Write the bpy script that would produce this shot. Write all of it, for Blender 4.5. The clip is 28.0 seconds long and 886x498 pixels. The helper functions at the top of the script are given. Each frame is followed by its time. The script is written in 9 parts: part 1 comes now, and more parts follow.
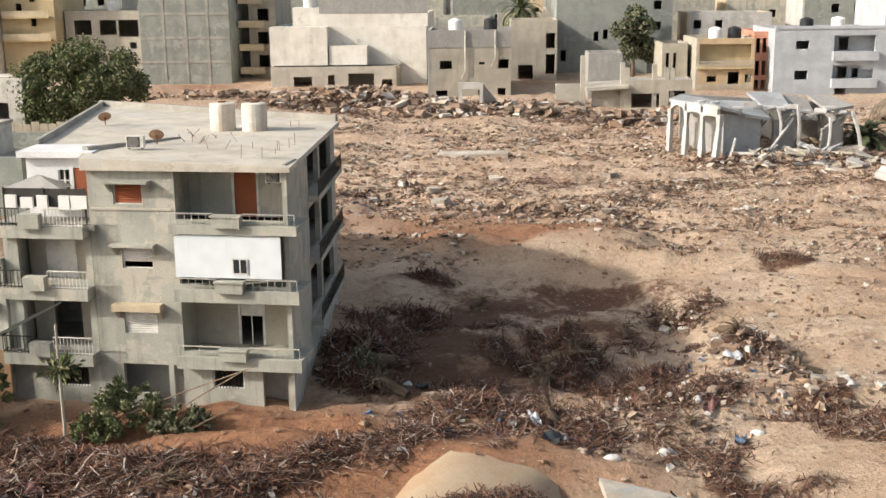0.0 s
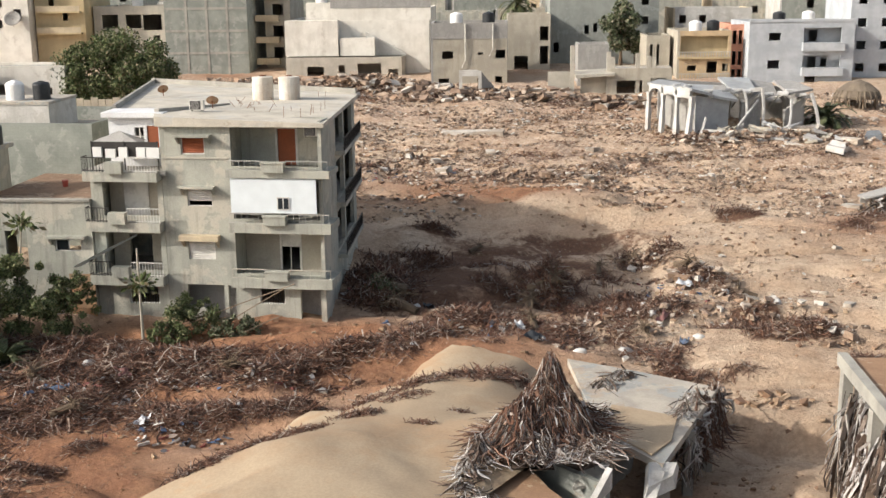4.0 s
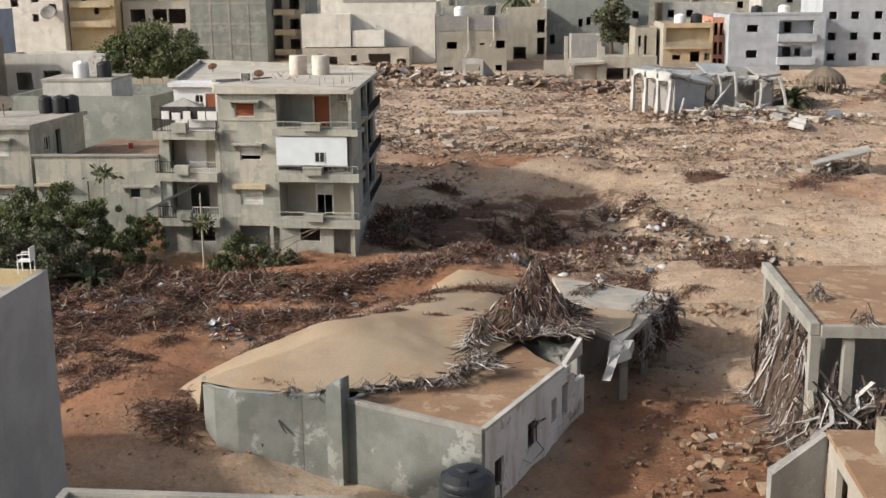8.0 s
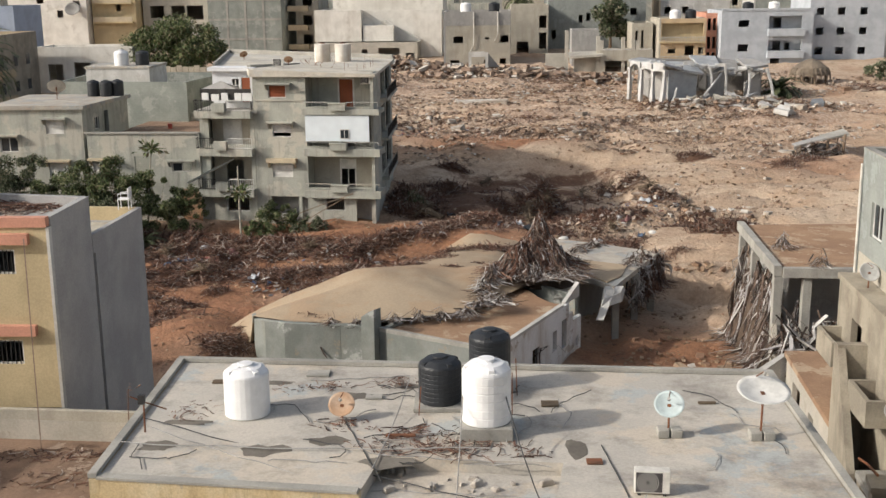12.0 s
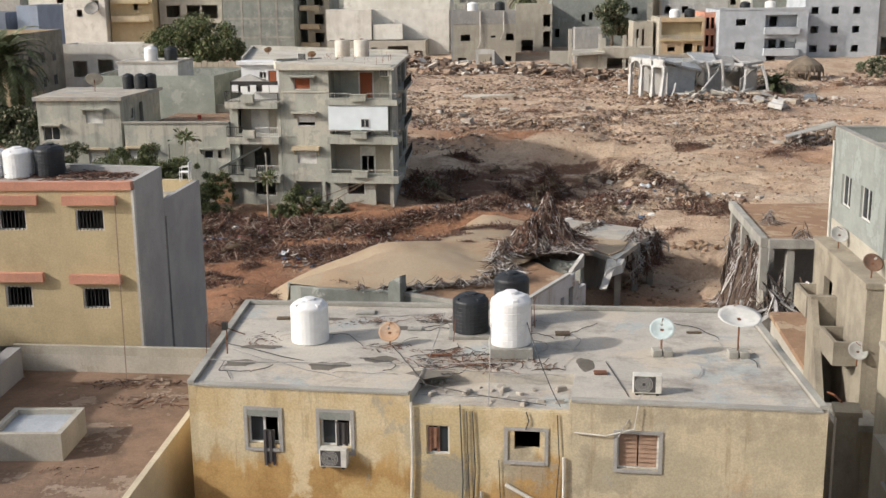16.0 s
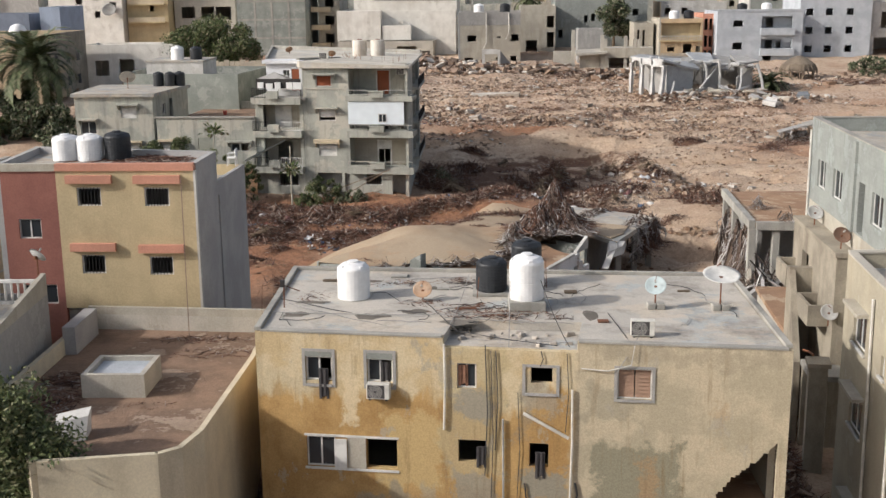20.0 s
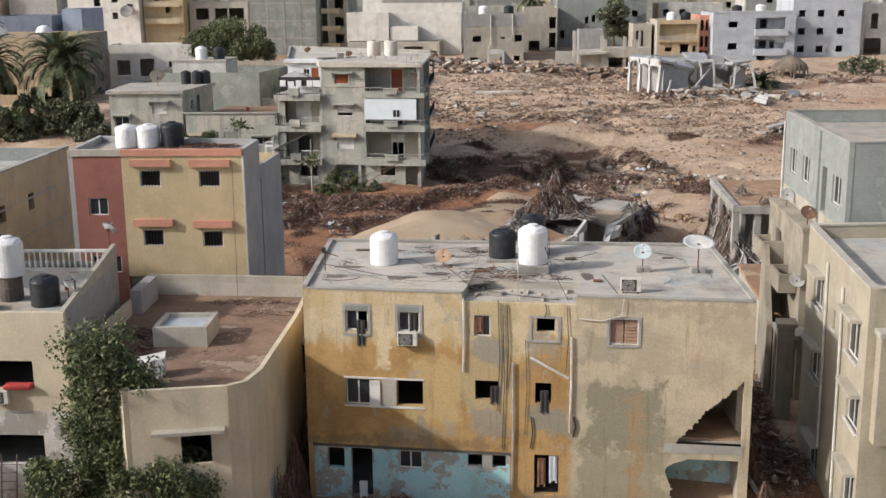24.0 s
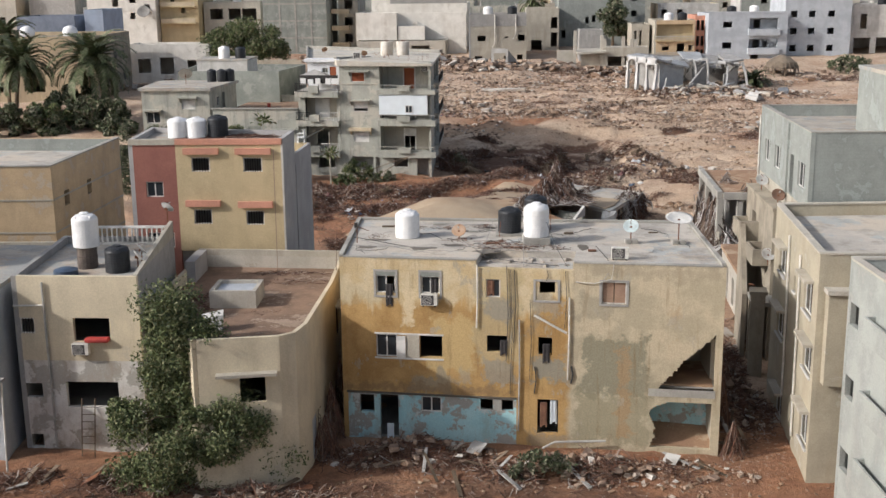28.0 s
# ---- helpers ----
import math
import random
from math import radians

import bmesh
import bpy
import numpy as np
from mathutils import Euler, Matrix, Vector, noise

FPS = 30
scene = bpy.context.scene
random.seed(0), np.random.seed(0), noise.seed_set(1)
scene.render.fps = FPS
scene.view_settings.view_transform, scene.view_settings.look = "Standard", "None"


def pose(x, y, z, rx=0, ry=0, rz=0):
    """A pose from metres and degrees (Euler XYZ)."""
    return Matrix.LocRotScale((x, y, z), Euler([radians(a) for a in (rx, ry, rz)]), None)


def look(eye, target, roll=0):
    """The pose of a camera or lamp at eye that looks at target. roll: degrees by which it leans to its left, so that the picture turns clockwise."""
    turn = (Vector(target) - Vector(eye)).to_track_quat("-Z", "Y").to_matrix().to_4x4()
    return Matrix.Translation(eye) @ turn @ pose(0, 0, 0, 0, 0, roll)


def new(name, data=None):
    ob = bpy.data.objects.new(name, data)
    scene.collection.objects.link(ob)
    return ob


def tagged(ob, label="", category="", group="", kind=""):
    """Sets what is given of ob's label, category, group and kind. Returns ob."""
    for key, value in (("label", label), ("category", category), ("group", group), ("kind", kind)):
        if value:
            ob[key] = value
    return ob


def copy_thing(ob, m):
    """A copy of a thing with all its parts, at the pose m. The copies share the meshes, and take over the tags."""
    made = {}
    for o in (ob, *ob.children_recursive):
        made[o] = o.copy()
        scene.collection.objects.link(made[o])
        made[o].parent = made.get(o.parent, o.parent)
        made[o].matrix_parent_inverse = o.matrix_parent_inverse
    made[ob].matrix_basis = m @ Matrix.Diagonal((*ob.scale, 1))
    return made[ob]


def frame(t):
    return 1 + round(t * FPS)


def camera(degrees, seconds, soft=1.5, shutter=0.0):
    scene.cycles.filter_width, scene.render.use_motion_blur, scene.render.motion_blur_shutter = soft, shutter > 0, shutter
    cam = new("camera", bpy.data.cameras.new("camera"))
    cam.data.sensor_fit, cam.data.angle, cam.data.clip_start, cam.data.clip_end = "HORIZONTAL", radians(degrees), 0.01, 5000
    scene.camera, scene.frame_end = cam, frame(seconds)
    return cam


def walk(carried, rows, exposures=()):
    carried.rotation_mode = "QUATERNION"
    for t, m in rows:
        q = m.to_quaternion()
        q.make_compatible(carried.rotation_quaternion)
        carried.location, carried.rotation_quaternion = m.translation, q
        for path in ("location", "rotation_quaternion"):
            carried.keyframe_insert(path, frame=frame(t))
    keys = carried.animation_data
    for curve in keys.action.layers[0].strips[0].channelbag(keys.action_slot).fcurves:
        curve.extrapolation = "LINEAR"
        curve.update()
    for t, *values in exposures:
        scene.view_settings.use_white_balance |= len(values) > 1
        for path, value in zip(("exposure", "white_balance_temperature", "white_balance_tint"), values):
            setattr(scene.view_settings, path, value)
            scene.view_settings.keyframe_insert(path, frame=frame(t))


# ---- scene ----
EXPOSURE = 0.62
cam = camera(42.2, 28.0)
PATH = [
    (0, (-0.388, 0.053, 19.381), (-0.592, 9.785, 17.091), -0.61),
    (1, (-0.345, -2.079, 19.309), (-0.551, 7.652, 17.018), -0.61),
    (2, (-0.303, -5.254, 19.241), (-0.512, 4.477, 16.949), -0.61),
    (3, (-0.274, -9.011, 19.167), (-0.485, 0.720, 16.874), -0.61),
    (4, (-0.263, -12.985, 19.083), (-0.476, -3.254, 16.789), -0.61),
    (5, (-0.276, -16.912, 18.988), (-0.492, -7.182, 16.693), -0.61),
    (6, (-0.316, -20.618, 18.882), (-0.535, -10.888, 16.586), -0.61),
    (7, (-0.385, -24.006, 18.770), (-0.606, -14.276, 16.473), -0.61),
    (8, (-0.482, -27.039, 18.655), (-0.706, -17.309, 16.358), -0.61),
    (9, (-0.607, -29.726, 18.544), (-0.833, -19.996, 16.247), -0.61),
    (10, (-0.756, -32.102, 18.442), (-0.986, -22.372, 16.146), -0.61),
    (11, (-0.928, -34.220, 18.354), (-1.160, -24.490, 16.058), -0.61),
    (12, (-1.117, -36.136, 18.284), (-1.353, -26.406, 15.989), -0.61),
    (13, (-1.320, -37.905, 18.236), (-1.559, -28.175, 15.942), -0.61),
    (14, (-1.531, -39.576, 18.212), (-1.773, -29.846, 15.919), -0.61),
    (15, (-1.747, -41.189, 18.212), (-1.992, -31.458, 15.921), -0.61),
    (16, (-1.961, -42.776, 18.236), (-2.209, -33.045, 15.947), -0.61),
    (17, (-2.170, -44.364, 18.283), (-2.422, -34.632, 15.995), -0.61),
    (18, (-2.370, -45.972, 18.350), (-2.626, -36.240, 16.064), -0.61),
    (19, (-2.558, -47.620, 18.434), (-2.817, -37.888, 16.149), -0.61),
    (20, (-2.731, -49.323, 18.531), (-2.993, -39.590, 16.248), -0.61),
    (21, (-2.889, -51.093, 18.639), (-3.154, -41.361, 16.357), -0.61),
    (22, (-3.031, -52.940, 18.754), (-3.300, -43.208, 16.472), -0.61),
    (23, (-3.159, -54.866, 18.875), (-3.432, -45.134, 16.593), -0.61),
    (24, (-3.276, -56.864, 19.004), (-3.553, -47.132, 16.721), -0.61),
    (25, (-3.388, -58.917, 19.145), (-3.669, -49.186, 16.859), -0.61),
    (26, (-3.502, -60.997, 19.305), (-3.787, -51.267, 17.015), -0.61),
    (27, (-3.628, -63.076, 19.498), (-3.917, -53.347, 17.202), -0.61),
    (28, (-3.778, -65.135, 19.741), (-4.071, -55.408, 17.439), -0.61),
]
walk(cam, [(t, look(eye, target, roll)) for t, eye, target, roll in PATH],
     exposures=((0.0, EXPOSURE, 6700, 10), (3.0, EXPOSURE - .02, 6650, 10), (6.0, EXPOSURE - .12, 6500, 10), (8.0, EXPOSURE - .35, 6500, 10), (12.0, EXPOSURE - .38, 6500, 10),
                (15.0, EXPOSURE - .34, 6430, 10), (18.0, EXPOSURE - .36, 6330, 11), (24.0, EXPOSURE - .38, 6200, 12), (28.0, EXPOSURE - .38, 6170, 12)))

# world and sun: low hazy sun from behind and to the side of the camera
world = bpy.data.worlds.new("sky_world")
world.use_nodes = True
scene.world = world
sky = world.node_tree.nodes.new("ShaderNodeTexSky")
sky.sky_type, sky.sun_disc = "NISHITA", False
sky.sun_elevation, sky.sun_rotation = radians(29.5), radians(251)
sky.air_density, sky.dust_density, sky.ozone_density = 1.0, 4.0, 1.0
haze = world.node_tree.nodes.new("ShaderNodeHueSaturation")
haze.inputs["Saturation"].default_value = 0.6
world.node_tree.links.new(sky.outputs[0], haze.inputs["Color"])
world.node_tree.links.new(haze.outputs[0], world.node_tree.nodes["Background"].inputs[0])
world.node_tree.nodes["Background"].inputs[1].default_value = 0.125
sun = new("sun", bpy.data.lights.new("sun", "SUN"))
sun.data.energy, sun.data.angle, sun.data.color = 2.9, radians(1.6), (1.0, 0.93, 0.84)
sun.matrix_world = look((-95, -33, 57), (0, 0, 0))

# ---- building kit ----


class Geo:
    """Collects corners and faces of one mesh, in world metres."""

    def __init__(self):
        self.v, self.f = [], []

    def add(self, verts, faces):
        k = len(self.v)
        self.v += [tuple(p) for p in verts]
        self.f += [tuple(i + k for i in f) for f in faces]
        return self

    def hexa(self, p):
        return self.add(p, [(0, 3, 2, 1), (4, 5, 6, 7), (0, 1, 5, 4), (1, 2, 6, 5), (2, 3, 7, 6), (3, 0, 4, 7)])

    def box(self, x0, x1, y0, y1, z0, z1):
        return self.hexa([(x0, y0, z0), (x1, y0, z0), (x1, y1, z0), (x0, y1, z0), (x0, y0, z1), (x1, y0, z1), (x1, y1, z1), (x0, y1, z1)])

    def cbox(self, x0, x1, y0, y1, z0, z1, c=0.02):
        """A box with chamfered edges."""
        bm = bmesh.new()
        bmesh.ops.create_cube(bm, size=1.0)
        for q in bm.verts:
            q.co = Vector((x0 + (q.co.x + .5) * (x1 - x0), y0 + (q.co.y + .5) * (y1 - y0), z0 + (q.co.z + .5) * (z1 - z0)))
        bmesh.ops.bevel(bm, geom=bm.edges[:], offset=c, segments=1, affect="EDGES")
        bm.verts.index_update()
        self.add([q.co[:] for q in bm.verts], [[q.index for q in f.verts] for f in bm.faces])
        bm.free()
        return self

    def fbox(self, fr, u0, u1, v0, v1, z0, z1):
        return self.hexa([fr.pt(u0, v0, z0), fr.pt(u1, v0, z0), fr.pt(u1, v1, z0), fr.pt(u0, v1, z0),
                          fr.pt(u0, v0, z1), fr.pt(u1, v0, z1), fr.pt(u1, v1, z1), fr.pt(u0, v1, z1)])

    def prism(self, poly, z0, z1):
        """A polygon, counter-clockwise, pulled up from z0 to z1 (either may be a list, a height for each corner)."""
        n = len(poly)
        za = z0 if isinstance(z0, (list, tuple)) else [z0] * n
        zb = z1 if isinstance(z1, (list, tuple)) else [z1] * n
        self.add([(x, y, z) for (x, y), z in zip(poly, za)] + [(x, y, z) for (x, y), z in zip(poly, zb)],
                 [tuple(range(n))[::-1], tuple(range(n, 2 * n))] + [(i, (i + 1) % n, n + (i + 1) % n, n + i) for i in range(n)])
        return self

    def lathe(self, profile, n=20, c=(0, 0, 0)):
        """Rings of (radius, z) round the z axis."""
        vs, fs = [], []
        for r, z in profile:
            vs += [(c[0] + r * math.cos(2 * math.pi * i / n), c[1] + r * math.sin(2 * math.pi * i / n), c[2] + z) for i in range(n)]
        for k in range(len(profile) - 1):
            fs += [(k * n + i, k * n + (i + 1) % n, (k + 1) * n + (i + 1) % n, (k + 1) * n + i) for i in range(n)]
        fs += [tuple(range(n))[::-1], tuple(range((len(profile) - 1) * n, len(profile) * n))]
        return self.add(vs, fs)

    def tube(self, pts, r, n=6, r1=None):
        """A round bar along points."""
        pts = [Vector(p) for p in pts]
        m = len(pts)
        vs, fs = [], []
        for k, p in enumerate(pts):
            d = (pts[min(k + 1, m - 1)] - pts[max(k - 1, 0)]).normalized()
            a = d.orthogonal().normalized() if abs(d.z) < 0.9 else Vector((1, 0, 0)).cross(d).normalized()
            if abs(d.z) < 0.9:
                a = Vector((0, 0, 1)).cross(d).normalized()
            b = d.cross(a)
            rr = r if r1 is None else r + (r1 - r) * k / (m - 1)
            vs += [tuple(p + rr * (math.cos(2 * math.pi * i / n) * a + math.sin(2 * math.pi * i / n) * b)) for i in range(n)]
        for k in range(m - 1):
            fs += [(k * n + i, k * n + (i + 1) % n, (k + 1) * n + (i + 1) % n, (k + 1) * n + i) for i in range(n)]
        fs += [tuple(range(n))[::-1], tuple(range((m - 1) * n, m * n))]
        return self.add(vs, fs)


class Fr:
    """A wall's frame: u along it from p to q, v inwards (to its left), z up."""

    def __init__(self, p, q):
        self.p = p
        self.len = math.hypot(q[0] - p[0], q[1] - p[1])
        self.d = ((q[0] - p[0]) / self.len, (q[1] - p[1]) / self.len)
        self.n = (-self.d[1], self.d[0])

    def pt(self, u, v, z):
        return (self.p[0] + self.d[0] * u + self.n[0] * v, self.p[1] + self.d[1] * u + self.n[1] * v, z)


def wall_geo(fr, u0, u1, z0, z1, thick, holes=(), v0=0.0):
    """A wall with thickness, and openings (u0, u1, z0, z1) that go through it."""
    us = sorted({u0, u1, *(min(max(h[k], u0), u1) for h in holes for k in (0, 1))})
    zs = sorted({z0, z1, *(min(max(h[k], z0), z1) for h in holes for k in (2, 3))})
    nu, nz = len(us) - 1, len(zs) - 1
    solid = [[not any(h[0] < (us[i] + us[i + 1]) / 2 < h[1] and h[2] < (zs[j] + zs[j + 1]) / 2 < h[3] for h in holes) for j in range(nz)] for i in range(nu)]
    g, ids = Geo(), {}

    def vid(i, j, k):
        if (i, j, k) not in ids:
            ids[i, j, k] = len(g.v)
            g.v.append(fr.pt(us[i], v0 + thick * k, zs[j]))
        return ids[i, j, k]

    for i in range(nu):
        for j in range(nz):
            if not solid[i][j]:
                continue
            g.f.append((vid(i, j, 0), vid(i + 1, j, 0), vid(i + 1, j + 1, 0), vid(i, j + 1, 0)))
            g.f.append((vid(i, j, 1), vid(i, j + 1, 1), vid(i + 1, j + 1, 1), vid(i + 1, j, 1)))
            if i == 0 or not solid[i - 1][j]:
                g.f.append((vid(i, j, 0), vid(i, j + 1, 0), vid(i, j + 1, 1), vid(i, j, 1)))
            if i == nu - 1 or not solid[i + 1][j]:
                g.f.append((vid(i + 1, j, 0), vid(i + 1, j, 1), vid(i + 1, j + 1, 1), vid(i + 1, j + 1, 0)))
            if j == 0 or not solid[i][j - 1]:
                g.f.append((vid(i, j, 0), vid(i, j, 1), vid(i + 1, j, 1), vid(i + 1, j, 0)))
            if j == nz - 1 or not solid[i][j + 1]:
                g.f.append((vid(i, j + 1, 0), vid(i + 1, j + 1, 0), vid(i + 1, j + 1, 1), vid(i, j + 1, 1)))
    return g


def mesh_of(name, verts, faces, material, smooth=False):
    me = bpy.data.meshes.new(name)
    me.from_pydata(verts, [], faces)
    me.materials.append(material)
    if smooth:
        me.shade_smooth()
    me.update()
    return me


def np_mesh(name, verts, faces, material, smooth=False):
    """A mesh from arrays; all faces have the same number of corners."""
    me = bpy.data.meshes.new(name)
    n, k = faces.shape
    me.vertices.add(len(verts))
    me.vertices.foreach_set("co", np.asarray(verts, dtype=np.float32).ravel())
    me.loops.add(n * k)
    me.loops.foreach_set("vertex_index", faces.astype(np.int32).ravel())
    me.polygons.add(n)
    me.polygons.foreach_set("loop_start", np.arange(0, n * k, k, dtype=np.int32))
    me.polygons.foreach_set("use_smooth", np.full(n, smooth))
    me.materials.append(material)
    me.update(calc_edges=True)
    me.validate()
    return me


def origin_of(ob):
    p = Vector((0, 0, 0))
    while ob:
        p += ob.location
        ob = ob.parent
    return p


def thing(name, at, label, category, group="", kind=""):
    ob = new(name)
    ob.location = at
    return tagged(ob, label, category, group, kind)


def part(name, geo, material, parent, label="", smooth=False):
    o = origin_of(parent)
    ob = new(name, mesh_of(name, [(x - o.x, y - o.y, z - o.z) for x, y, z in geo.v], geo.f, material, smooth))
    ob.parent = parent
    return tagged(ob, label) if label else ob


def solo(name, geo, material, label, category, group="", kind="", smooth=False, at=None):
    """A thing of one mesh, with its origin at its base."""
    if at is None:
        a = np.array(geo.v)
        at = (*((a.min(0) + a.max(0)) / 2)[:2], a[:, 2].min())
    ob = new(name, mesh_of(name, [(x - at[0], y - at[1], z - at[2]) for x, y, z in geo.v], geo.f, material, smooth))
    ob.location = at
    return tagged(ob, label, category, group, kind)


def soup(name, verts, faces, material, label, category, kind="stuff", smooth=False):
    ob = new(name, np_mesh(name, verts, faces, material, smooth))
    return tagged(ob, label, category, "", kind)


# ---- noise on arrays ----
def _hash(ix, iy, seed):
    h = (ix.astype(np.int64) * 374761393 + iy.astype(np.int64) * 668265263 + seed * 1274126177) & 0x7FFFFFFF
    h = ((h ^ (h >> 13)) * 1274126177) & 0x7FFFFFFF
    return ((h ^ (h >> 16)) & 0xFFFF) / 65535.0


def vnoise(x, y, seed=0):
    x, y = np.asarray(x, float), np.asarray(y, float)
    ix, iy = np.floor(x), np.floor(y)
    fx, fy = x - ix, y - iy
    fx, fy = fx * fx * (3 - 2 * fx), fy * fy * (3 - 2 * fy)
    a, b = _hash(ix, iy, seed), _hash(ix + 1, iy, seed)
    c, d = _hash(ix, iy + 1, seed), _hash(ix + 1, iy + 1, seed)
    return (a + (b - a) * fx) * (1 - fy) + (c + (d - c) * fx) * fy


def fbm(x, y, seed=0, octaves=4):
    s, a = 0.0, 0.5
    for k in range(octaves):
        s = s + a * (vnoise(x * 2 ** k, y * 2 ** k, seed + k) - 0.5)
        a *= 0.5
    return s


def smooth01(t):
    t = np.clip(t, 0, 1)
    return t * t * (3 - 2 * t)


# ---- where the flood dropped its driftwood: x, y, half-widths, turn, height, number, length ----
BAND = [(-24, 44, 6, 3.5, 0, 1.6, 2600, 2.2), (-16, 43.5, 6, 2.6, 0, 1.4, 2200, 2.0), (-9, 43, 5, 2.2, 5, 1.2, 1600, 1.9), (-4, 45.5, 4, 2, 25, 1.2, 1300, 1.8), (1, 50, 4.5, 1.8, 15, 1.1, 1300, 1.8), (-21, 38.5, 6, 2.6, 10, 1.1, 1700, 1.9)]
BAND += [(-14, 37.5, 4, 1.6, 5, .8, 800, 1.6), (-9, 38, 2.5, 1, 10, .7, 450, 1.5), (-24, 33.5, 4, 1.6, 10, .6, 500, 1.6), (-18, 27, 3, .7, 20, .4, 160, 1.2), (-12.4, 25, 2, 1, 30, .5, 220, 1.3), (-7.3, 36, 2.6, .6, 30, .4, 240, 1.2), (-20, 30.5, 5, .6, 15, .3, 200, 1.2),
         (-30, 41, 5, 4, 0, 1.2, 1500, 1.9), (-29, 36, 4, 2, 5, .8, 600, 1.7), (5.5, 47, 6, 2.2, -3, 1.0, 1500, 1.8), (-13.6, 21.5, 2.0, 1.4, 0, .6, 400, 1.2)]
STREET = [(-7.5, -13, 4.5, 1.4, 0, .6, 700, 1.6), (0, -14.4, 4, 1.6, 0, .9, 800, 1.8), (-13.6, -17.0, 3, 1.4, 0, .6, 500, 1.6), (10.6, -6, 1.4, 4, 0, 1.2, 900, 1.5), (10.6, 1, 1.5, 4, 0, 1.3, 900, 1.6), (5.6, -14.6, 2.6, .9, 0, .4, 220, 1.3), (-20, -16, 5, 1.6, 0, .6, 500, 1.4), (-4, -17, 10, 2.0, 0, .25, 300, 1.2), (11.4, 8, 2, 5, 0, .8, 600, 1.6), (-26, -15.5, 2.4, 1.6, 0, .9, 500, 1.6), (9.2, -10.5, .7, 1.6, 0, .5, 160, 1)]
_rz = random.Random(88)
SCATTER = [(_rz.uniform(-32, 1), _rz.uniform(25, 47), _rz.uniform(.6, 2.2), _rz.uniform(.4, .9), _rz.uniform(-5, 35), _rz.uniform(.3, .8), 130, 1.2) for _ in range(34)]
SCATTER = [z for z in SCATTER if not (z[0] > -13 and z[1] < 41 - .2 * (z[0] + 13))]
SCATTER += [(_rz.uniform(2, 24), _rz.uniform(42, 62), _rz.uniform(.6, 2), _rz.uniform(.4, .9), _rz.uniform(-20, 20), _rz.uniform(.2, .6), 110, 1.2) for _ in range(13)]
HEAPS = [(5, 57.5, 2.4, 2.2, 0, 2.6, 900, 2.4), (-5.6, 58, 2.4, 4.5, 0, 1.8, 1100, 2.2), (-6.0, 54, 1.6, 1.6, 0, 2.4, 500, 2.2), (2.8, 60, 2.5, 2, 0, 1.2, 500, 1.8), (12.2, 65, 2.2, 1.6, -20, 1.5, 500, 1.8), (14.8, 57.5, 1.6, 3.5, 10, 1.2, 500, 1.6), (8, 60.5, 2, 1.5, 0, .9, 300, 1.6), (-2.5, 70.5, 2, .8, 0, .6, 200, 1.4)]
HEAPS += [(8, 55.5, 3, 1.6, 15, 1.2, 700, 1.8), (-4.5, 64, 3, 2.5, 0, 1.2, 700, 1.8), (1.2, 63, 2.2, 1, 0, .6, 260, 1.5), (9, 51.5, 4.5, 1.6, 10, .7, 800, 1.6)]
HEAPS += [(12, 43.5, 2.6, .8, 0, .6, 300, 1.4), (17.6, 48, 3, 1.2, 0, .9, 450, 1.6), (15, 49.5, 2, 1, 0, .5, 200, 1.4), (-.5, 54, 2, 1, 0, .7, 200, 1.4), (30.5, 72.5, 2.6, 1.6, 0, .5, 260, 1.6), (27.5, 70, 2.4, 1.2, 0, .4, 160, 1.4), (20, 72, 2, 1, 0, .5, 150, 1.3), (17, 80, 2, .8, 0, .5, 130, 1.2)]


# darker brown ground in the hollow beside the tall house, almost without mounds
HOLLOW_BROWN = [(1, 61, 9, 7, 0, .06, 0, 1), (-3, 56, 6, 5, 0, .06, 0, 1), (5, 68, 8, 3, 0, .04, 0, 1)]


def heap_exact(x, y):
    """Height of the litter mounds under the driftwood, and how far litter and the hollow's brown cover the ground."""
    x, y = np.asarray(x, float), np.asarray(y, float)
    clump = np.clip(.35 + 2.6 * fbm(x * .42, y * .5, 91), 0, 1.2)
    h, c = np.zeros_like(x), np.zeros_like(x)
    for cx, cy, rx, ry, rot, hh, n, L in BAND + HEAPS + STREET + SCATTER + HOLLOW_BROWN:
        a = math.radians(rot)
        dx, dy = x - cx, y - cy
        q = ((dx * math.cos(a) + dy * math.sin(a)) / rx) ** 2 + ((dy * math.cos(a) - dx * math.sin(a)) / ry) ** 2
        h = np.maximum(h, .55 * hh * np.clip(1 - q, 0, 1) ** .7)
        c = np.maximum(c, np.clip(1.35 - q, 0, 1))
    return h * clump, np.clip(c * (.25 + clump), 0, 1)


_tx, _ty = np.meshgrid(np.arange(-40, 42, .25), np.arange(-24, 86, .25))
_table = heap_exact(_tx, _ty)


def heap(x, y):
    """The same, read off a grid of quarter metres."""
    u, v = (np.asarray(x, float) + 40) * 4, (np.asarray(y, float) + 24) * 4
    h, w = _tx.shape
    inside = (u >= 0) & (v >= 0) & (u < w - 1) & (v < h - 1)
    i, j = np.clip(u, 0, w - 2).astype(int), np.clip(v, 0, h - 2).astype(int)
    a, b = np.clip(u - i, 0, 1), np.clip(v - j, 0, 1)
    return [np.where(inside, (t[j, i] * (1 - a) + t[j, i + 1] * a) * (1 - b) + (t[j + 1, i] * (1 - a) + t[j + 1, i + 1] * a) * b, 0) for t in _table]


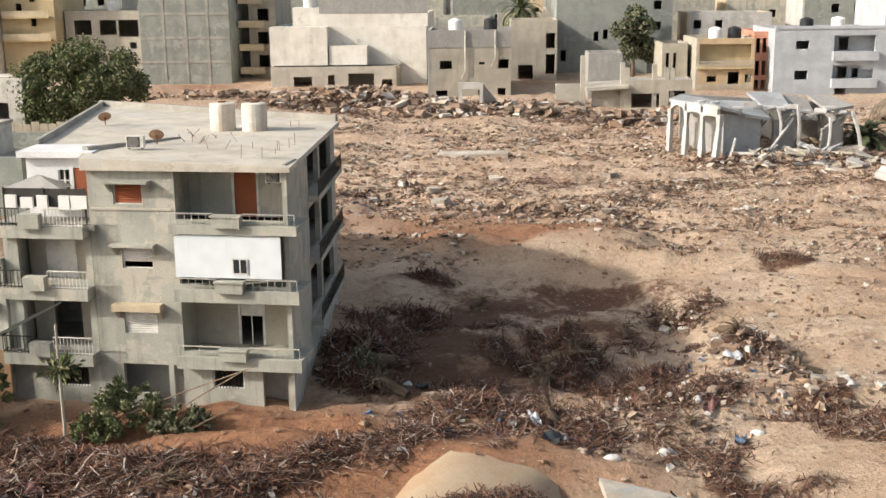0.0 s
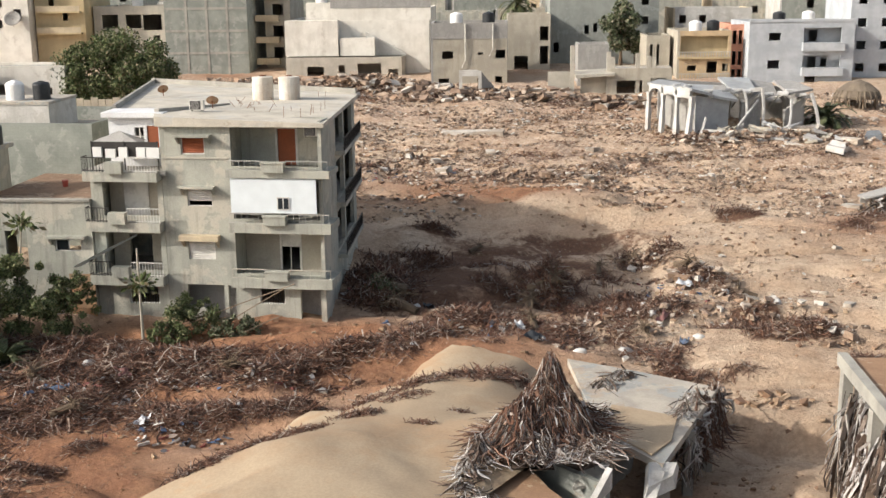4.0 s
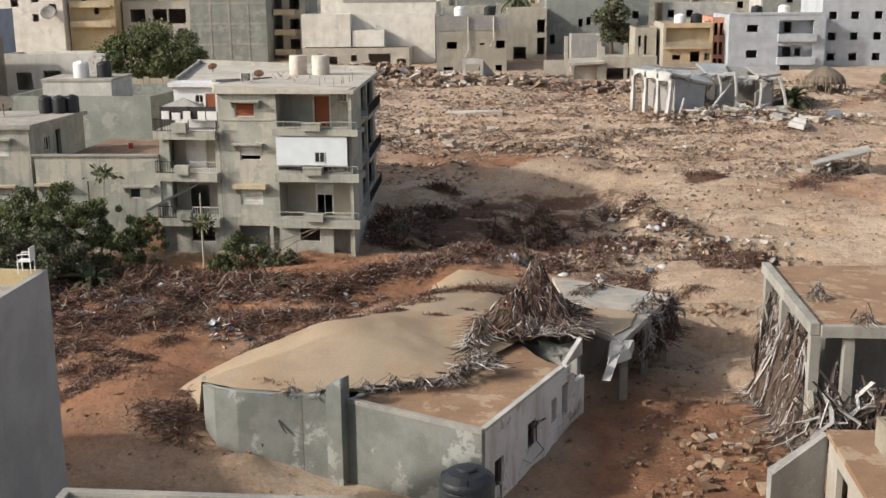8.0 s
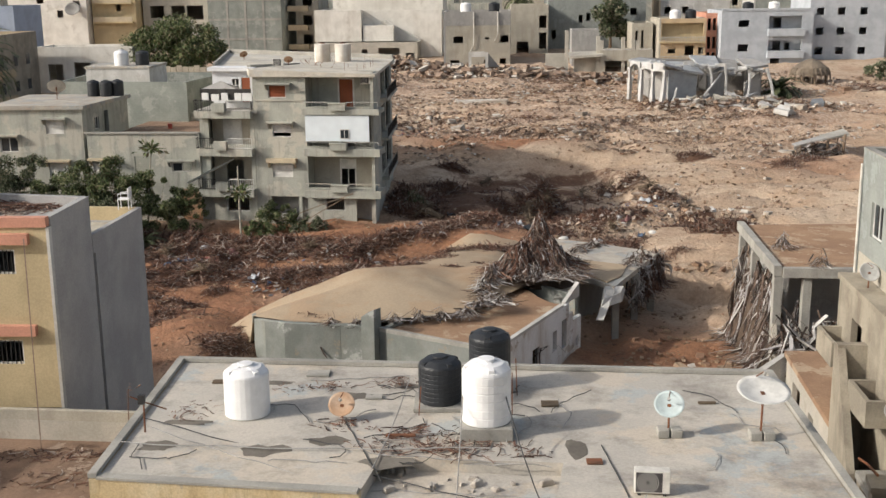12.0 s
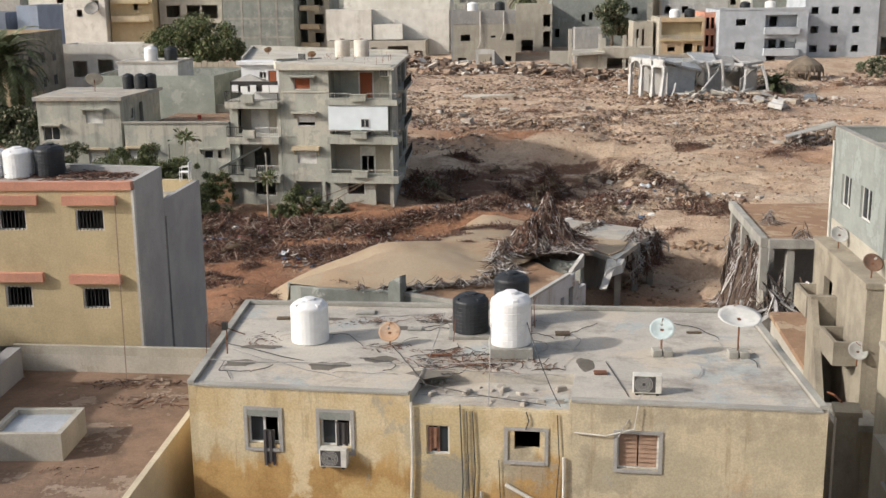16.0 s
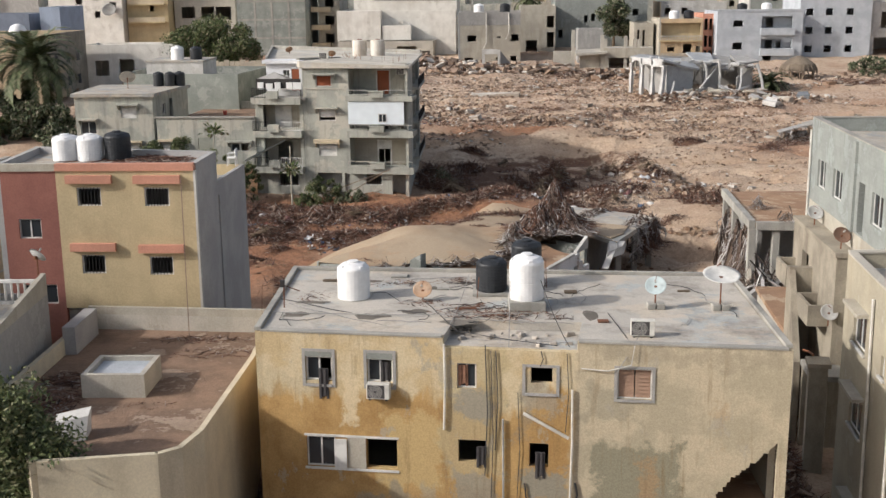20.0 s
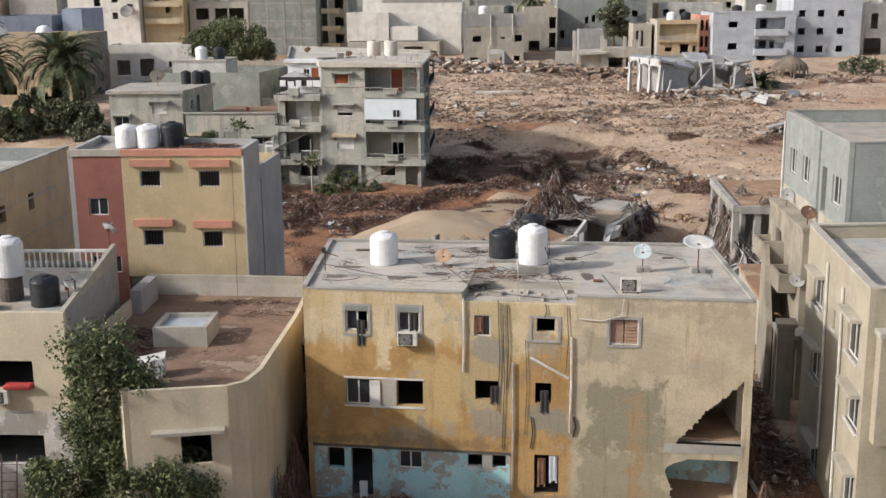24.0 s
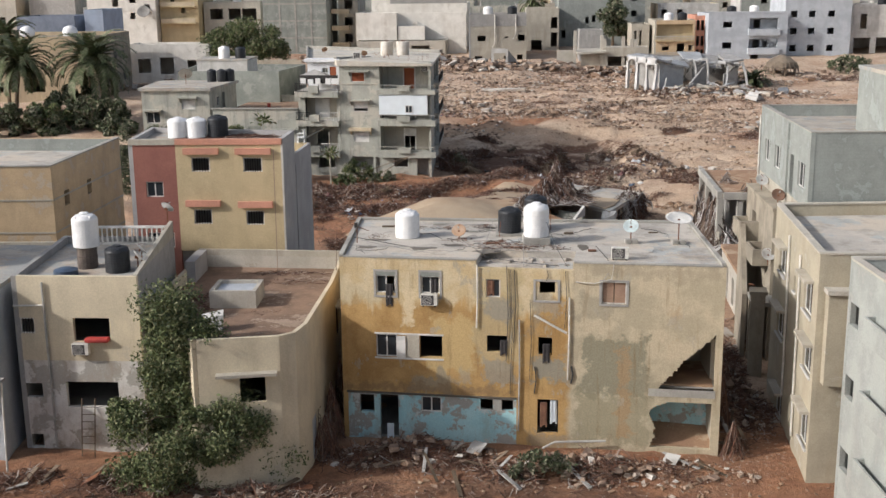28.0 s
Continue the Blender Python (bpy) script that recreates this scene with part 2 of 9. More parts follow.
# ---- the lie of the land ----
def H(x, y):
    """Height of the ground."""
    x, y = np.asarray(x, float), np.asarray(y, float)
    z = np.interp(y, [-400, -60, -20, 20, 50, 90, 140, 160, 300, 600, 3000], [-4, -3.6, -3.4, -2.6, 0, 2.2, 5.2, 6, 12, 30, 90])
    wob = 3.0 * fbm(x * .12, y * .12, 5)
    # washed-out channel with a steep bank
    ch = smooth01((x - 4.5) / 2.5) * smooth01((40.0 + 1.2 * wob - y) / .9) * smooth01((y + 2) / 8)
    z = z + ch * (np.minimum(-2.55, z) - z)
    # hollow beside the tall house, with a rim behind
    r = np.sqrt(((x - 3) / 11) ** 2 + ((y - 61) / 11.5) ** 2) + 0.15 * wob
    z = z - 1.0 * smooth01((1.05 - r) / 0.35)
    z = z + 1.0 * smooth01((y - 73.4 - .5 * wob + .12 * (x - 4)) / .8) * smooth01((90 - y) / 14) * smooth01((x + 5) / 4) * smooth01((15 - x) / 5)
    # low ridges of silt
    z = z + 0.8 * np.exp(-(((x + 3 + .3 * (y - 46)) / 10) ** 2 + ((y - 45) / 2.5) ** 2))
    # silt banked against the court wall
    z = z + 2.3 * np.exp(-(((x + 16.5 + .5 * wob) / 5.2) ** 2 + ((y - 23) / 6.0) ** 2)) + .9 * np.exp(-(((x + 10.4) / 1.8) ** 2 + ((y - 19.0) / 1.2) ** 2))
    # flow gullies that run across the plain
    gul = np.abs(vnoise(x * .10 + .4 * vnoise(x * .05, y * .3, 8), y * .34, 14) - .5) * 2
    z = z - .55 * (1 - smooth01(gul / .35)) * smooth01((y - 24) / 8) * smooth01((112 - y) / 20)
    z = z + heap(x, y)[0] + .7 * np.exp(-(((x + 6) / 2.4) ** 2 + ((y + 12.3) / 1.1) ** 2)) + .4 * np.exp(-(((x - 2) / 4) ** 2 + ((y + 14) / 1.3) ** 2))
    # ripples that the water left
    z = z + .5 * smooth01((y - 50) / 20) * (.35 - np.abs(vnoise(x * .16, y * .55, 77) - .5)) * smooth01((125 - y) / 20)
    open_land = smooth01((y - 14) / 10)
    z = z + open_land * (1.3 * fbm(x * .09, y * .13, 3) + .8 * fbm(x * .35, y * .5, 9, 3)) + .34 * fbm(x * 1.2, y * 1.2, 21, 3)
    return z


def Hz(x, y):
    return float(H(np.array([x]), np.array([y]))[0])

# ---- materials ----
def ramp(nt, fac, stops):
    r = nt.nodes.new("ShaderNodeValToRGB")
    while len(r.color_ramp.elements) < len(stops):
        r.color_ramp.elements.new(0.5)
    for e, (p, c) in zip(r.color_ramp.elements, stops):
        e.position, e.color = p, (*c, 1) if len(c) == 3 else c
    nt.links.new(fac, r.inputs[0])
    return r.outputs[0]


def noise_of(nt, vec, scale, detail=4, rough=0.6, stretch=None, contrast=1.9):
    n = nt.nodes.new("ShaderNodeTexNoise")
    n.inputs["Scale"].default_value, n.inputs["Detail"].default_value, n.inputs["Roughness"].default_value = scale, detail, rough
    if stretch:
        m = nt.nodes.new("ShaderNodeMapping")
        m.inputs["Scale"].default_value = stretch
        nt.links.new(vec, m.inputs[0])
        vec = m.outputs[0]
    nt.links.new(vec, n.inputs["Vector"])
    c = nt.nodes.new("ShaderNodeMath")
    c.operation, c.use_clamp = "MULTIPLY_ADD", True
    nt.links.new(n.outputs["Fac"], c.inputs[0])
    c.inputs[1].default_value, c.inputs[2].default_value = contrast, .5 - .5 * contrast
    return c.outputs[0]


def mix(nt, fac, a, b, how="MIX"):
    m = nt.nodes.new("ShaderNodeMix")
    m.data_type, m.blend_type = "RGBA", how
    for sock, val in ((m.inputs[0], fac), (m.inputs[6], a), (m.inputs[7], b)):
        if isinstance(val, (int, float)):
            sock.default_value = val
        elif isinstance(val, (tuple, list)):
            sock.default_value = (*val, 1) if len(val) == 3 else val
        else:
            nt.links.new(val, sock)
    return m.outputs[2]


def base_material(name, rough=0.9, metal=0.0, spec=0.25):
    m = bpy.data.materials.new(name)
    m.use_nodes = True
    nt = m.node_tree
    b = nt.nodes["Principled BSDF"]
    b.inputs["Roughness"].default_value, b.inputs["Metallic"].default_value = rough, metal
    b.inputs["Specular IOR Level"].default_value = spec
    return m, nt, b


def bump_to(nt, b, height, strength, dist=0.02):
    n = nt.nodes.new("ShaderNodeBump")
    n.inputs["Strength"].default_value, n.inputs["Distance"].default_value = strength, dist
    nt.links.new(height, n.inputs["Height"])
    nt.links.new(n.outputs[0], b.inputs["Normal"])


def surf(name, c1, c2, rough=0.9, big=0.5, fine=14, bump=0.25, stain=None, amount=0.5, stain_scale=0.7, streak=0.2,
         patch=None, patch_at=0.62, patch_scale=0.35, patch2=None, island=0.0, per_object=0.0, metal=0.0, spec=0.25, dist=0.02, joints=None, speckle=0.22):
    """A weathered surface: two tones, fine grain, streaks that run down, patches of another colour, and relief."""
    m, nt, b = base_material(name, rough, metal, spec)
    vec = nt.nodes.new("ShaderNodeTexCoord").outputs["Object"]
    col = mix(nt, ramp(nt, noise_of(nt, vec, big, 5), [(0.35, (0, 0, 0)), (0.65, (1, 1, 1))]), c1, c2)
    if patch:
        col = mix(nt, ramp(nt, noise_of(nt, vec, patch_scale, 6, .65), [(patch_at, (0, 0, 0)), (patch_at + .05, (1, 1, 1))]), col, patch)
    if patch2:
        p2, s2, at2, amt2 = patch2
        col = mix(nt, ramp(nt, noise_of(nt, vec, s2, 8, .7), [(at2, (0, 0, 0)), (at2 + .04, (amt2,) * 3)]), col, p2)
    if stain:
        f = ramp(nt, noise_of(nt, vec, stain_scale, 6, .7, (1, 1, streak)), [(0.5, (0, 0, 0)), (1.0, (amount * .9,) * 3)])
        col = mix(nt, f, col, stain)
    grain = noise_of(nt, vec, fine, 3, .7)
    col = mix(nt, speckle, col, ramp(nt, grain, [(0.3, (.45,) * 3), (0.7, (1.0,) * 3)]), "MULTIPLY")
    if joints:
        w = nt.nodes.new("ShaderNodeTexBrick")
        w.inputs["Scale"].default_value = 1.0
        w.inputs["Brick Width"].default_value, w.inputs["Row Height"].default_value = joints[0], joints[1]
        w.inputs["Mortar Size"].default_value = 0.012
        w.inputs["Color1"].default_value, w.inputs["Color2"].default_value = (1, 1, 1, 1), (.86, .86, .86, 1)
        w.inputs["Mortar"].default_value = (.6, .6, .6, 1)
        sx = nt.nodes.new("ShaderNodeSeparateXYZ")
        nt.links.new(vec, sx.inputs[0])
        ad = nt.nodes.new("ShaderNodeMath")
        nt.links.new(sx.outputs[0], ad.inputs[0])
        nt.links.new(sx.outputs[1], ad.inputs[1])
        cb = nt.nodes.new("ShaderNodeCombineXYZ")
        nt.links.new(ad.outputs[0], cb.inputs[0])
        nt.links.new(sx.outputs[2], cb.inputs[1])
        nt.links.new(cb.outputs[0], w.inputs[0])
        col = mix(nt, joints[2], col, w.outputs[0], "MULTIPLY")
    if island or per_object:
        src = nt.nodes.new("ShaderNodeNewGeometry").outputs["Random Per Island"] if island else nt.nodes.new("ShaderNodeObjectInfo").outputs["Random"]
        a = island or per_object
        col = mix(nt, 1.0, col, ramp(nt, src, [(0, (1 - a,) * 3), (1, (1.0,) * 3)]), "MULTIPLY")
    nt.links.new(col, b.inputs["Base Color"])
    if bump:
        bump_to(nt, b, noise_of(nt, vec, fine * .6, 5, .75), bump, dist)
    return m


def many(name, colours, rough=0.9, fine=10, bump=0.3):
    """Each loose piece takes a colour of its own from a row of colours."""
    m, nt, b = base_material(name, rough)
    geo = nt.nodes.new("ShaderNodeNewGeometry")
    vec = nt.nodes.new("ShaderNodeTexCoord").outputs["Object"]
    k = len(colours)
    col = ramp(nt, geo.outputs["Random Per Island"], [(i / k, c) for i, c in enumerate(colours)])
    nt.nodes[-1].color_ramp.interpolation = "CONSTANT"
    col = mix(nt, .5, col, ramp(nt, noise_of(nt, vec, fine, 3), [(0.3, (.5,) * 3), (0.7, (1.0,) * 3)]), "MULTIPLY")
    nt.links.new(col, b.inputs["Base Color"])
    if bump:
        bump_to(nt, b, noise_of(nt, vec, fine, 4), bump)
    return m


def plain(name, c, rough=0.6, metal=0.0, spec=0.4, var=0.25, fine=5):
    return surf(name, c, tuple(v * (1 - var) for v in c), rough, big=1.5, fine=fine, bump=0.08, metal=metal, spec=spec, dist=.01, speckle=.08)


GREY_PLASTER = surf("grey_plaster", (.415, .415, .36), (.345, .35, .305), stain=(.16, .16, .14), amount=.85, stain_scale=1.7, streak=.09, patch=(.48, .455, .385), patch_at=.56, patch2=((.28, .28, .25), .9, .72, .5))
CONCRETE = surf("concrete", (.40, .385, .34), (.31, .30, .27), stain=(.17, .16, .14), amount=.6)
DARK_BLOCK = surf("dark_block", (.31, .33, .295), (.245, .265, .24), stain=(.17, .17, .15), amount=.6, patch2=((.38, .385, .35), .45, .6, .8), joints=(.4, .2, .25))
ROOF_SLAB = surf("roof_slab", (.47, .43, .365), (.38, .35, .305), big=.5, stain=(.20, .19, .175), amount=.75, stain_scale=.6, streak=1, patch=(.35, .355, .335), patch_at=.54, patch_scale=.4, patch2=((.42, .34, .26), .7, .6, .7))
ROOF_DAMP = surf("roof_washed", (.535, .495, .43), (.455, .425, .375), big=.35, stain=(.16, .14, .12), amount=.9, stain_scale=.55, streak=1, patch=(.42, .435, .42), patch_at=.56, patch_scale=.2, patch2=((.56, .485, .385), .25, .58, .6))
WHITE_WALL = surf("white_wall", (.60, .59, .555), (.49, .48, .45), stain=(.34, .32, .28), amount=.65, stain_scale=.9, streak=.2, patch2=((.45, .43, .39), .6, .6, .7))
WHITE_BLUE = surf("white_paint", (.48, .51, .54), (.40, .43, .46), stain=(.37, .39, .41), amount=.55)
FAR_WHITE = surf("sunlit_whitewash", (.80, .77, .70), (.70, .67, .60), stain=(.48, .43, .36), amount=.6, stain_scale=.5, patch2=((.58, .54, .47), .3, .66, .7))
LILAC_GREY = surf("lilac_grey_render", (.43, .42, .405), (.365, .355, .345), stain=(.34, .33, .32), amount=.5)
# stained cream, darkened so that the colour carries the shade on its walls
SHADED_DIRTY_CREAM = surf("shaded_dirty_cream", (.36, .32, .25), (.27, .24, .19), stain=(.15, .12, .09), amount=.8, stain_scale=.8, streak=.3)
CREAM_WALL = surf("cream_wall", (.47, .435, .36), (.40, .37, .305), stain=(.29, .245, .185), amount=.75, stain_scale=.9, streak=.18, patch2=((.40, .37, .31), .6, .6, .7))
CREAM_PALE = surf("cream_pale", (.51, .475, .405), (.43, .405, .345), stain=(.34, .30, .24), amount=.7, patch=(.44, .415, .36), patch_at=.62, patch2=((.34, .31, .26), .8, .74, .5))
TAN_WALL = surf("tan_wall", (.58, .49, .34), (.50, .42, .30), stain=(.34, .28, .2), amount=.5)
YELLOW_WALL = surf("yellow_wall", (.55, .445, .27), (.49, .395, .24), stain=(.36, .29, .18), amount=.5, streak=.25)
TERRACOTTA = surf("terracotta_paint", (.31, .135, .105), (.265, .115, .092), stain=(.25, .12, .09), amount=.5)
PALE_YELLOW = surf("pale_yellow_wall", (.66, .58, .42), (.58, .51, .37), stain=(.36, .30, .21), amount=.5, stain_scale=.8, streak=.2, patch2=((.48, .44, .36), .5, .72, .5))
SALMON = surf("salmon_trim", (.60, .30, .21), (.52, .26, .18), stain=(.36, .2, .15), amount=.4)
STONE_TAN = surf("tan_stone", (.58, .44, .275), (.50, .375, .235), stain=(.36, .28, .19), amount=.6, patch2=((.50, .43, .34), .5, .62, .7), joints=(1.2, .6, .15))
BLOCK_GREEN = surf("grey_block", (.315, .335, .31), (.255, .272, .252), stain=(.20, .21, .2), amount=.6, patch2=((.36, .39, .37), .5, .6, .7), joints=(.4, .2, .16))
# both base tones lowered to put the court wall's shade into the plaster
COURT_WALL = surf("darkened_damp_plaster", (.27, .285, .262), (.205, .22, .20), stain=(.24, .22, .18), amount=.8, stain_scale=.7, streak=.35, patch=(.42, .43, .40), patch_at=.6, patch2=((.33, .27, .2), .6, .7, .6))
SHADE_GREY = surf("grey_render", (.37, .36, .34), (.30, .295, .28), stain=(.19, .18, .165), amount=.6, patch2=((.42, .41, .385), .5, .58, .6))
DUST_FLOOR = surf("silted_floor", (.29, .195, .135), (.20, .135, .095), stain=(.15, .10, .07), amount=.75, patch2=((.42, .33, .25), .5, .6, .7), streak=1, fine=7, bump=.6, dist=.05)
SILT = surf("silt", (.425, .335, .232), (.375, .29, .20), big=.2, stain=(.36, .235, .14), amount=1.0, stain_scale=.22, streak=1, fine=9, bump=.25, dist=.03, patch2=((.43, .30, .19), .16, .6, .55))
BLUE_PAINT = surf("blue_paint", (.36, .60, .64), (.44, .66, .68), stain=(.30, .27, .22), amount=.9, stain_scale=.9, streak=.4, patch=(.36, .35, .315), patch_at=.47, patch_scale=.8, patch2=((.60, .64, .62), .9, .62, .8))
SILT_BROWN = surf("brown_silt", (.365, .235, .145), (.30, .185, .115), big=.4, stain=(.24, .15, .095), amount=.7, stain_scale=.5, streak=1, fine=9, bump=.4, dist=.03, patch2=((.50, .39, .27), .6, .6, .7))
RED_SHUTTER = surf("red_shutter", (.33, .10, .045), (.27, .085, .04), rough=.7, fine=20)
WHITE_FRAME = plain("white_frame", (.70, .69, .65), .55)
WHITE_SHEET = plain("white_sheeting", (.70, .76, .79), .6, var=.07, fine=3)
DARK_METAL = plain("dark_metal", (.045, .042, .04), .6, .3)
RUST = surf("rusty_iron", (.22, .09, .045), (.11, .06, .04), rough=.85, fine=25)
PIPE_GREY = plain("grey_pipe", (.42, .41, .38), .6)
PIPE_WHITE = plain("white_pipe", (.66, .64, .58), .55)
TANK_WHITE = plain("white_plastic", (.80, .80, .79), .42, var=.08)
TANK_BLACK = plain("black_plastic", (.025, .028, .032), .5, var=.3)
CABLE = plain("black_cable", (.05, .05, .05), .7)
WIRE = plain("pale_wire", (.34, .33, .31), .7)
BARK = surf("bark", (.17, .125, .085), (.11, .085, .06), fine=22, bump=.8, dist=.03)
LEAF = many("green_leaves", [(.13, .165, .06), (.085, .12, .045), (.17, .195, .08), (.055, .08, .034), (.23, .235, .12), (.11, .14, .055), (.20, .17, .10)], .6, 3, 0)
LEAF_LIGHT = many("sunlit_leaves", [(.165, .20, .08), (.10, .13, .055), (.21, .23, .105), (.06, .08, .04), (.26, .26, .14), (.125, .155, .065)], .6, 3, 0)
MB_ROOF = surf("beige_roof", (.58, .54, .46), (.49, .455, .385), big=.5, stain=(.27, .25, .21), amount=.7, stain_scale=.6, streak=1, patch=(.52, .50, .45), patch_at=.56, patch2=((.40, .35, .28), .8, .68, .6))
DARK_LEDGE = surf("dark_ledge", (.10, .09, .075), (.16, .14, .11), fine=9)
LEAF_DARK = many("dark_leaves", [(.105, .13, .065), (.07, .095, .045), (.15, .165, .095), (.05, .065, .035), (.21, .215, .14), (.26, .235, .17)], .6, 3, 0)
FROND = many("palm_leaflets", [(.12, .15, .07), (.16, .18, .095), (.085, .11, .05), (.21, .205, .13)], .6, 3, 0)
DRY_WOOD = many("driftwood", [(.17, .088, .06), (.23, .135, .095), (.115, .062, .045), (.29, .21, .165), (.19, .095, .062), (.07, .045, .036), (.14, .083, .064), (.21, .115, .078), (.095, .058, .045), (.40, .345, .30)])
DRY_FROND = many("dry_palm_fronds", [(.14, .10, .078), (.50, .47, .44), (.25, .205, .17), (.09, .065, .052), (.33, .30, .275), (.17, .12, .09), (.06, .047, .04), (.46, .44, .43), (.12, .085, .07), (.62, .60, .57), (.05, .04, .035)])
RUBBLE = many("rubble_stones", [(.40, .31, .235), (.30, .215, .155), (.46, .385, .315), (.36, .245, .165), (.22, .155, .115), (.60, .56, .50), (.33, .24, .18), (.15, .11, .085), (.41, .31, .23)])
CLODS = many("earth_clods", [(.33, .225, .145), (.27, .17, .11), (.38, .28, .19), (.22, .135, .09)])
RAGS = many("torn_cloth", [(.25, .09, .08), (.12, .17, .28), (.55, .53, .5), (.10, .10, .11), (.42, .40, .38), (.30, .24, .2)], .85, 6, .2)
CHUNK = surf("broken_concrete", (.60, .56, .50), (.43, .37, .30), fine=8, bump=.9, dist=.06, per_object=.35)
HEAP_CORE = surf("dark_heap_core", (.13, .095, .07), (.08, .06, .048), fine=6, bump=1.0, dist=.1)
ROOT = surf("bare_root", (.30, .235, .17), (.20, .145, .10), fine=20)
CLOTH = plain("dull_curtain", (.32, .17, .11), .9, var=.5)
CLOTH_RED = plain("red_cloth", (.45, .06, .05), .9)
CLOTH_DARK = plain("dark_cloth", (.07, .065, .065), .9)
PLASTIC_WHITE = plain("garden_white_plastic", (.75, .75, .73), .5, var=.05)


def glass_pane(name, c=(.03, .035, .04)):
    m, nt, b = base_material(name, 0.12, 0, .5)
    b.inputs["Base Color"].default_value = (*c, 1)
    return m


GLASS = glass_pane("dusty_window_glass")


def yellow_facade():
    """Ochre distemper, bleached towards the eaves in a ragged band, with grey render showing through."""
    m, nt, b = base_material("ochre_facade", .92)
    vec = nt.nodes.new("ShaderNodeTexCoord").outputs["Object"]
    sep = nt.nodes.new("ShaderNodeSeparateXYZ")
    nt.links.new(vec, sep.inputs[0])

    def calc(op, a, c):
        n = nt.nodes.new("ShaderNodeMath")
        n.operation = op
        for s, v in ((n.inputs[0], a), (n.inputs[1], c)):
            if isinstance(v, (int, float)):
                s.default_value = v
            else:
                nt.links.new(v, s)
        return n.outputs[0]
    ragged = noise_of(nt, vec, 1.1, 7, .68)

    def spot(x0, x1, z0, z1, amount, soft=.45):
        """A ragged patch on the wall between x0 and x1 along it, z0 and z1 above its foot."""
        near = calc("MINIMUM", calc("MINIMUM", calc("SUBTRACT", sep.outputs[0], x0), calc("SUBTRACT", x1, sep.outputs[0])),
                    calc("MINIMUM", calc("SUBTRACT", sep.outputs[2], z0 + 3.7), calc("SUBTRACT", z1 + 3.7, sep.outputs[2])))
        f = calc("ADD", calc("MULTIPLY", near, .5 / soft), calc("MULTIPLY", calc("SUBTRACT", ragged, .5), 1.6))
        return ramp(nt, f, [(.0, (0, 0, 0)), (.28, (amount,) * 3)])
    ochre = mix(nt, ramp(nt, noise_of(nt, vec, .55, 5), [(.35, (0, 0, 0)), (.65, (1, 1, 1))]), (.50, .325, .135), (.38, .232, .09))
    pale = mix(nt, ramp(nt, noise_of(nt, vec, .9, 6), [(.35, (0, 0, 0)), (.65, (1, 1, 1))]), (.62, .52, .34), (.55, .43, .25))
    edge = calc("ADD", sep.outputs[2], calc("MULTIPLY", noise_of(nt, vec, .8, 5, .6, (1, 1, .3)), -2.4))
    col = mix(nt, ramp(nt, calc("MULTIPLY", calc("ADD", edge, -6.3), .8), [(.1, (0, 0, 0)), (.4, (1, 1, 1))]), ochre, pale)
    col = mix(nt, spot(4.4, 6.9, .3, 3.4, .75), col, (.57, .43, .21))
    col = mix(nt, spot(3.1, 3.8, 2.9, 4.8, .9, .25), col, (.66, .55, .36))
    col = mix(nt, spot(6.7, 9.1, .8, 6.2, .7), col, (.50, .41, .24))
    # the end bay is washed out to a sandy grey
    bay = calc("ADD", sep.outputs[0], calc("MULTIPLY", noise_of(nt, vec, .9, 5), .5))
    sandy = mix(nt, ramp(nt, noise_of(nt, vec, .6, 6, .65), [(.4, (0, 0, 0)), (.62, (1, 1, 1))]), (.52, .445, .315), (.43, .375, .265))
    col = mix(nt, ramp(nt, calc("MULTIPLY", calc("ADD", bay, -11.3), 2.0), [(.2, (0, 0, 0)), (.8, (1, 1, 1))]), col, sandy)
    for x0, x1, z0, z1, amount, c in ((11.9, 15.1, -.5, 2.7, .9, (.255, .24, .17)), (11.7, 13.7, 3.4, 4.9, .6, (.33, .30, .22)), (11.5, 15.4, -3.0, -.2, .7, (.29, .265, .175)), (14.8, 16.2, -.3, .6, .6, (.30, .27, .19)),
                                      (7.2, 8.8, 3.1, 4.6, .85, (.31, .29, .235)), (7.0, 8.9, .0, 1.5, .8, (.32, .295, .235)), (9.6, 11.3, .2, 1.6, .9, (.29, .275, .22)), (9.2, 11.0, 3.5, 4.6, .6, (.36, .335, .27)), (9.2, 10.0, 2.4, 5.0, .5, (.30, .26, .19)),
                                      (3.5, 5.6, -.6, .5, .75, (.30, .27, .205)), (5.8, 6.7, -.2, .8, .6, (.40, .36, .27)), (-.2, 8.9, -.75, -.1, .6, (.25, .17, .095)), (.2, 3.0, 3.9, 5.0, .35, (.42, .36, .24)),
                                      (13.6, 14.35, -2.6, 2.3, .6, (.40, .25, .125)), (16.2, 16.6, 2.6, 4.4, .4, (.44, .31, .18)), (12.2, 18.4, 5.6, 6.3, .5, (.34, .295, .215)), (9.3, 11.4, -3.6, -2.4, .8, (.31, .25, .17))):
        col = mix(nt, spot(x0, x1, z0, z1, amount), col, c)
    bare = ramp(nt, noise_of(nt, vec, .8, 7, .7, (1, 1, .7)), [(.68, (0, 0, 0)), (.74, (.7,) * 3)])
    col = mix(nt, bare, col, (.40, .36, .28))
    streak = ramp(nt, noise_of(nt, vec, 2.4, 6, .7, (1, 1, .09)), [(.6, (0, 0, 0)), (.95, (.75,) * 3)])
    col = mix(nt, streak, col, (.22, .15, .075))
    col = mix(nt, .35, col, ramp(nt, noise_of(nt, vec, 16, 3, .7), [(.3, (.5,) * 3), (.7, (1,) * 3)]), "MULTIPLY")
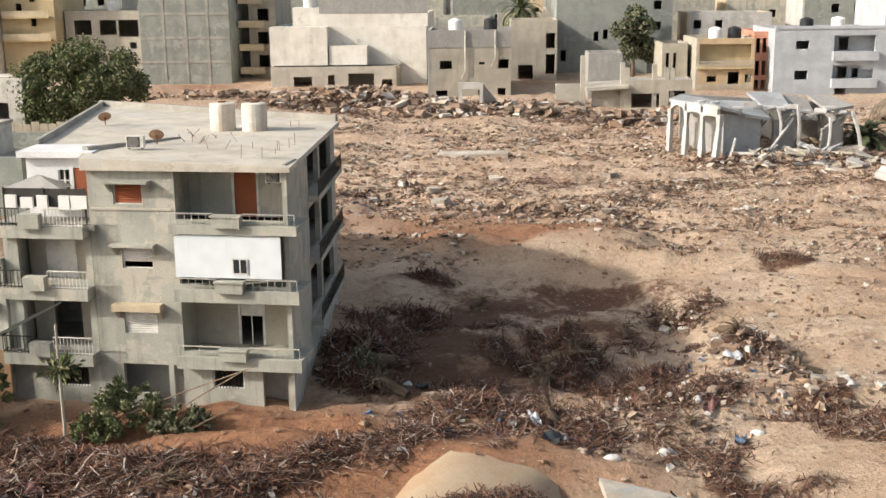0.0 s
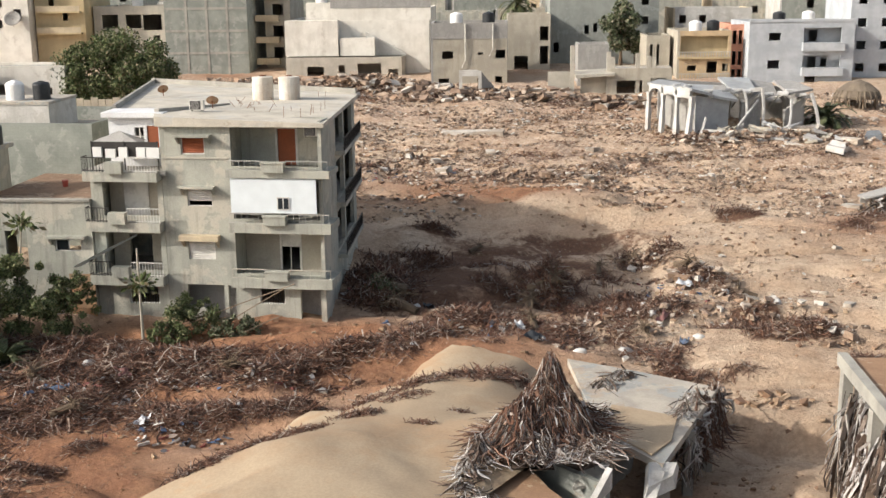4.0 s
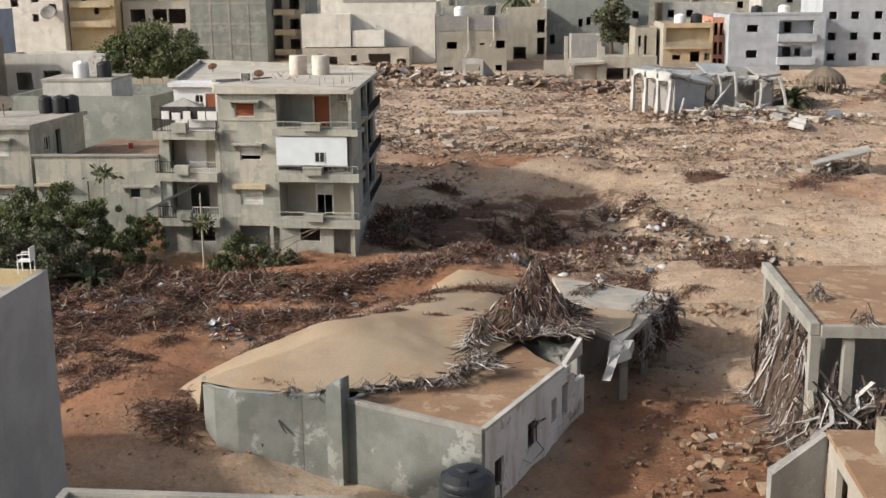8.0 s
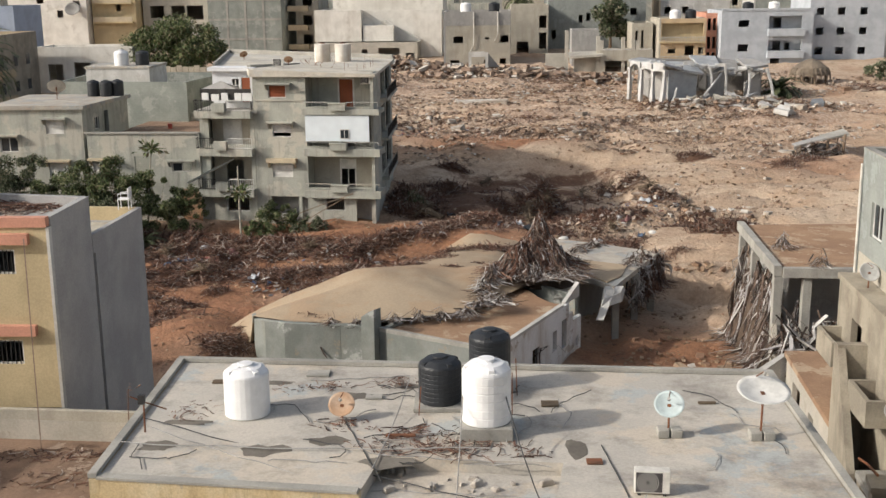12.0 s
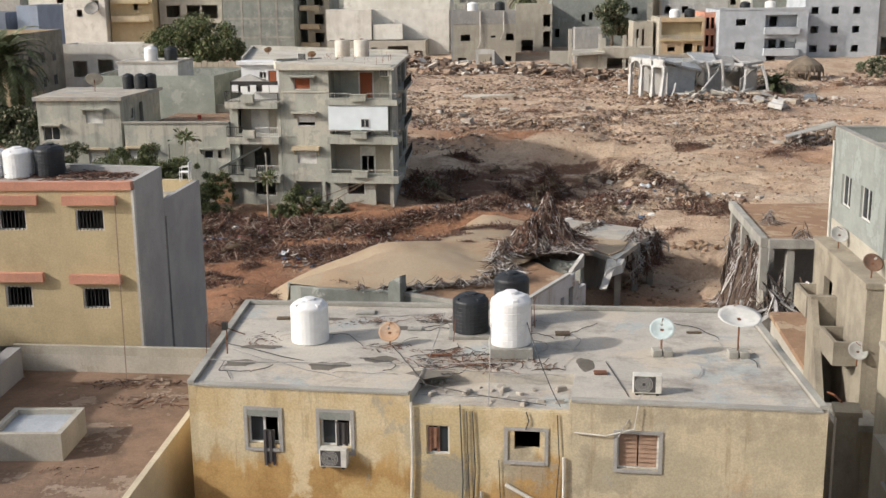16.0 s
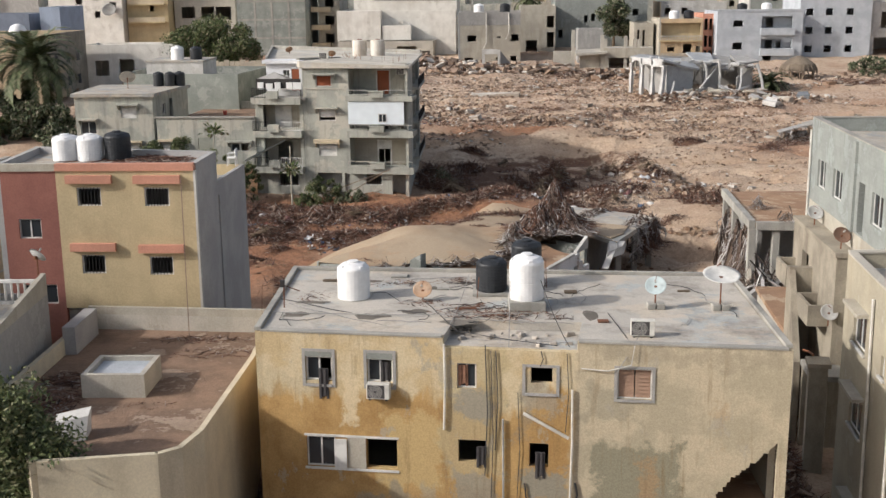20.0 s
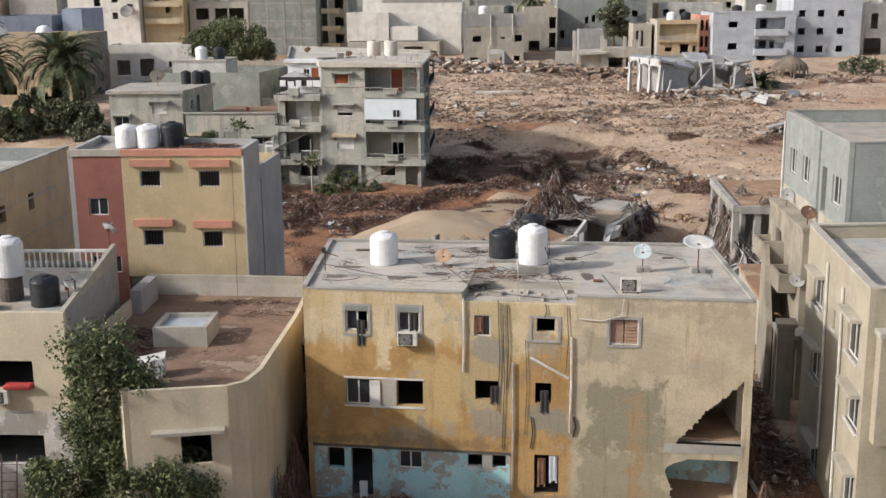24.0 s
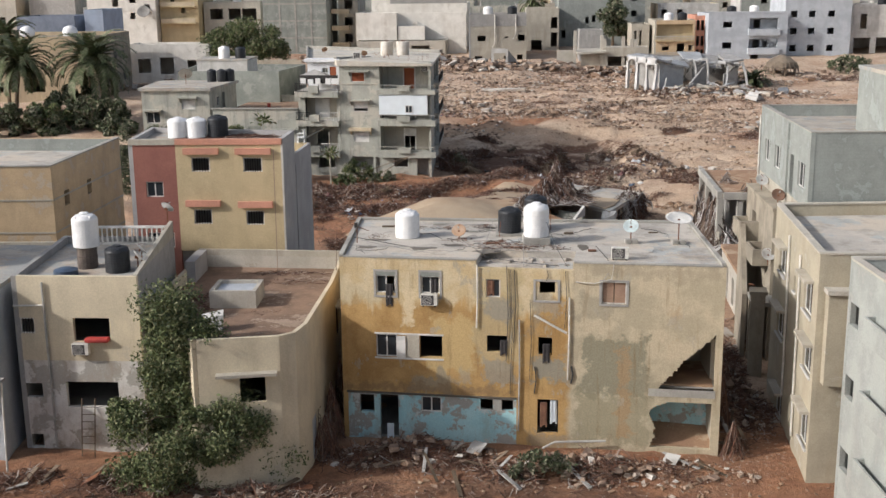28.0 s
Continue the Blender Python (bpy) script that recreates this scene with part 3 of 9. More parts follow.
    nt.links.new(col, b.inputs["Base Color"])
    bump_to(nt, b, noise_of(nt, vec, 8, 5, .75), .4)
    return m


OCHRE = yellow_facade()


def ground_material():
    """Flood silt: dry sand, red mud and gravel, mixed by where the water left them."""
    m, nt, b = base_material("flood_silt", .95)
    vec = nt.nodes.new("ShaderNodeTexCoord").outputs["Object"]
    at = nt.nodes.new("ShaderNodeAttribute")
    at.attribute_name = "mud"
    gr = nt.nodes.new("ShaderNodeAttribute")
    gr.attribute_name = "gravel"
    sand = mix(nt, ramp(nt, noise_of(nt, vec, .16, 6, .6), [(.35, (0, 0, 0)), (.65, (1, 1, 1))]), (.64, .505, .375), (.55, .405, .285))
    mud = mix(nt, ramp(nt, noise_of(nt, vec, .5, 6, .65), [(.35, (0, 0, 0)), (.65, (1, 1, 1))]), (.40, .205, .115), (.285, .145, .085))
    stony = mix(nt, ramp(nt, noise_of(nt, vec, 2.5, 5, .75), [(.4, (0, 0, 0)), (.6, (1, 1, 1))]), (.63, .48, .35), (.48, .335, .235))
    col = mix(nt, gr.outputs["Fac"], sand, stony)
    col = mix(nt, at.outputs["Fac"], col, mud)
    lt_ = nt.nodes.new("ShaderNodeAttribute")
    lt_.attribute_name = "litter"
    brown = mix(nt, noise_of(nt, vec, 3.5, 6, .8), (.09, .054, .038), (.25, .135, .085))
    col = mix(nt, ramp(nt, mix(nt, .5, lt_.outputs["Fac"], noise_of(nt, vec, 1.3, 7, .75)), [(.3, (0, 0, 0)), (.5, (.97,) * 3)]), col, brown)
    flow = ramp(nt, noise_of(nt, vec, .5, 7, .7, (.22, 1, 1)), [(.52, (0, 0, 0)), (.8, (.42,) * 3)])
    col = mix(nt, flow, col, (.33, .205, .13))
    damp = ramp(nt, noise_of(nt, vec, .35, 7, .7), [(.58, (0, 0, 0)), (.8, (.42,) * 3)])
    col = mix(nt, damp, col, (.27, .165, .105))
    col = mix(nt, .45, col, ramp(nt, noise_of(nt, vec, 5, 6, .8), [(.3, (.45,) * 3), (.7, (1,) * 3)]), "MULTIPLY")
    # pebbles: pale stones and dark gaps where gravel lies
    peb = noise_of(nt, vec, 4.5, 2, .5, contrast=3.0)
    col = mix(nt, ramp(nt, mix(nt, .5, peb, gr.outputs["Fac"]), [(.6, (0, 0, 0)), (.7, (.5,) * 3)]), col, (.64, .54, .44))
    gap = noise_of(nt, vec, 3.1, 3, .6, contrast=3.0)
    col = mix(nt, ramp(nt, mix(nt, .6, gap, gr.outputs["Fac"]), [(.68, (0, 0, 0)), (.8, (.6,) * 3)]), col, (.28, .18, .12))
    nt.links.new(col, b.inputs["Base Color"])
    bump_to(nt, b, noise_of(nt, vec, 2.2, 9, .74), .8, .2)
    return m


GROUND = ground_material()

# ---- ground ----
def graded(a, b, step, far, n):
    """Even steps between a and b, growing steps out to the far ends."""
    mid = np.arange(a, b + step / 2, step)
    lo = a - np.geomspace(step, a - far[0], n)[::-1]
    hi = b + np.geomspace(step, far[1] - b, n)
    return np.concatenate([lo, mid, hi])


gx = graded(-48, 48, 0.42, (-3000, 3000), 46)
gy = graded(-22, 112, 0.42, (-400, 4000), 70)
GX, GY = np.meshgrid(gx, gy)
GZ = H(GX, GY)
nx, ny = len(gx), len(gy)
idx = np.arange(nx * ny).reshape(ny, nx)
quads = np.stack([idx[:-1, :-1], idx[:-1, 1:], idx[1:, 1:], idx[1:, :-1]], -1).reshape(-1, 4)
ground = new("ground", np_mesh("ground", np.stack([GX, GY, GZ], -1).reshape(-1, 3), quads, GROUND, True))
tagged(ground, "flood-scoured earth covered with tan silt, red mud and gravel", "ground", "", "structure")


def blob(cx, cy, rx, ry):
    return np.exp(-(((GX - cx) / rx) ** 2 + ((GY - cy) / ry) ** 2))


red = (1.3 * blob(-14, 47, 10, 4) + 1.8 * blob(4, 79, 8, 3) + 1.7 * blob(10, 20, 6, 13) + .9 * blob(-30, 148, 18, 8) + .5 * blob(-4, 86, 6, 9)
       + .8 * blob(30, 70, 7, 6) + 1.3 * blob(-2, -15, 22, 7) + 1.2 * blob(-22, 38, 15, 10) + .8 * blob(-3, 45, 9, 5) + .5 * blob(2, 58, 8, 8) + .4 * blob(60, 110, 30, 20) + .9 * blob(-16, 22, 7, 7) + 1.2 * blob(-22, -15, 8, 5))
dry = smooth01((GX - 5) / 6) * smooth01((GY - 38) / 4) * smooth01((78 - GY) / 8)
red = np.clip(red + 1.9 * fbm(GX * .11, GY * .16, 31) * (1 - dry) - .1, 0, 1)
grav = smooth01((GY - 76) / 14) * np.clip(.55 + 2.4 * fbm(GX * .13, GY * .2, 41), 0, 1)
grav = np.maximum(grav, .35 * np.clip(blob(-2, -14, 14, 5) + blob(10, -6, 4, 9), 0, 1))
for key, val in (("mud", red), ("gravel", grav), ("litter", heap(GX, GY)[1])):
    a = ground.data.attributes.new(key, "FLOAT", "POINT")
    a.data.foreach_set("value", val.astype(np.float32).ravel())

# ---- kit for houses ----
class House:
    """A house on a footprint of corners, counter-clockwise from the front's left end. Wall k runs from corner k to the next."""

    def __init__(self, name, label, foot, zb, category="house", thick=0.25):
        self.ob = thing(name, (foot[0][0], foot[0][1], zb), label, category)
        self.foot, self.zb, self.t = foot, zb, thick
        n = len(foot)
        self.fr = [Fr(foot[k], foot[(k + 1) % n]) for k in range(n)]
        self.holes = {k: [] for k in range(n)}
        self.later = []

    def walls(self, z1, mats, z0=None, names=None, skip=()):
        for k, fr in enumerate(self.fr):
            if k in skip:
                continue
            m = mats[k] if isinstance(mats, dict) and k in mats else mats.get(-1) if isinstance(mats, dict) else mats
            d0 = self.fr[k - 1].d
            start = 0.0 if d0[0] * fr.d[0] + d0[1] * fr.d[1] > .5 else self.t
            part("wall", wall_geo(fr, start, fr.len, self.zb if z0 is None else z0, z1, self.t, self.holes[k]), m, self.ob)
        for job in self.later:
            job()
        self.later = []
        return self

    def inset(self, d):
        """The footprint moved inwards by d."""
        n, out = len(self.foot), []
        for k in range(n):
            a, b = self.fr[k - 1], self.fr[k]
            cross = a.d[0] * b.d[1] - a.d[1] * b.d[0]
            pa, pb = a.pt(0, d, 0), b.pt(0, d, 0)
            s = ((pb[0] - pa[0]) * b.d[1] - (pb[1] - pa[1]) * b.d[0]) / (cross or 1e-6)
            out.append((pa[0] + a.d[0] * s, pa[1] + a.d[1] * s))
        return out

    def slab(self, z0, z1, mat, over=0.0, name="roof", label=""):
        part(name, Geo().prism(self.inset(-over), z0, z1), mat, self.ob, label)

    def parapet(self, z0, z1, mat, t=0.15, only=None, over=0.0):
        ring, n = self.inset(-over), len(self.foot)
        for k in range(n):
            if only is None or k in only:
                f = Fr(ring[k], ring[(k + 1) % n])
                part("parapet", Geo().fbox(f, t, f.len, 0, t, z0, z1), mat, self.ob)

    def floors(self, levels, mat=None):
        for z in levels:
            part("floor_slab", Geo().prism(self.inset(self.t + .01), z - .2, z), mat or CONCRETE, self.ob)

    def hole(self, k, u0, u1, z0, z1):
        self.holes[k].append((u0, u1, z0, z1))

    def win(self, k, u0, u1, z0, z1, style="frame", back=0.1, frame=None, label=""):
        self.hole(k, u0, u1, z0, z1)
        self.later.append(lambda: window(self.ob, self.fr[k], u0, u1, z0, z1, style, back, frame, label))

    def awning(self, k, u0, u1, z, mat, depth=.55, thick=.12, brackets=True):
        fr = self.fr[k]

        def job():
            a = part("awning", Geo().fbox(fr, u0, u1, -depth, 0, z, z + thick), mat, self.ob)
            if brackets:
                for u in (u0 + .08, u1 - .2):
                    g = Geo().hexa([fr.pt(u, -depth * .8, z - .06), fr.pt(u + .12, -depth * .8, z - .06), fr.pt(u + .12, 0, z - .45), fr.pt(u, 0, z - .45),
                                    fr.pt(u, -depth * .8, z), fr.pt(u + .12, -depth * .8, z), fr.pt(u + .12, 0, z), fr.pt(u, 0, z)])
                    part("bracket", g, mat, a)
        self.later.append(job)


def window(parent, fr, u0, u1, z0, z1, style, back=0.1, frame=None, label=""):
    """A window in its opening: a frame, and in it glass, shutters or bars."""
    w, fm = .06, frame or WHITE_FRAME
    g = Geo()
    if style != "bare":
        g.fbox(fr, u0, u0 + w, back, back + .07, z0, z1).fbox(fr, u1 - w, u1, back, back + .07, z0, z1)
        g.fbox(fr, u0 + w, u1 - w, back, back + .07, z0, z0 + w).fbox(fr, u0 + w, u1 - w, back, back + .07, z1 - w, z1)
        if style in ("frame", "half"):
            g.fbox(fr, (u0 + u1 - w) / 2, (u0 + u1 + w) / 2, back, back + .07, z0 + w, z1 - w)
        ob = part("window", g, fm, parent, label)
    if style == "frame":
        for a, b in ((u0 + w, (u0 + u1 - w) / 2), ((u0 + u1 + w) / 2, u1 - w)):
            part("pane", Geo().fbox(fr, a, b, back + .03, back + .04, z0 + w, z1 - w), GLASS, ob)
    elif style == "half":
        part("pane", Geo().fbox(fr, u0 + w, (u0 + u1 - w) / 2, back + .03, back + .04, z0 + w, z1 - w), GLASS, ob)
    elif style in ("white", "red", "part"):
        s, lo = Geo(), z0 + w if style != "part" else z0 + (z1 - z0) * .3
        k = max(3, int((z1 - w - lo) / .1))
        h = (z1 - w - lo) / k
        edge = [(back + (.005 if i % 2 == 0 else .03), lo + h * (i + 1) / 2) for i in range(-1, 2 * k - 1)] + [(back + .055, z1 - w), (back + .055, lo)]
        n = len(edge)
        s.add([fr.pt(u, v, z) for u in (u0 + w, u1 - w) for v, z in edge], [tuple(range(n)), tuple(range(n, 2 * n))[::-1]] + [(i, n + i, n + (i + 1) % n, (i + 1) % n) for i in range(n)])
        part("shutter", s, RED_SHUTTER if style == "red" else WHITE_FRAME, ob)
    elif style == "bars":
        k = max(3, int((u1 - u0) / .14))
        for i in range(1, k):
            u = u0 + (u1 - u0) * i / k
            part("bar", Geo().fbox(fr, u - .012, u + .012, back - .02, back, z0, z1), DARK_METAL, ob)
    elif style == "louvre":
        mid = (u0 + u1) / 2
        for a, b in ((u0 + w, mid - .02), (mid + .02, u1 - w)):
            s, k = Geo(), 7
            h = (z1 - z0 - 2 * w) / k
            edge = [p for i in range(k) for p in ((back - .02, z0 + w + h * i), (back + .03, z0 + w + h * (i + .86)))] + [(back + .06, z1 - w), (back + .06, z0 + w)]
            n = len(edge)
            s.add([fr.pt(u, v, z) for u in (a, b) for v, z in edge], [tuple(range(n)), tuple(range(n, 2 * n))[::-1]] + [(i, n + i, n + (i + 1) % n, (i + 1) % n) for i in range(n)])
            part("shutter", s, surf_cache("weathered_louvre"), ob, "weathered slatted wooden shutter")


_cache = {}


def surf_cache(name):
    if name not in _cache:
        _cache[name] = {"weathered_louvre": lambda: surf(name, (.36, .24, .17), (.26, .17, .12), fine=18)}[name]()
    return _cache[name]


def railing(parent, fr, u0, u1, v, z0, z1, mat, gap=.16, name="railing"):
    parent = parent.parent or parent
    g = Geo().fbox(fr, u0, u1, v - .025, v + .025, z1 - .05, z1)
    k = max(2, int((u1 - u0) / gap))
    rail = part(name, g, mat, parent)
    part("bottom_rail", Geo().fbox(fr, u0, u1, v - .02, v + .02, z0 + .06, z0 + .1), mat, rail)
    for i in range(k + 1):
        u = u0 + (u1 - u0) * i / k
        part("bar", Geo().fbox(fr, u - .012, u + .012, v - .012, v + .012, z0, z1 - .05), mat, rail)
    return rail


# ---- things that stand on many roofs, built once ----
def water_tank(name, mat, r, h, label, ribs=6):
    """An upright plastic tank with moulded ribs, a domed shoulder and a screw lid."""
    t = thing(name, (0, 0, 0), label, "water tank", "roof tanks")
    prof = [(r * .97, 0), (r, .03)]
    for i in range(ribs):
        a = .03 + (h * .8 - .03) * i / ribs
        b = .03 + (h * .8 - .03) * (i + 1) / ribs
        prof += [(r, a + .012), (r, b - .03), (r * .988, b - .02), (r * .988, b - .008)]
    prof += [(r, h * .8), (r * .96, h * .84), (r * .7, h * .93), (r * .45, h * .95)]
    part("shell", Geo().lathe(prof, 28), mat, t, smooth=False)
    for k in range(4):
        a = k * math.pi / 2 + .4
        c, s = math.cos(a), math.sin(a)
        g = Geo().hexa([(c * r * .3 - s * .1, s * r * .3 + c * .1, h * .9), (c * r * .3 + s * .1, s * r * .3 - c * .1, h * .9),
                        (c * r * .93 + s * .1, s * r * .93 - c * .1, h * .82), (c * r * .93 - s * .1, s * r * .93 + c * .1, h * .82),
                        (c * r * .3 - s * .07, s * r * .3 + c * .07, h * .975), (c * r * .3 + s * .07, s * r * .3 - c * .07, h * .975),
                        (c * r * .9 + s * .07, s * r * .9 - c * .07, h * .9), (c * r * .9 - s * .07, s * r * .9 + c * .07, h * .9)])
        part("shoulder_rib", g, mat, t)
    part("lid", Geo().lathe([(r * .36, h * .94), (r * .36, h * .985), (r * .33, h), (0.02, h * 1.005)], 20), mat, t)
    part("outlet", Geo().tube([(r * .95, 0, .12), (r + .12, 0, .12), (r + .12, 0, -.02)], .025, 6), PIPE_GREY, t)
    return t


def dish(r, label, mat, pole=.55, elev=38, struts=0):
    """A satellite dish: a thin bowl on a post, its back bracket, feed arm and receiver."""
    t = thing("satellite_dish", (0, 0, 0), label, "satellite dish", "dishes")
    e = radians(elev)
    M = Matrix.Translation((0, 0, pole + r * .75)) @ Matrix.Rotation(-(math.pi / 2 - e), 4, "X")
    rings, n = [(r * k / 6, .22 * r * (k / 6) ** 2) for k in range(7)], 24
    vs, fs = [], []
    for off in (0, -.012):
        for rr, zz in rings:
            vs += [tuple(M @ Vector((max(rr, .004) * math.cos(2 * math.pi * i / n), max(rr, .004) * math.sin(2 * math.pi * i / n) * .94, zz + off))) for i in range(n)]
    for s in (0, 7):
        for k in range(6):
            fs += [(s * n + k * n + i, s * n + k * n + (i + 1) % n, s * n + (k + 1) * n + (i + 1) % n, s * n + (k + 1) * n + i) for i in range(n)]
    fs += [(6 * n + i, 6 * n + (i + 1) % n, 13 * n + (i + 1) % n, 13 * n + i) for i in range(n)]
    part("bowl", Geo().add(vs, fs), mat, t, smooth=True)
    part("post", Geo().tube([(0, 0, 0), (0, .02, pole + r * .55)], .03, 8), RUST, t)
    part("bracket", Geo().box(-.05, .05, -.12, .04, pole + r * .45, pole + r * .8), RUST, t)
    for k in range(struts):
        a = 2 * math.pi * k / struts + .5
        part("strut", Geo().tube([tuple(M @ Vector((0, 0, -.12))), tuple(M @ Vector((r * .55 * math.cos(a), r * .55 * math.sin(a), .22 * r * .3 - .03)))], .022, 5), RUST, t)
    tip = M @ Vector((0, -r * .15, r * .95))
    part("feed_arm", Geo().tube([tuple(M @ Vector((0, -r * .9, r * .16))), tuple(tip)], .015, 5), RUST, t)
    part("receiver", Geo().tube([tuple(tip), tuple(tip + (M.to_3x3() @ Vector((0, 0, -.14))))], .04, 8), PIPE_GREY, t)
    return t


def ac_unit(label):
    """An outdoor air-conditioner: case, round grille, fan hub and feet. Its front faces -y."""
    t = thing("air_conditioner", (0, 0, 0), label, "air conditioner", "outdoor units")
    part("case", Geo().cbox(-.42, .42, 0, .3, .05, .62, .02), PIPE_WHITE, t)
    g = Geo()
    for k in range(5):
        r = .06 + k * .045
        n = 20
        vs = [(-.1 + (r + d) * math.cos(2 * math.pi * i / n), -.012 + y, .335 + (r + d) * math.sin(2 * math.pi * i / n)) for d, y in ((0, 0), (.018, 0)) for i in range(n)]
        g.add(vs, [(i, (i + 1) % n, n + (i + 1) % n, n + i) for i in range(n)])
    part("grille", g, PIPE_GREY, t)
    part("fan_opening", Geo().box(-.38, .24, -.004, .0, .09, .58), CLOTH_DARK, t)
    for x in (-.3, .3):
        part("foot", Geo().box(x - .04, x + .04, 0, .3, 0, .05), DARK_METAL, t)
    return t


def place(proto, spots):
    """The prototype goes to the first spot, copies to the others. A spot: x, y, z, turn."""
    out = []
    for k, (x, y, z, rz) in enumerate(spots):
        m = pose(x, y, z, 0, 0, rz)
        if k == 0:
            first = m
            out.append(proto)
        else:
            out.append(copy_thing(proto, m))
    proto.matrix_basis = first
    return out


# ---- trees ----
def leaf_cloud(pts, size, seed):
    """Small folded leaves, four corners each, at the points given."""
    r = np.random.default_rng(seed)
    n = len(pts)
    a = r.normal(size=(n, 3))
    a /= np.linalg.norm(a, axis=1)[:, None]
    b = np.cross(a, r.normal(size=(n, 3)))
    b /= np.linalg.norm(b, axis=1)[:, None]
    s = size * r.uniform(.6, 1.4, (n, 1))
    c = np.cross(a, b) * s * .15
    v = np.stack([pts - a * s, pts + b * s * .45 + c, pts + a * s, pts - b * s * .45 + c], 1).reshape(-1, 3)
    return v, np.arange(4 * n).reshape(n, 4)


def tree(name, at, spread, height, leaves, size, mat, label, seed, trunk=.25, lumps=26, low=.25, column=None, fill=1.0):
    """A tapered trunk that forks into limbs, and leaf clumps round the limbs' ends, with gaps between."""
    r = random.Random(seed)
    t = thing(name, at, label, "tree")
    g = Geo()
    top = (at[0] + r.uniform(-.3, .3), at[1], at[2] + height * .35)
    g.tube([(at[0], at[1], at[2] - .3), (at[0] + .1, at[1], at[2] + height * .18), top], trunk, 9, trunk * .6)
    ends = []
    for k in range(lumps):
        a, q = r.uniform(0, 2 * math.pi), r.uniform(.05, 1) ** .62
        z = at[2] + height * (low + (1 - low) * (r.random() ** .7) * (1 - .5 * q ** 3))
        sx, sy, x0 = spread[0], spread[1], at[0]
        if column:
            if k % 5 < 2:
                sx, sy, x0, z = spread[0] * column, spread[1] * column, at[0] - .4, at[2] + height * r.uniform(.5, .98)
            else:
                z = at[2] + height * (low + .52 * r.random() ** .8 * (1 - .4 * q ** 3))
        e = (x0 + sx * q * math.cos(a), at[1] + sy * q * math.sin(a), z)
        mid = tuple(top[i] * .5 + e[i] * .5 + (r.uniform(-.2, .2) if i < 2 else height * .04) for i in range(3))
        g.tube([top, mid, e], trunk * .3, 5, trunk * .06)
        ends.append(e)
    part("trunk", g, BARK, t)
    nr = np.random.default_rng(seed)
    per = int(leaves * 1.7) // lumps
    pts = []
    for e in ends:
        rad = nr.uniform(.45, 1.25) * min(spread) * .4 * fill
        p = nr.normal(size=(per, 3))
        p = p / np.linalg.norm(p, axis=1)[:, None] * (nr.random((per, 1)) ** .62) * rad * np.array([1.1, 1.1, 1.0])
        pts.append(p + np.array(e))
    v, f = leaf_cloud(np.concatenate(pts) - np.array(at), size, seed)
    ob = new("crown", np_mesh("crown", v, f, mat))
    ob.parent = t
    return t


def palm(at, height, n, length, label, seed, lean=0.3):
    """A date palm: a ringed trunk, and arching fronds with leaflets along both sides of the rib."""
    r = random.Random(seed)
    t = thing("palm_tree", at, label, "palm tree", "date palms")
    pts = [(at[0] + lean * (k / 8) ** 2, at[1], at[2] - .3 + (height + .3) * k / 8) for k in range(9)]
    g = Geo().tube(pts, .26, 9, .2)
    for k in range(int(height / .28)):
        z = .28 * k
        x = at[0] + lean * (z / height) ** 2
        g.lathe([(.24, 0), (.3, .16), (.22, .2)], 9, (x, at[1], at[2] + z))
    part("trunk", g, BARK, t)
    top = Vector(pts[-1])
    for k in range(n):
        a = 2.4 * k + r.uniform(-.3, .3)
        up = 1.25 - 1.75 * (k / n) + r.uniform(-.12, .12)
        L = length * r.uniform(.85, 1.1)
        d = Vector((math.cos(a), math.sin(a), 0))
        m, rib = 9, []
        p, ang = top.copy(), up
        for i in range(m + 1):
            rib.append(p.copy())
            p = p + (d * math.cos(ang) + Vector((0, 0, 1)) * math.sin(ang)) * (L / m)
            ang -= .1 + .022 * i
        q = Geo().tube(rib, .03, 4, .008)
        side = Vector((-d.y, d.x, 0))
        for i in range(1, m + 1):
            for h in (0, .2, .4, .6, .8):
                if i == m and h:
                    continue
                b = rib[i].lerp(rib[min(i + 1, m)], h)
                ax = (rib[i] - rib[i - 1]).normalized()
                ll = L * .16 * (1 - abs(i / m - .4) * .8)
                for s in (-1, 1):
                    tip = b + (side * s * .8 + ax * .75 + Vector((0, 0, -.12 + r.uniform(-.2, .15)))) * ll
                    w = ax * .075
                    q.add([tuple(b - w), tuple(b + w), tuple((b + tip) / 2 + w * 1.1), tuple(tip), tuple((b + tip) / 2 - w * 1.1)], [(0, 1, 2, 3, 4)])
        part("frond", q, FROND, t)
    return t

# ---- ochre apartment house with washed roof ----
yb = House("apartment_house", "stained ochre apartment house torn open at one corner",
           [(-10.6, -9.95), (8.0, -12.35), (8.15, -2.35), (-10.55, -.9)], -3.7)
F = yb.fr[0]
for u0, u1, z0, z1, st in ((1.84, 2.81, 4.52, 5.42, "half"), (4.1, 5.03, 4.55, 5.42, "half"), (7.34, 8.03, 4.46, 5.39, "frame"), (9.95, 10.7, 4.76, 5.36, "bare"),
                           (12.93, 14.13, 4.32, 5.42, "louvre"), (1.76, 2.85, 1.19, 2.37, "frame"), (4.01, 5.13, 1.25, 2.39, "bare"), (7.37, 8.37, 1.67, 2.52, "bare"),
                           (9.91, 10.59, 1.64, 2.52, "bare"), (.85, 1.6, -1.79, -.86, "bare"), (1.9, 2.85, -3.3, -.83, "bare"), (4.02, 5.06, -1.66, -.84, "frame"),
                           (7.03, 7.67, -1.4, -.84, "bare"), (8.1, 8.68, -1.4, -.84, "bare"), (9.89, 10.93, -2.5, -.7, "bare")):
    yb.win(0, u0, u1, z0, z1, st)
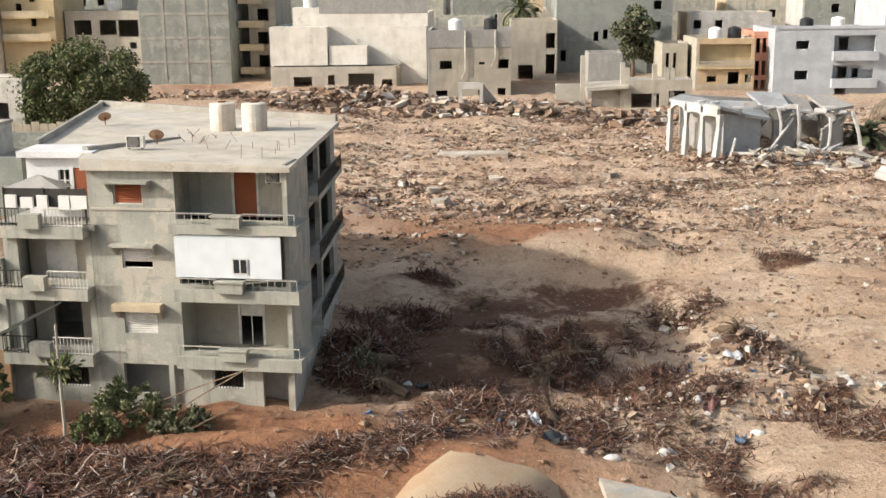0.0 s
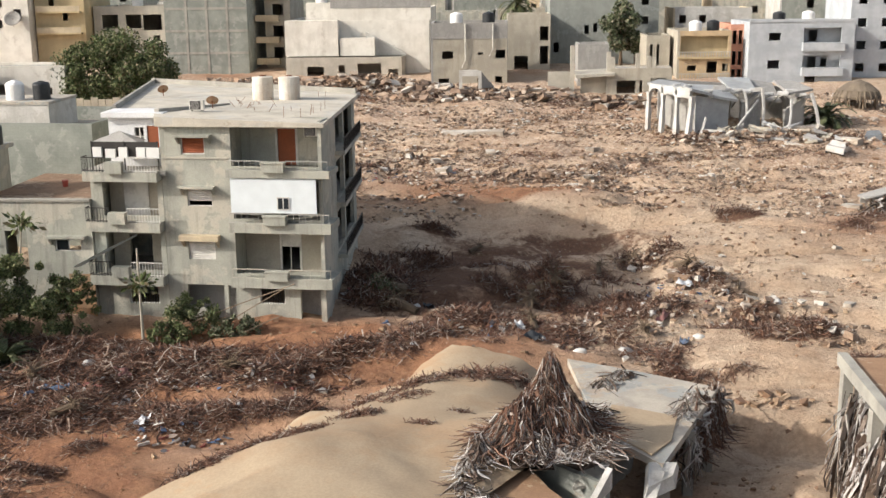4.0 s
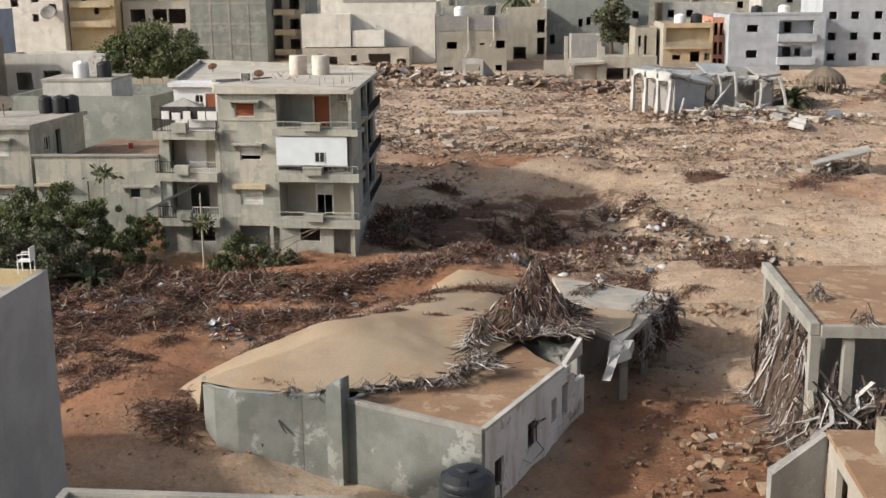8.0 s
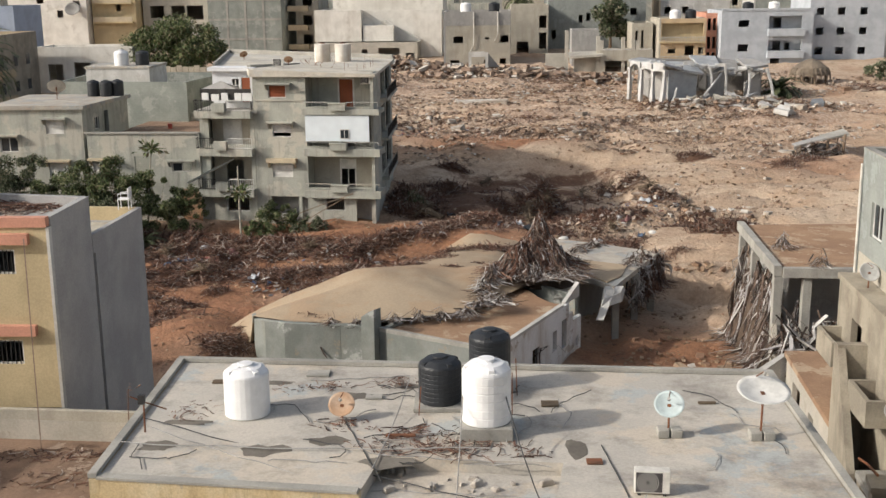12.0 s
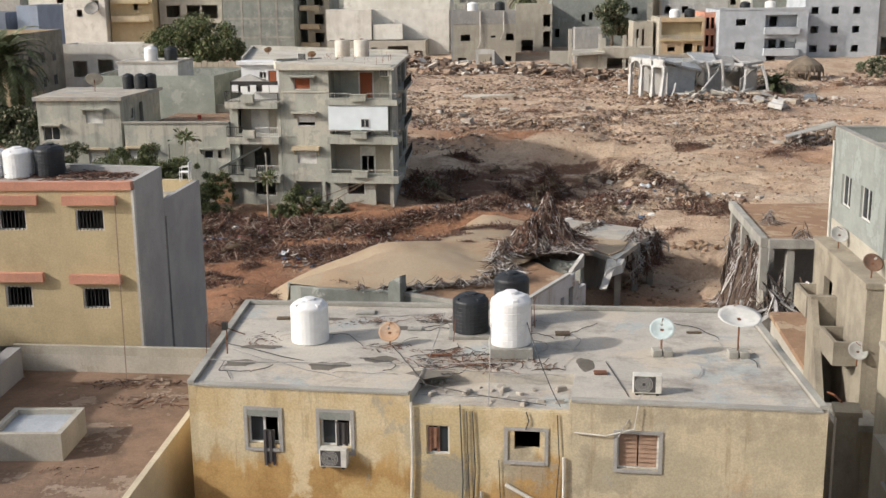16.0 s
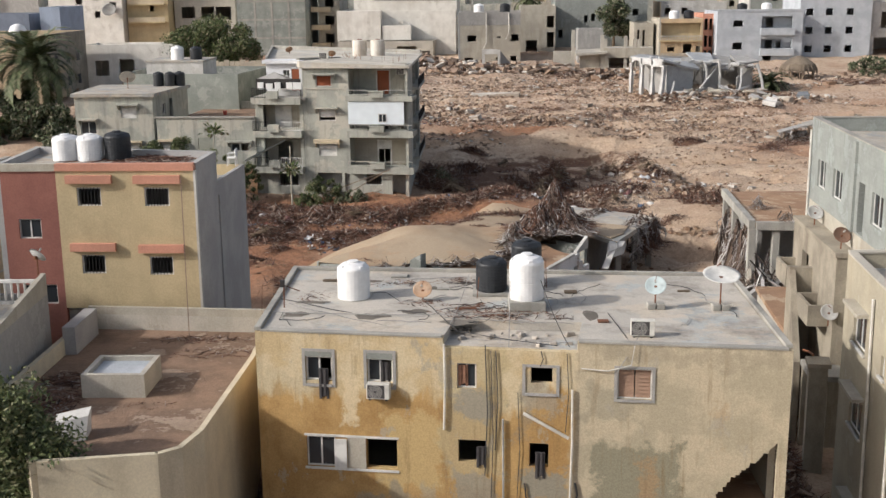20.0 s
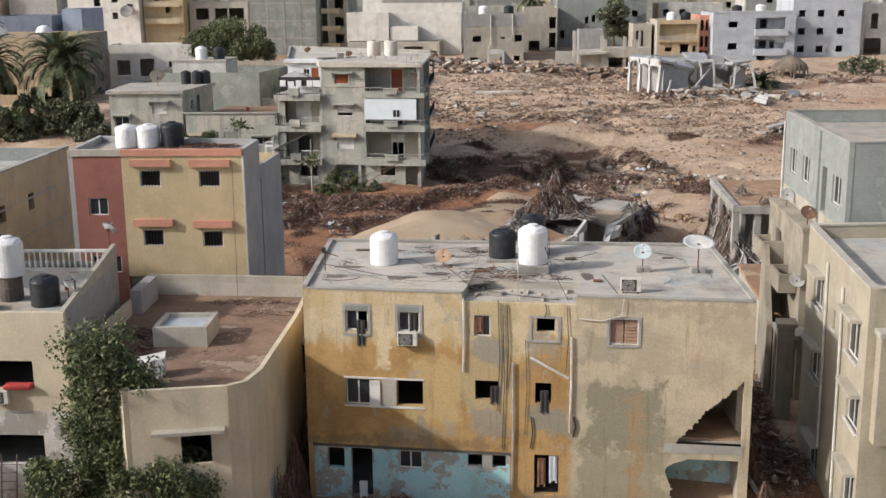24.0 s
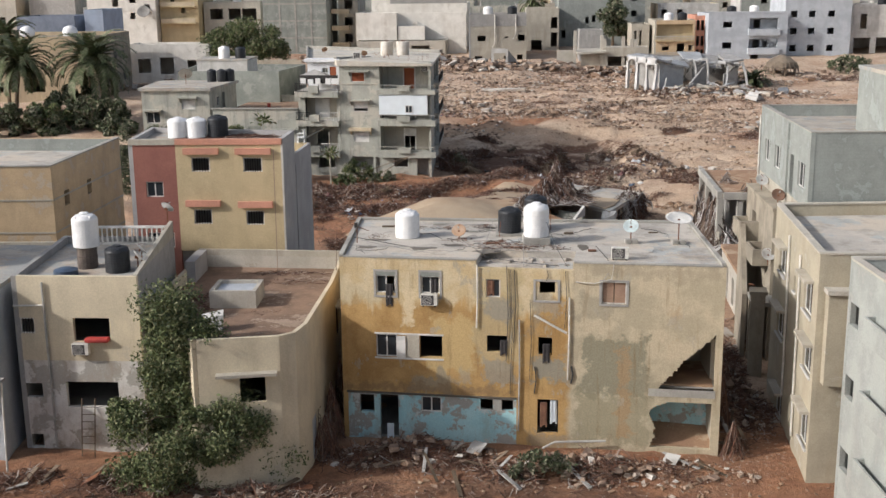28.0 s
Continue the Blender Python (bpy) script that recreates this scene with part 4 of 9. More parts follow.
r_ = random.Random(3)
zs_ = [round(.12 + .094 * k, 3) for k in range(31)]
for k in range(30):
    z = zs_[k]
    yb.hole(0, max(15.8, 15.8 + 2.5 * (max(z - .3, 0) / 2.6) ** .92 + .1 * math.sin(3.1 * z) + r_.uniform(-.07, .07)), 18.42, z, zs_[k + 1])
zs_ = [round(-2.95 + .096 * k, 3) for k in range(26)]
for k in range(25):
    z = zs_[k]
    yb.hole(0, 15.45 + .2 * math.sin(z * 2.2) + r_.uniform(-.07, .07) + max(0, k - 18) ** 2 * .025, 18.35, z, zs_[k + 1])
yb.hole(1, .35, 1.6, .12, 2.5)
hs = yb.holes[0]
part("wall", wall_geo(F, .25, 8.85, -3.7, -.78, .25, hs), BLUE_PAINT, yb.ob, "peeling pale blue ground-floor wall")
part("wall", wall_geo(F, 8.85, F.len, -3.7, -.78, .25, hs), OCHRE, yb.ob)
part("wall", wall_geo(F, .25, 6.85, -.78, 6.3, .25, hs), OCHRE, yb.ob)
part("wall", wall_geo(F, 6.85, 11.55, -.78, 5.95, .25, hs), OCHRE, yb.ob)
part("wall", wall_geo(F, 11.55, F.len, -.78, 6.3, .25, hs), OCHRE, yb.ob)
yb.walls(6.3, {-1: CREAM_WALL, 3: OCHRE}, skip=(0,))
yb.floors((-3.1, .1, 3.2))
# dark brown ledge line above the blue wall
part("ledge", Geo().fbox(F, .2, 8.9, -.06, 0, -.78, -.68), DARK_LEDGE, yb.ob)
part("partition", Geo().fbox(F, 14.76, 18.4, 2.1, 2.25, -3.1, -.1), BLUE_PAINT, yb.ob, "bare teal room wall seen through the breach")
part("partition", Geo().fbox(F, 14.6, 14.75, .3, 5, -3.1, 3.0), CONCRETE, yb.ob)
part("partition", Geo().fbox(F, 15.0, 18.4, 4.2, 4.35, .1, 3.0), CREAM_WALL, yb.ob)
part("silt_floor", Geo().hexa([F.pt(14.8, .3, -3.1), F.pt(18.4, .3, -3.1), F.pt(18.4, 2.08, -3.1), F.pt(14.8, 2.08, -3.1), F.pt(14.8, .3, -2.85), F.pt(18.4, .3, -2.95), F.pt(18.4, 2.08, -2.5), F.pt(14.8, 2.08, -2.35)]), SILT_BROWN, yb.ob, "bank of brown mud inside the room")
part("silt_floor", Geo().fbox(F, 14.8, 18.4, .52, 4.2, .1, .2), SILT_BROWN, yb.ob, "mud on the upper floor")
part("slab_edge", Geo().fbox(F, 15.3, 18.5, -.02, .5, -.28, .12), CONCRETE, yb.ob, "raw edge of a broken floor slab")
# roof: two raised bays and a lower middle bay
ins = yb.inset(.24)
roofL = [ins[0], F.pt(6.85, .24, 0)[:2], F.pt(6.95, 2.2, 0)[:2], F.pt(11.6, 2.4, 0)[:2], F.pt(11.55, .24, 0)[:2], ins[1], ins[2], ins[3]]
part("roof", Geo().prism(roofL, 5.7, 6.32), ROOF_DAMP, yb.ob, "cracked flat concrete roof with wet patches and silt")
part("roof", Geo().prism([F.pt(6.86, .24, 0)[:2], F.pt(11.54, .24, 0)[:2], F.pt(11.6, 2.38, 0)[:2], F.pt(6.95, 2.18, 0)[:2]], 5.7, 5.97), ROOF_DAMP, yb.ob)
for k, (a, b) in enumerate(((3, 0), (2, 3), (1, 2))):
    f = Fr(yb.foot[a], yb.foot[b])
    part("kerb", Geo().fbox(f, .2, f.len, -.02, .2, 6.32, 6.45), CONCRETE, yb.ob)
part("kerb", Geo().fbox(F, .2, 6.8, -.03, .26, 6.3, 6.37), CONCRETE, yb.ob)
part("kerb", Geo().fbox(F, 11.6, 18.6, -.03, .26, 6.3, 6.37), CONCRETE, yb.ob)
for u0, u1, z0, z1 in ((1.72, 2.93, 4.3, 5.72), (3.98, 5.15, 4.3, 5.75), (9.65, 10.95, 4.3, 5.45), (12.83, 14.23, 4.22, 5.52)):
    g = Geo().fbox(F, u0, u0 + .11, -.035, 0, z0, z1).fbox(F, u1 - .11, u1, -.035, 0, z0, z1)
    g.fbox(F, u0 + .11, u1 - .11, -.035, 0, z1 - .1, z1).fbox(F, u0 + .11, u1 - .11, -.05, 0, z0, z0 + .1)
    part("window_surround", g, SHADE_GREY, yb.ob, "bare grey cement round the window")
for u0, u1, z0, z1 in ((1.7, 5.2, 1.1, 1.19), (1.7, 5.2, 2.39, 2.47)):
    part("window_band", Geo().fbox(F, u0, u1, -.04, 0, z0, z1), WHITE_FRAME, yb.ob)
for u0, u1 in ((1.84, 2.81), (4.1, 5.03)):
    part("shutter_box", Geo().fbox(F, u0, u1, -.03, 0, 5.42, 5.66), COURT_WALL, yb.ob, "grey boarded panel over the window")
part("tile_panel", Geo().fbox(F, 3.3, 3.98, -.03, 0, 1.19, 2.39), CREAM_WALL, yb.ob)
part("shutter", Geo().fbox(F, 2.82, 3.28, -.09, -.05, 1.2, 2.33), WHITE_FRAME, yb.ob, "white slatted shutter folded open")
# down-pipes and loose pipes on the front
for u, z0, z1, m in ((6.9, 2.9, 6.1, PIPE_WHITE), (8.98, -2.4, 3.4, PIPE_GREY), (11.4, .4, 4.6, PIPE_WHITE)):
    part("pipe", Geo().tube([F.pt(u, -.08, z1), F.pt(u + .02, -.08, (z0 + z1) / 2), F.pt(u - .03, -.08, z0)], .042, 7), m, yb.ob)
for u, z0, z1, w in ((8.35, 1.2, 6.1, .02), (8.55, -.5, 5.9, .016), (8.72, 2.2, 5.9, .02), (9.5, .2, 4.4, .014), (11.2, 3.0, 5.9, .016), (10.3, 5.4, 5.95, .018), (9.75, -.4, 1.0, .03), (11.55, .2, 1.1, .04)):
    part("cable", Geo().tube([F.pt(u, -.05, z1), F.pt(u + .08, -.06, (z0 + z1) / 2), F.pt(u - .02, -.05, z0)], w, 5), CABLE, yb.ob, "dark cable hanging down the wall")
part("pipe", Geo().tube([F.pt(13.5, -.1, 6.3), F.pt(13.4, -.12, 5.6), F.pt(12.6, -.1, 5.35), F.pt(11.7, -.08, 5.4)], .025, 5), PIPE_WHITE, yb.ob, "white hose from the roof unit")
part("pipe", Geo().tube([F.pt(9.7, -.09, 3.66), F.pt(11.3, -.09, 2.8)], .06, 7), PIPE_WHITE, yb.ob)
part("pipe", Geo().tube([F.pt(10.2, -.5, -3.1), F.pt(10.8, -.45, -2.75), F.pt(13.3, -.35, -2.6)], .06, 7), PIPE_GREY, yb.ob, "fallen drain pipe lying at the wall's foot")
# cloth in the windows
for u, z0, z1, m in ((2.5, 3.85, 5.0, CLOTH_DARK), (4.75, 4.5, 5.3, CLOTH_DARK), (7.55, 4.52, 5.3, CLOTH), (8.2, 1.5, 2.3, CLOTH_DARK), (10.3, 1.2, 2.2, CLOTH_DARK), (10.2, -2.2, -.9, CLOTH), (10.7, -2.0, -.75, WHITE_SHEET), (2.4, -3.2, -2.4, WHITE_SHEET)):
    g = Geo()
    for i in range(4):
        a = u - .17 + .085 * i
        g.fbox(F, a, a + .085, .05 + .04 * (i % 2) - (.12 if z0 < 4 and z0 > 1 else 0), .09 + .04 * (i % 2) - (.12 if z0 < 4 and z0 > 1 else 0), z0 + .06 * (i % 3), z1)
    solo("curtain", g, m, "torn dull curtain hanging in an open window", "curtain", "curtains")

# roof things of the ochre house
white_tank = water_tank("water_tank", TANK_WHITE, .66, 1.75, "white plastic water tank on the flat roof")
place(white_tank, [(-.7, -7.0, 6.68, 80)])
place(water_tank("water_tank", TANK_WHITE, .64, 1.5, "squat white plastic water tank on the flat roof", 1), [(-7.45, -5.6, 6.33, 20)])
black_tank = water_tank("water_tank", TANK_BLACK, .62, 1.35, "black ribbed plastic water tank on the flat roof", 8)
place(black_tank, [(-2.0, -4.9, 6.45, 10), (-.55, -3.6, 6.85, 60)])
solo("tank_plinth", Geo().cbox(-1.15, .05, -4.2, -3.0, 6.32, 6.85, .02), CONCRETE, "concrete block stand under a black tank", "plinth")
solo("tank_plinth", Geo().cbox(-1.4, .0, -7.7, -6.35, 6.32, 6.68, .02), CONCRETE, "grey concrete block plinth under a white tank", "plinth")
solo("tank_plinth", Geo().cbox(-2.75, -1.2, -5.6, -4.25, 6.32, 6.45, .02), CONCRETE, "low concrete plinth under a black tank", "plinth")
for x, y in ((4.15, -7.3), (6.55, -7.5)):
    for dx in (-.3, .05):
        solo("ballast_block", Geo().cbox(x + dx, x + dx + .3, y - .2, y + .2, 6.32, 6.55, .02), CONCRETE, "concrete block that holds a dish down", "block", "ballast blocks")
place(dish(.4, "pale blue-white satellite dish on a roof block", plain("dish_pale", (.50, .58, .58), .5), .35), [(4.15, -7.3, 6.55, 165)])
place(dish(.7, "large white satellite dish on a roof block", plain("dish_white", (.66, .65, .61), .5), .5, 74, 3), [(6.55, -7.5, 6.55, 186)])
place(dish(.38, "rusty old satellite dish on the roof", surf("rusty_dish", (.42, .27, .17), (.52, .43, .34), rough=.8), .15), [(-4.7, -6.1, 6.32, 170)])
units = place(ac_unit("white outdoor air-conditioner unit"), [(3.15, -10.95, 6.32, -6), (F.pt(4.55, -.36, 0)[0], F.pt(4.55, -.36, 0)[1], 3.98, -6.5)])
mast = thing("aerial_mast", (-10.0, -7.0, 6.32), "thin old aerial with a bent dish arm", "aerial")
part("pole", Geo().tube([(-10, -7, 6.32), (-9.98, -7, 7.25)], .025, 6), RUST, mast)
part("crossbar", Geo().tube([(-10.35, -7.0, 7.35), (-9.98, -7, 7.2), (-9.4, -6.9, 6.95)], .02, 5), RUST, mast)
part("head", Geo().box(-10.12, -9.95, -7.08, -6.92, 7.15, 7.4), DARK_METAL, mast)
# dark wet dirt left on the roof, in ragged patches
r_ = random.Random(23)
ROOF_DIRT = surf("roof_dirt", (.14, .125, .105), (.20, .18, .15), fine=9, bump=.3)
for x, y, w, d in ((-6.6, -8.3, .75, .5), (-4.9, -7.6, .6, .35), (-9.0, -6.3, .8, .25), (-3.0, -3.4, .6, .3), (-4.6, -4.3, .5, .4), (-9.4, -8.0, .5, .4), (-3.3, -9.0, .7, .5), (1.6, -8.2, .3, .7), (-7.2, -3.1, .9, .2)):
    ring_ = []
    for i in range(14):
        a, q = 2 * math.pi * i / 14, r_.uniform(.55, 1.15)
        ring_.append((x + w * q * math.cos(a), y + d * q * math.sin(a)))
    part("dirt_patch", Geo().prism(ring_, 6.322, 6.328), ROOF_DIRT, yb.ob, "dark wet dirt on the roof")
# rubble along the sunken middle of the roof
for k in range(22):
    u, v = r_.uniform(6.95, 11.5), r_.uniform(.3, 2.3)
    a, L = r_.uniform(0, 3.1), r_.uniform(.12, .4)
    p = F.pt(u, v, 5.97)
    f = Fr(p[:2], (p[0] + math.cos(a), p[1] + math.sin(a)))
    solo("plaster_lump", Geo().hexa([f.pt(0, 0, 5.96), f.pt(L, 0, 5.96), f.pt(L * .9, L * .6, 5.96), f.pt(.02, L * .5, 5.96), f.pt(.03, .02, 5.97 + L * .4), f.pt(L * .9, .03, 5.97 + L * .3), f.pt(L * .8, L * .5, 5.97 + L * .35), f.pt(.05, L * .4, 5.97 + L * .3)]), CHUNK, "broken plaster lump on the sunken roof bay", "plaster lump", "roof plaster lumps")
# rods and cables round the tanks
r_ = random.Random(5)
for k in range(9):
    x, y = r_.uniform(-3.0, .3), r_.uniform(-5.8, -4.0)
    solo("reinforcing_rod", Geo().tube([(x, y, 6.32), (x + r_.uniform(-.1, .1), y + r_.uniform(-.05, .05), 6.32 + r_.uniform(.7, 1.5))], .014, 4), RUST, "rusty reinforcing rod that stands up from the roof", "rod", "roof rods")
for k, (a, b, sag) in enumerate((((-10.2, -6.4, 6.5), (.2, -11.2, 6.1), .1), ((-9.8, -7.1, 6.5), (-4.4, -10.3, 6.3), .05), ((-10.4, -8.0, 6.45), (-.6, -8.6, 6.55), .1), ((-4.6, -6.3, 6.34), (-3.3, -10.2, 6.35), 0),
                                 ((-2.9, -4.2, 6.9), (-3.6, -9.6, 6.4), .2), ((-1.3, -6.4, 7.9), (-1.5, -11.0, 6.0), .3), ((-.4, -6.3, 8.1), (.6, -11.3, 6.1), .3), ((-6, -3, 6.35), (-3, -2.6, 6.36), 0),
                                 ((-3.8, -8.5, 6.34), (.9, -9.3, 6.34), 0), ((2.3, -8, 6.34), (2.6, -11, 6.34), 0), ((3, -11.2, 6.5), (2.2, -11.9, 5.4), 0), ((-3.6, -9.9, 5.98), (.8, -10.4, 5.98), 0))):
    pts = [tuple(a[i] + (b[i] - a[i]) * s / 10 - (sag * 4 * (s / 10) * (1 - s / 10) if i == 2 else 0) + (.06 * math.sin(s * 2.1 + k) if i == 1 else 0) for i in range(3)) for s in range(11)]
    solo("cable", Geo().tube(pts, .017, 4), WIRE if k % 3 else CABLE, "loose cable strung across the roof", "cable", "roof cables")

r_ = random.Random(61)
for k in range(30):
    x, y = (r_.uniform(-4.6, 1.4), r_.uniform(-9.4, -3.2)) if k < 20 else (r_.uniform(-9.8, 7), r_.uniform(-10, -3))
    a, pts = r_.uniform(0, 6.28), []
    for i in range(9):
        pts.append((x, y, 6.34 + (.05 * abs(math.sin(i * 1.3 + k)))))
        a += r_.gauss(0, .45)
        x, y = min(7.4, max(-9.9, x + .28 * math.cos(a))), min(-2.9, max(-9.3 - .05 * x, y + .28 * math.sin(a)))
    solo("cable", Geo().tube(pts, .014, 4), CABLE if k % 3 else WIRE, "loose cable strung across the roof", "cable", "roof cables")
for k, (x, y, w, d) in enumerate(((-9.0, -3.2, .9, .25), (-6.2, -2.6, .7, .5), (-3.4, -7.4, .8, .14), (.9, -5.2, .5, .4), (-4.2, -4.6, .5, .35), (1.8, -9.2, .4, .3), (5.4, -5.0, .5, .12))):
    solo("roof_plank", Geo().cbox(x, x + w, y, y + d, 6.33, 6.39, .01), (BARK, CONCRETE, RUST)[k % 3], "scrap board lying on the washed roof", "scrap board", "roof scraps")

# ---- low house with the silted roof terrace ----
rt = House("terrace_house", "two-storey cream house with a silted roof terrace and curved corner",
           [(-16.6, -16.3), (-12.75, -15.65), (-12.1, -15.1), (-11.75, -13.6), (-11.45, -6.0), (-11.55, -.4), (-20.1, .3), (-20.2, -10.6)], -3.7, thick=.2)
rt.win(0, 2.05, 3.2, .9, 2.1, "bare")
rt.awning(0, 1.0, 3.75, 2.25, CREAM_WALL, .45, .14, False)
rt.win(4, .9, 1.9, .6, 2.2, "bars", .05)
rt.win(4, 4.0, 5.2, .6, 2.2, "bare")
rt.awning(4, .6, 2.1, 2.3, CREAM_WALL, .4, .12, False)
rt.awning(4, 3.8, 5.4, 2.3, CREAM_WALL, .4, .12, False)
rt.hole(3, .3, 1.4, -3.1, -1.0)
rt.walls(4.0, {-1: PALE_YELLOW, 5: CREAM_PALE})
rt.slab(3.05, 3.3, DUST_FLOOR, -.21, "roof", "roof terrace under brown silt")
rt.floors((0.0, -3.1))
part("door", Geo().fbox(rt.fr[3], .45, 1.35, .02, .07, -3.1, -1.05), WHITE_BLUE, rt.ob, "pale blue metal door")
rt.later = []
g = Geo()
r_ = random.Random(17)
for k in range(26):
    u, z = r_.uniform(-.1, 1.6), -3.4 + 3.0 * r_.random() ** 1.6
    p = rt.fr[3].pt(u, -.12 - .25 * r_.random(), z)
    q = rt.fr[3].pt(u + r_.uniform(-.3, .3), -.1 - .5 * r_.random(), z - r_.uniform(.3, 1.1))
    g.tube([p, tuple((a + b) / 2 + r_.uniform(-.1, .1) for a, b in zip(p, q)), q], .02, 4, .008)
solo("wall_roots", g, BARK, "roots and splinters caught on the corner of the terrace house", "debris")
f = rt.fr[5]
part("parapet", Geo().fbox(f, .1, f.len, 0, .2, 4.0, 4.35), CREAM_WALL, rt.ob)
box_ = thing("roof_box", (-16.3, -8.2, 3.3), "low cream plastered box with a pale basin on the roof", "roof box")
part("wall", Geo().box(-17.5, -15.1, -8.75, -8.55, 3.3, 4.22), CREAM_PALE, box_)
part("wall", Geo().box(-15.3, -15.1, -8.55, -6.4, 3.3, 4.22), CREAM_PALE, box_)
part("wall", Geo().box(-17.5, -17.3, -8.55, -6.4, 3.3, 4.22), CREAM_PALE, box_)
part("wall", Geo().box(-17.3, -15.3, -6.6, -6.4, 3.3, 4.22), CREAM_PALE, box_)
part("basin", Geo().box(-17.29, -15.31, -8.54, -6.61, 3.9, 4.05), WHITE_BLUE, box_)
part("roof_block", Geo().box(-19.99, -19.45, -3.6, -.7, 3.3, 4.5), LILAC_GREY, rt.ob, "plain lilac-grey block at the terrace's edge")
g = Geo().hexa([(-17.2, -13.2, 3.32), (-16.0, -12.9, 3.32), (-16.1, -12.0, 3.32), (-17.3, -12.3, 3.32), (-17.0, -12.9, 3.95), (-15.95, -12.6, 4.1), (-16.05, -11.95, 4.2), (-17.2, -12.2, 4.0)])
solo("crate", g, WHITE_WALL, "battered white box lying on the roof terrace", "box")

# ---- narrow cream house with tanks ----
lh = House("corner_house", "narrow plastered house, cream above and flood-stained white below", [(-26.5, -11.6), (-20.25, -11.85), (-20.7, -3.0), (-27.0, -2.6)], -3.7)
F = lh.fr[0]
lh.win(0, .25, .98, 2.88, 3.68, "bars", .05)
lh.win(0, 2.92, 4.75, 2.5, 3.7, "bare")
lh.win(0, .25, 1.09, -.45, .3, "bare")
lh.win(0, 2.3, 4.95, -.93, .4, "bare")
lh.win(0, .3, .9, -3.1, -2.4, "bare")
part("wall", wall_geo(F, .25, F.len, 1.5, 5.8, .25, lh.holes[0]), PALE_YELLOW, lh.ob)
part("wall", wall_geo(F, .25, F.len, -3.7, 1.5, .25, lh.holes[0]), surf("stained_white", (.70, .69, .65), (.58, .56, .52), stain=(.33, .26, .18), amount=.9, stain_scale=.9, streak=.5, patch=(.40, .38, .34), patch_at=.52, patch_scale=.6), lh.ob, "flood-stained white lower wall")
lh.walls(5.8, {-1: SHADE_GREY}, skip=(0,))
lh.floors((2.1, -1.2))
lh.slab(5.2, 5.42, ROOF_SLAB, -.26)
f = lh.fr[1]
part("parapet", Geo().prism([f.pt(.2, 0, 0)[:2], f.pt(f.len, 0, 0)[:2], f.pt(f.len, .2, 0)[:2], f.pt(.2, .2, 0)[:2]], 5.8, [5.85, 6.7, 6.7, 5.85]), CREAM_WALL, lh.ob)
part("pipe", Geo().tube([F.pt(1.55, -.08, 5.5), F.pt(1.6, -.08, -3)], .06, 7), PIPE_GREY, lh.ob)
part("pipe", Geo().tube([F.pt(.0, -.08, 4.3), F.pt(1.55, -.08, 4.35)], .05, 6), PIPE_WHITE, lh.ob)
bal = thing("balustrade", (-24, -3.2, 5.42), "white concrete balustrade at the roof's edge", "balustrade")
part("rail", Geo().box(-25.4, -20.95, -3.3, -3.1, 6.35, 6.47), WHITE_FRAME, bal)
part("base", Geo().box(-25.4, -20.95, -3.3, -3.1, 5.42, 5.55), WHITE_FRAME, bal)
for k in range(16):
    part("baluster", Geo().lathe([(.04, 0), (.07, .2), (.045, .45), (.06, .8)], 8, (-25.2 + .28 * k, -3.2, 5.55)), WHITE_FRAME, bal)
copy_thing(white_tank, pose(-23.75, -8.4, 6.55, 0, 0, 30))
solo("tank_stand", Geo().lathe([(.5, 0), (.52, .3), (.5, .32), (.52, .62), (.5, .64), (.5, 1.12)], 18, (-23.75, -8.4, 5.42)), surf("stand_brown", (.16, .13, .11), (.10, .085, .075)), "dark drum stand under a white tank", "tank stand")
copy_thing(black_tank, pose(-21.95, -9.2, 5.42, 0, 0, 0))
solo("blue_drum", Geo().lathe([(.55, 0), (.6, .1), (.6, .32), (.3, .42), (.1, .45)], 18, (-24.3, -10.1, 5.42)), plain("blue_plastic", (.06, .09, .14), .5), "low dark blue plastic drum on the roof", "drum")
place(dish(.4, "pale satellite dish on the roof of the corner house", plain("dish_grey", (.58, .58, .56), .5), .5), [(-21.1, -7.9, 5.42, -60), (-20.9, -9.3, 5.42, -60), (-20.9, -3.3, 6.7, -30)])
copy_thing(units[0], pose(F.pt(3.3, -.36, 0)[0], F.pt(3.3, -.36, 0)[1], 1.85, 0, 0, -2))
solo("bedding", Geo().cbox(*sorted((F.pt(3.5, -.12, 0)[0], F.pt(4.7, -.12, 0)[0])), -12.05, -11.6, 2.5, 2.72, .06), CLOTH_RED, "red bedding thrown over a window sill", "bedding")
lad = thing("ladder", (-23.1, -12.2, -3.4), "rough wooden ladder leaning on the stained wall", "ladder")
for x in (-23.4, -22.75):
    part("stile", Geo().tube([(x, -12.6, -3.5), (x + .03, -11.95, -.4)], .03, 5), BARK, lad)
for k in range(8):
    q = .06 + .115 * k
    part("rung", Geo().tube([(-23.42, -12.6 + .65 * q, -3.5 + 3.1 * q), (-22.72, -12.6 + .65 * q, -3.5 + 3.1 * q)], .02, 5), BARK, lad)
# house at the street's end
sl = House("side_house", "grey rendered house with a concrete balcony", [(-36, -12.5), (-27.0, -12.9), (-27.3, -3.4), (-36, -3)], -3.7)
sl.win(0, 5.5, 7.4, -.8, .8, "bare")
sl.walls(5.4, WHITE_BLUE)
sl.slab(5.2, 5.42, ROOF_SLAB, .05)
part("balcony", Geo().fbox(sl.fr[0], 4.5, 9.3, -1.2, 0, .9, 1.05).fbox(sl.fr[0], 4.5, 9.3, -1.2, -1.1, 1.05, 2.1), SHADE_GREY, sl.ob)
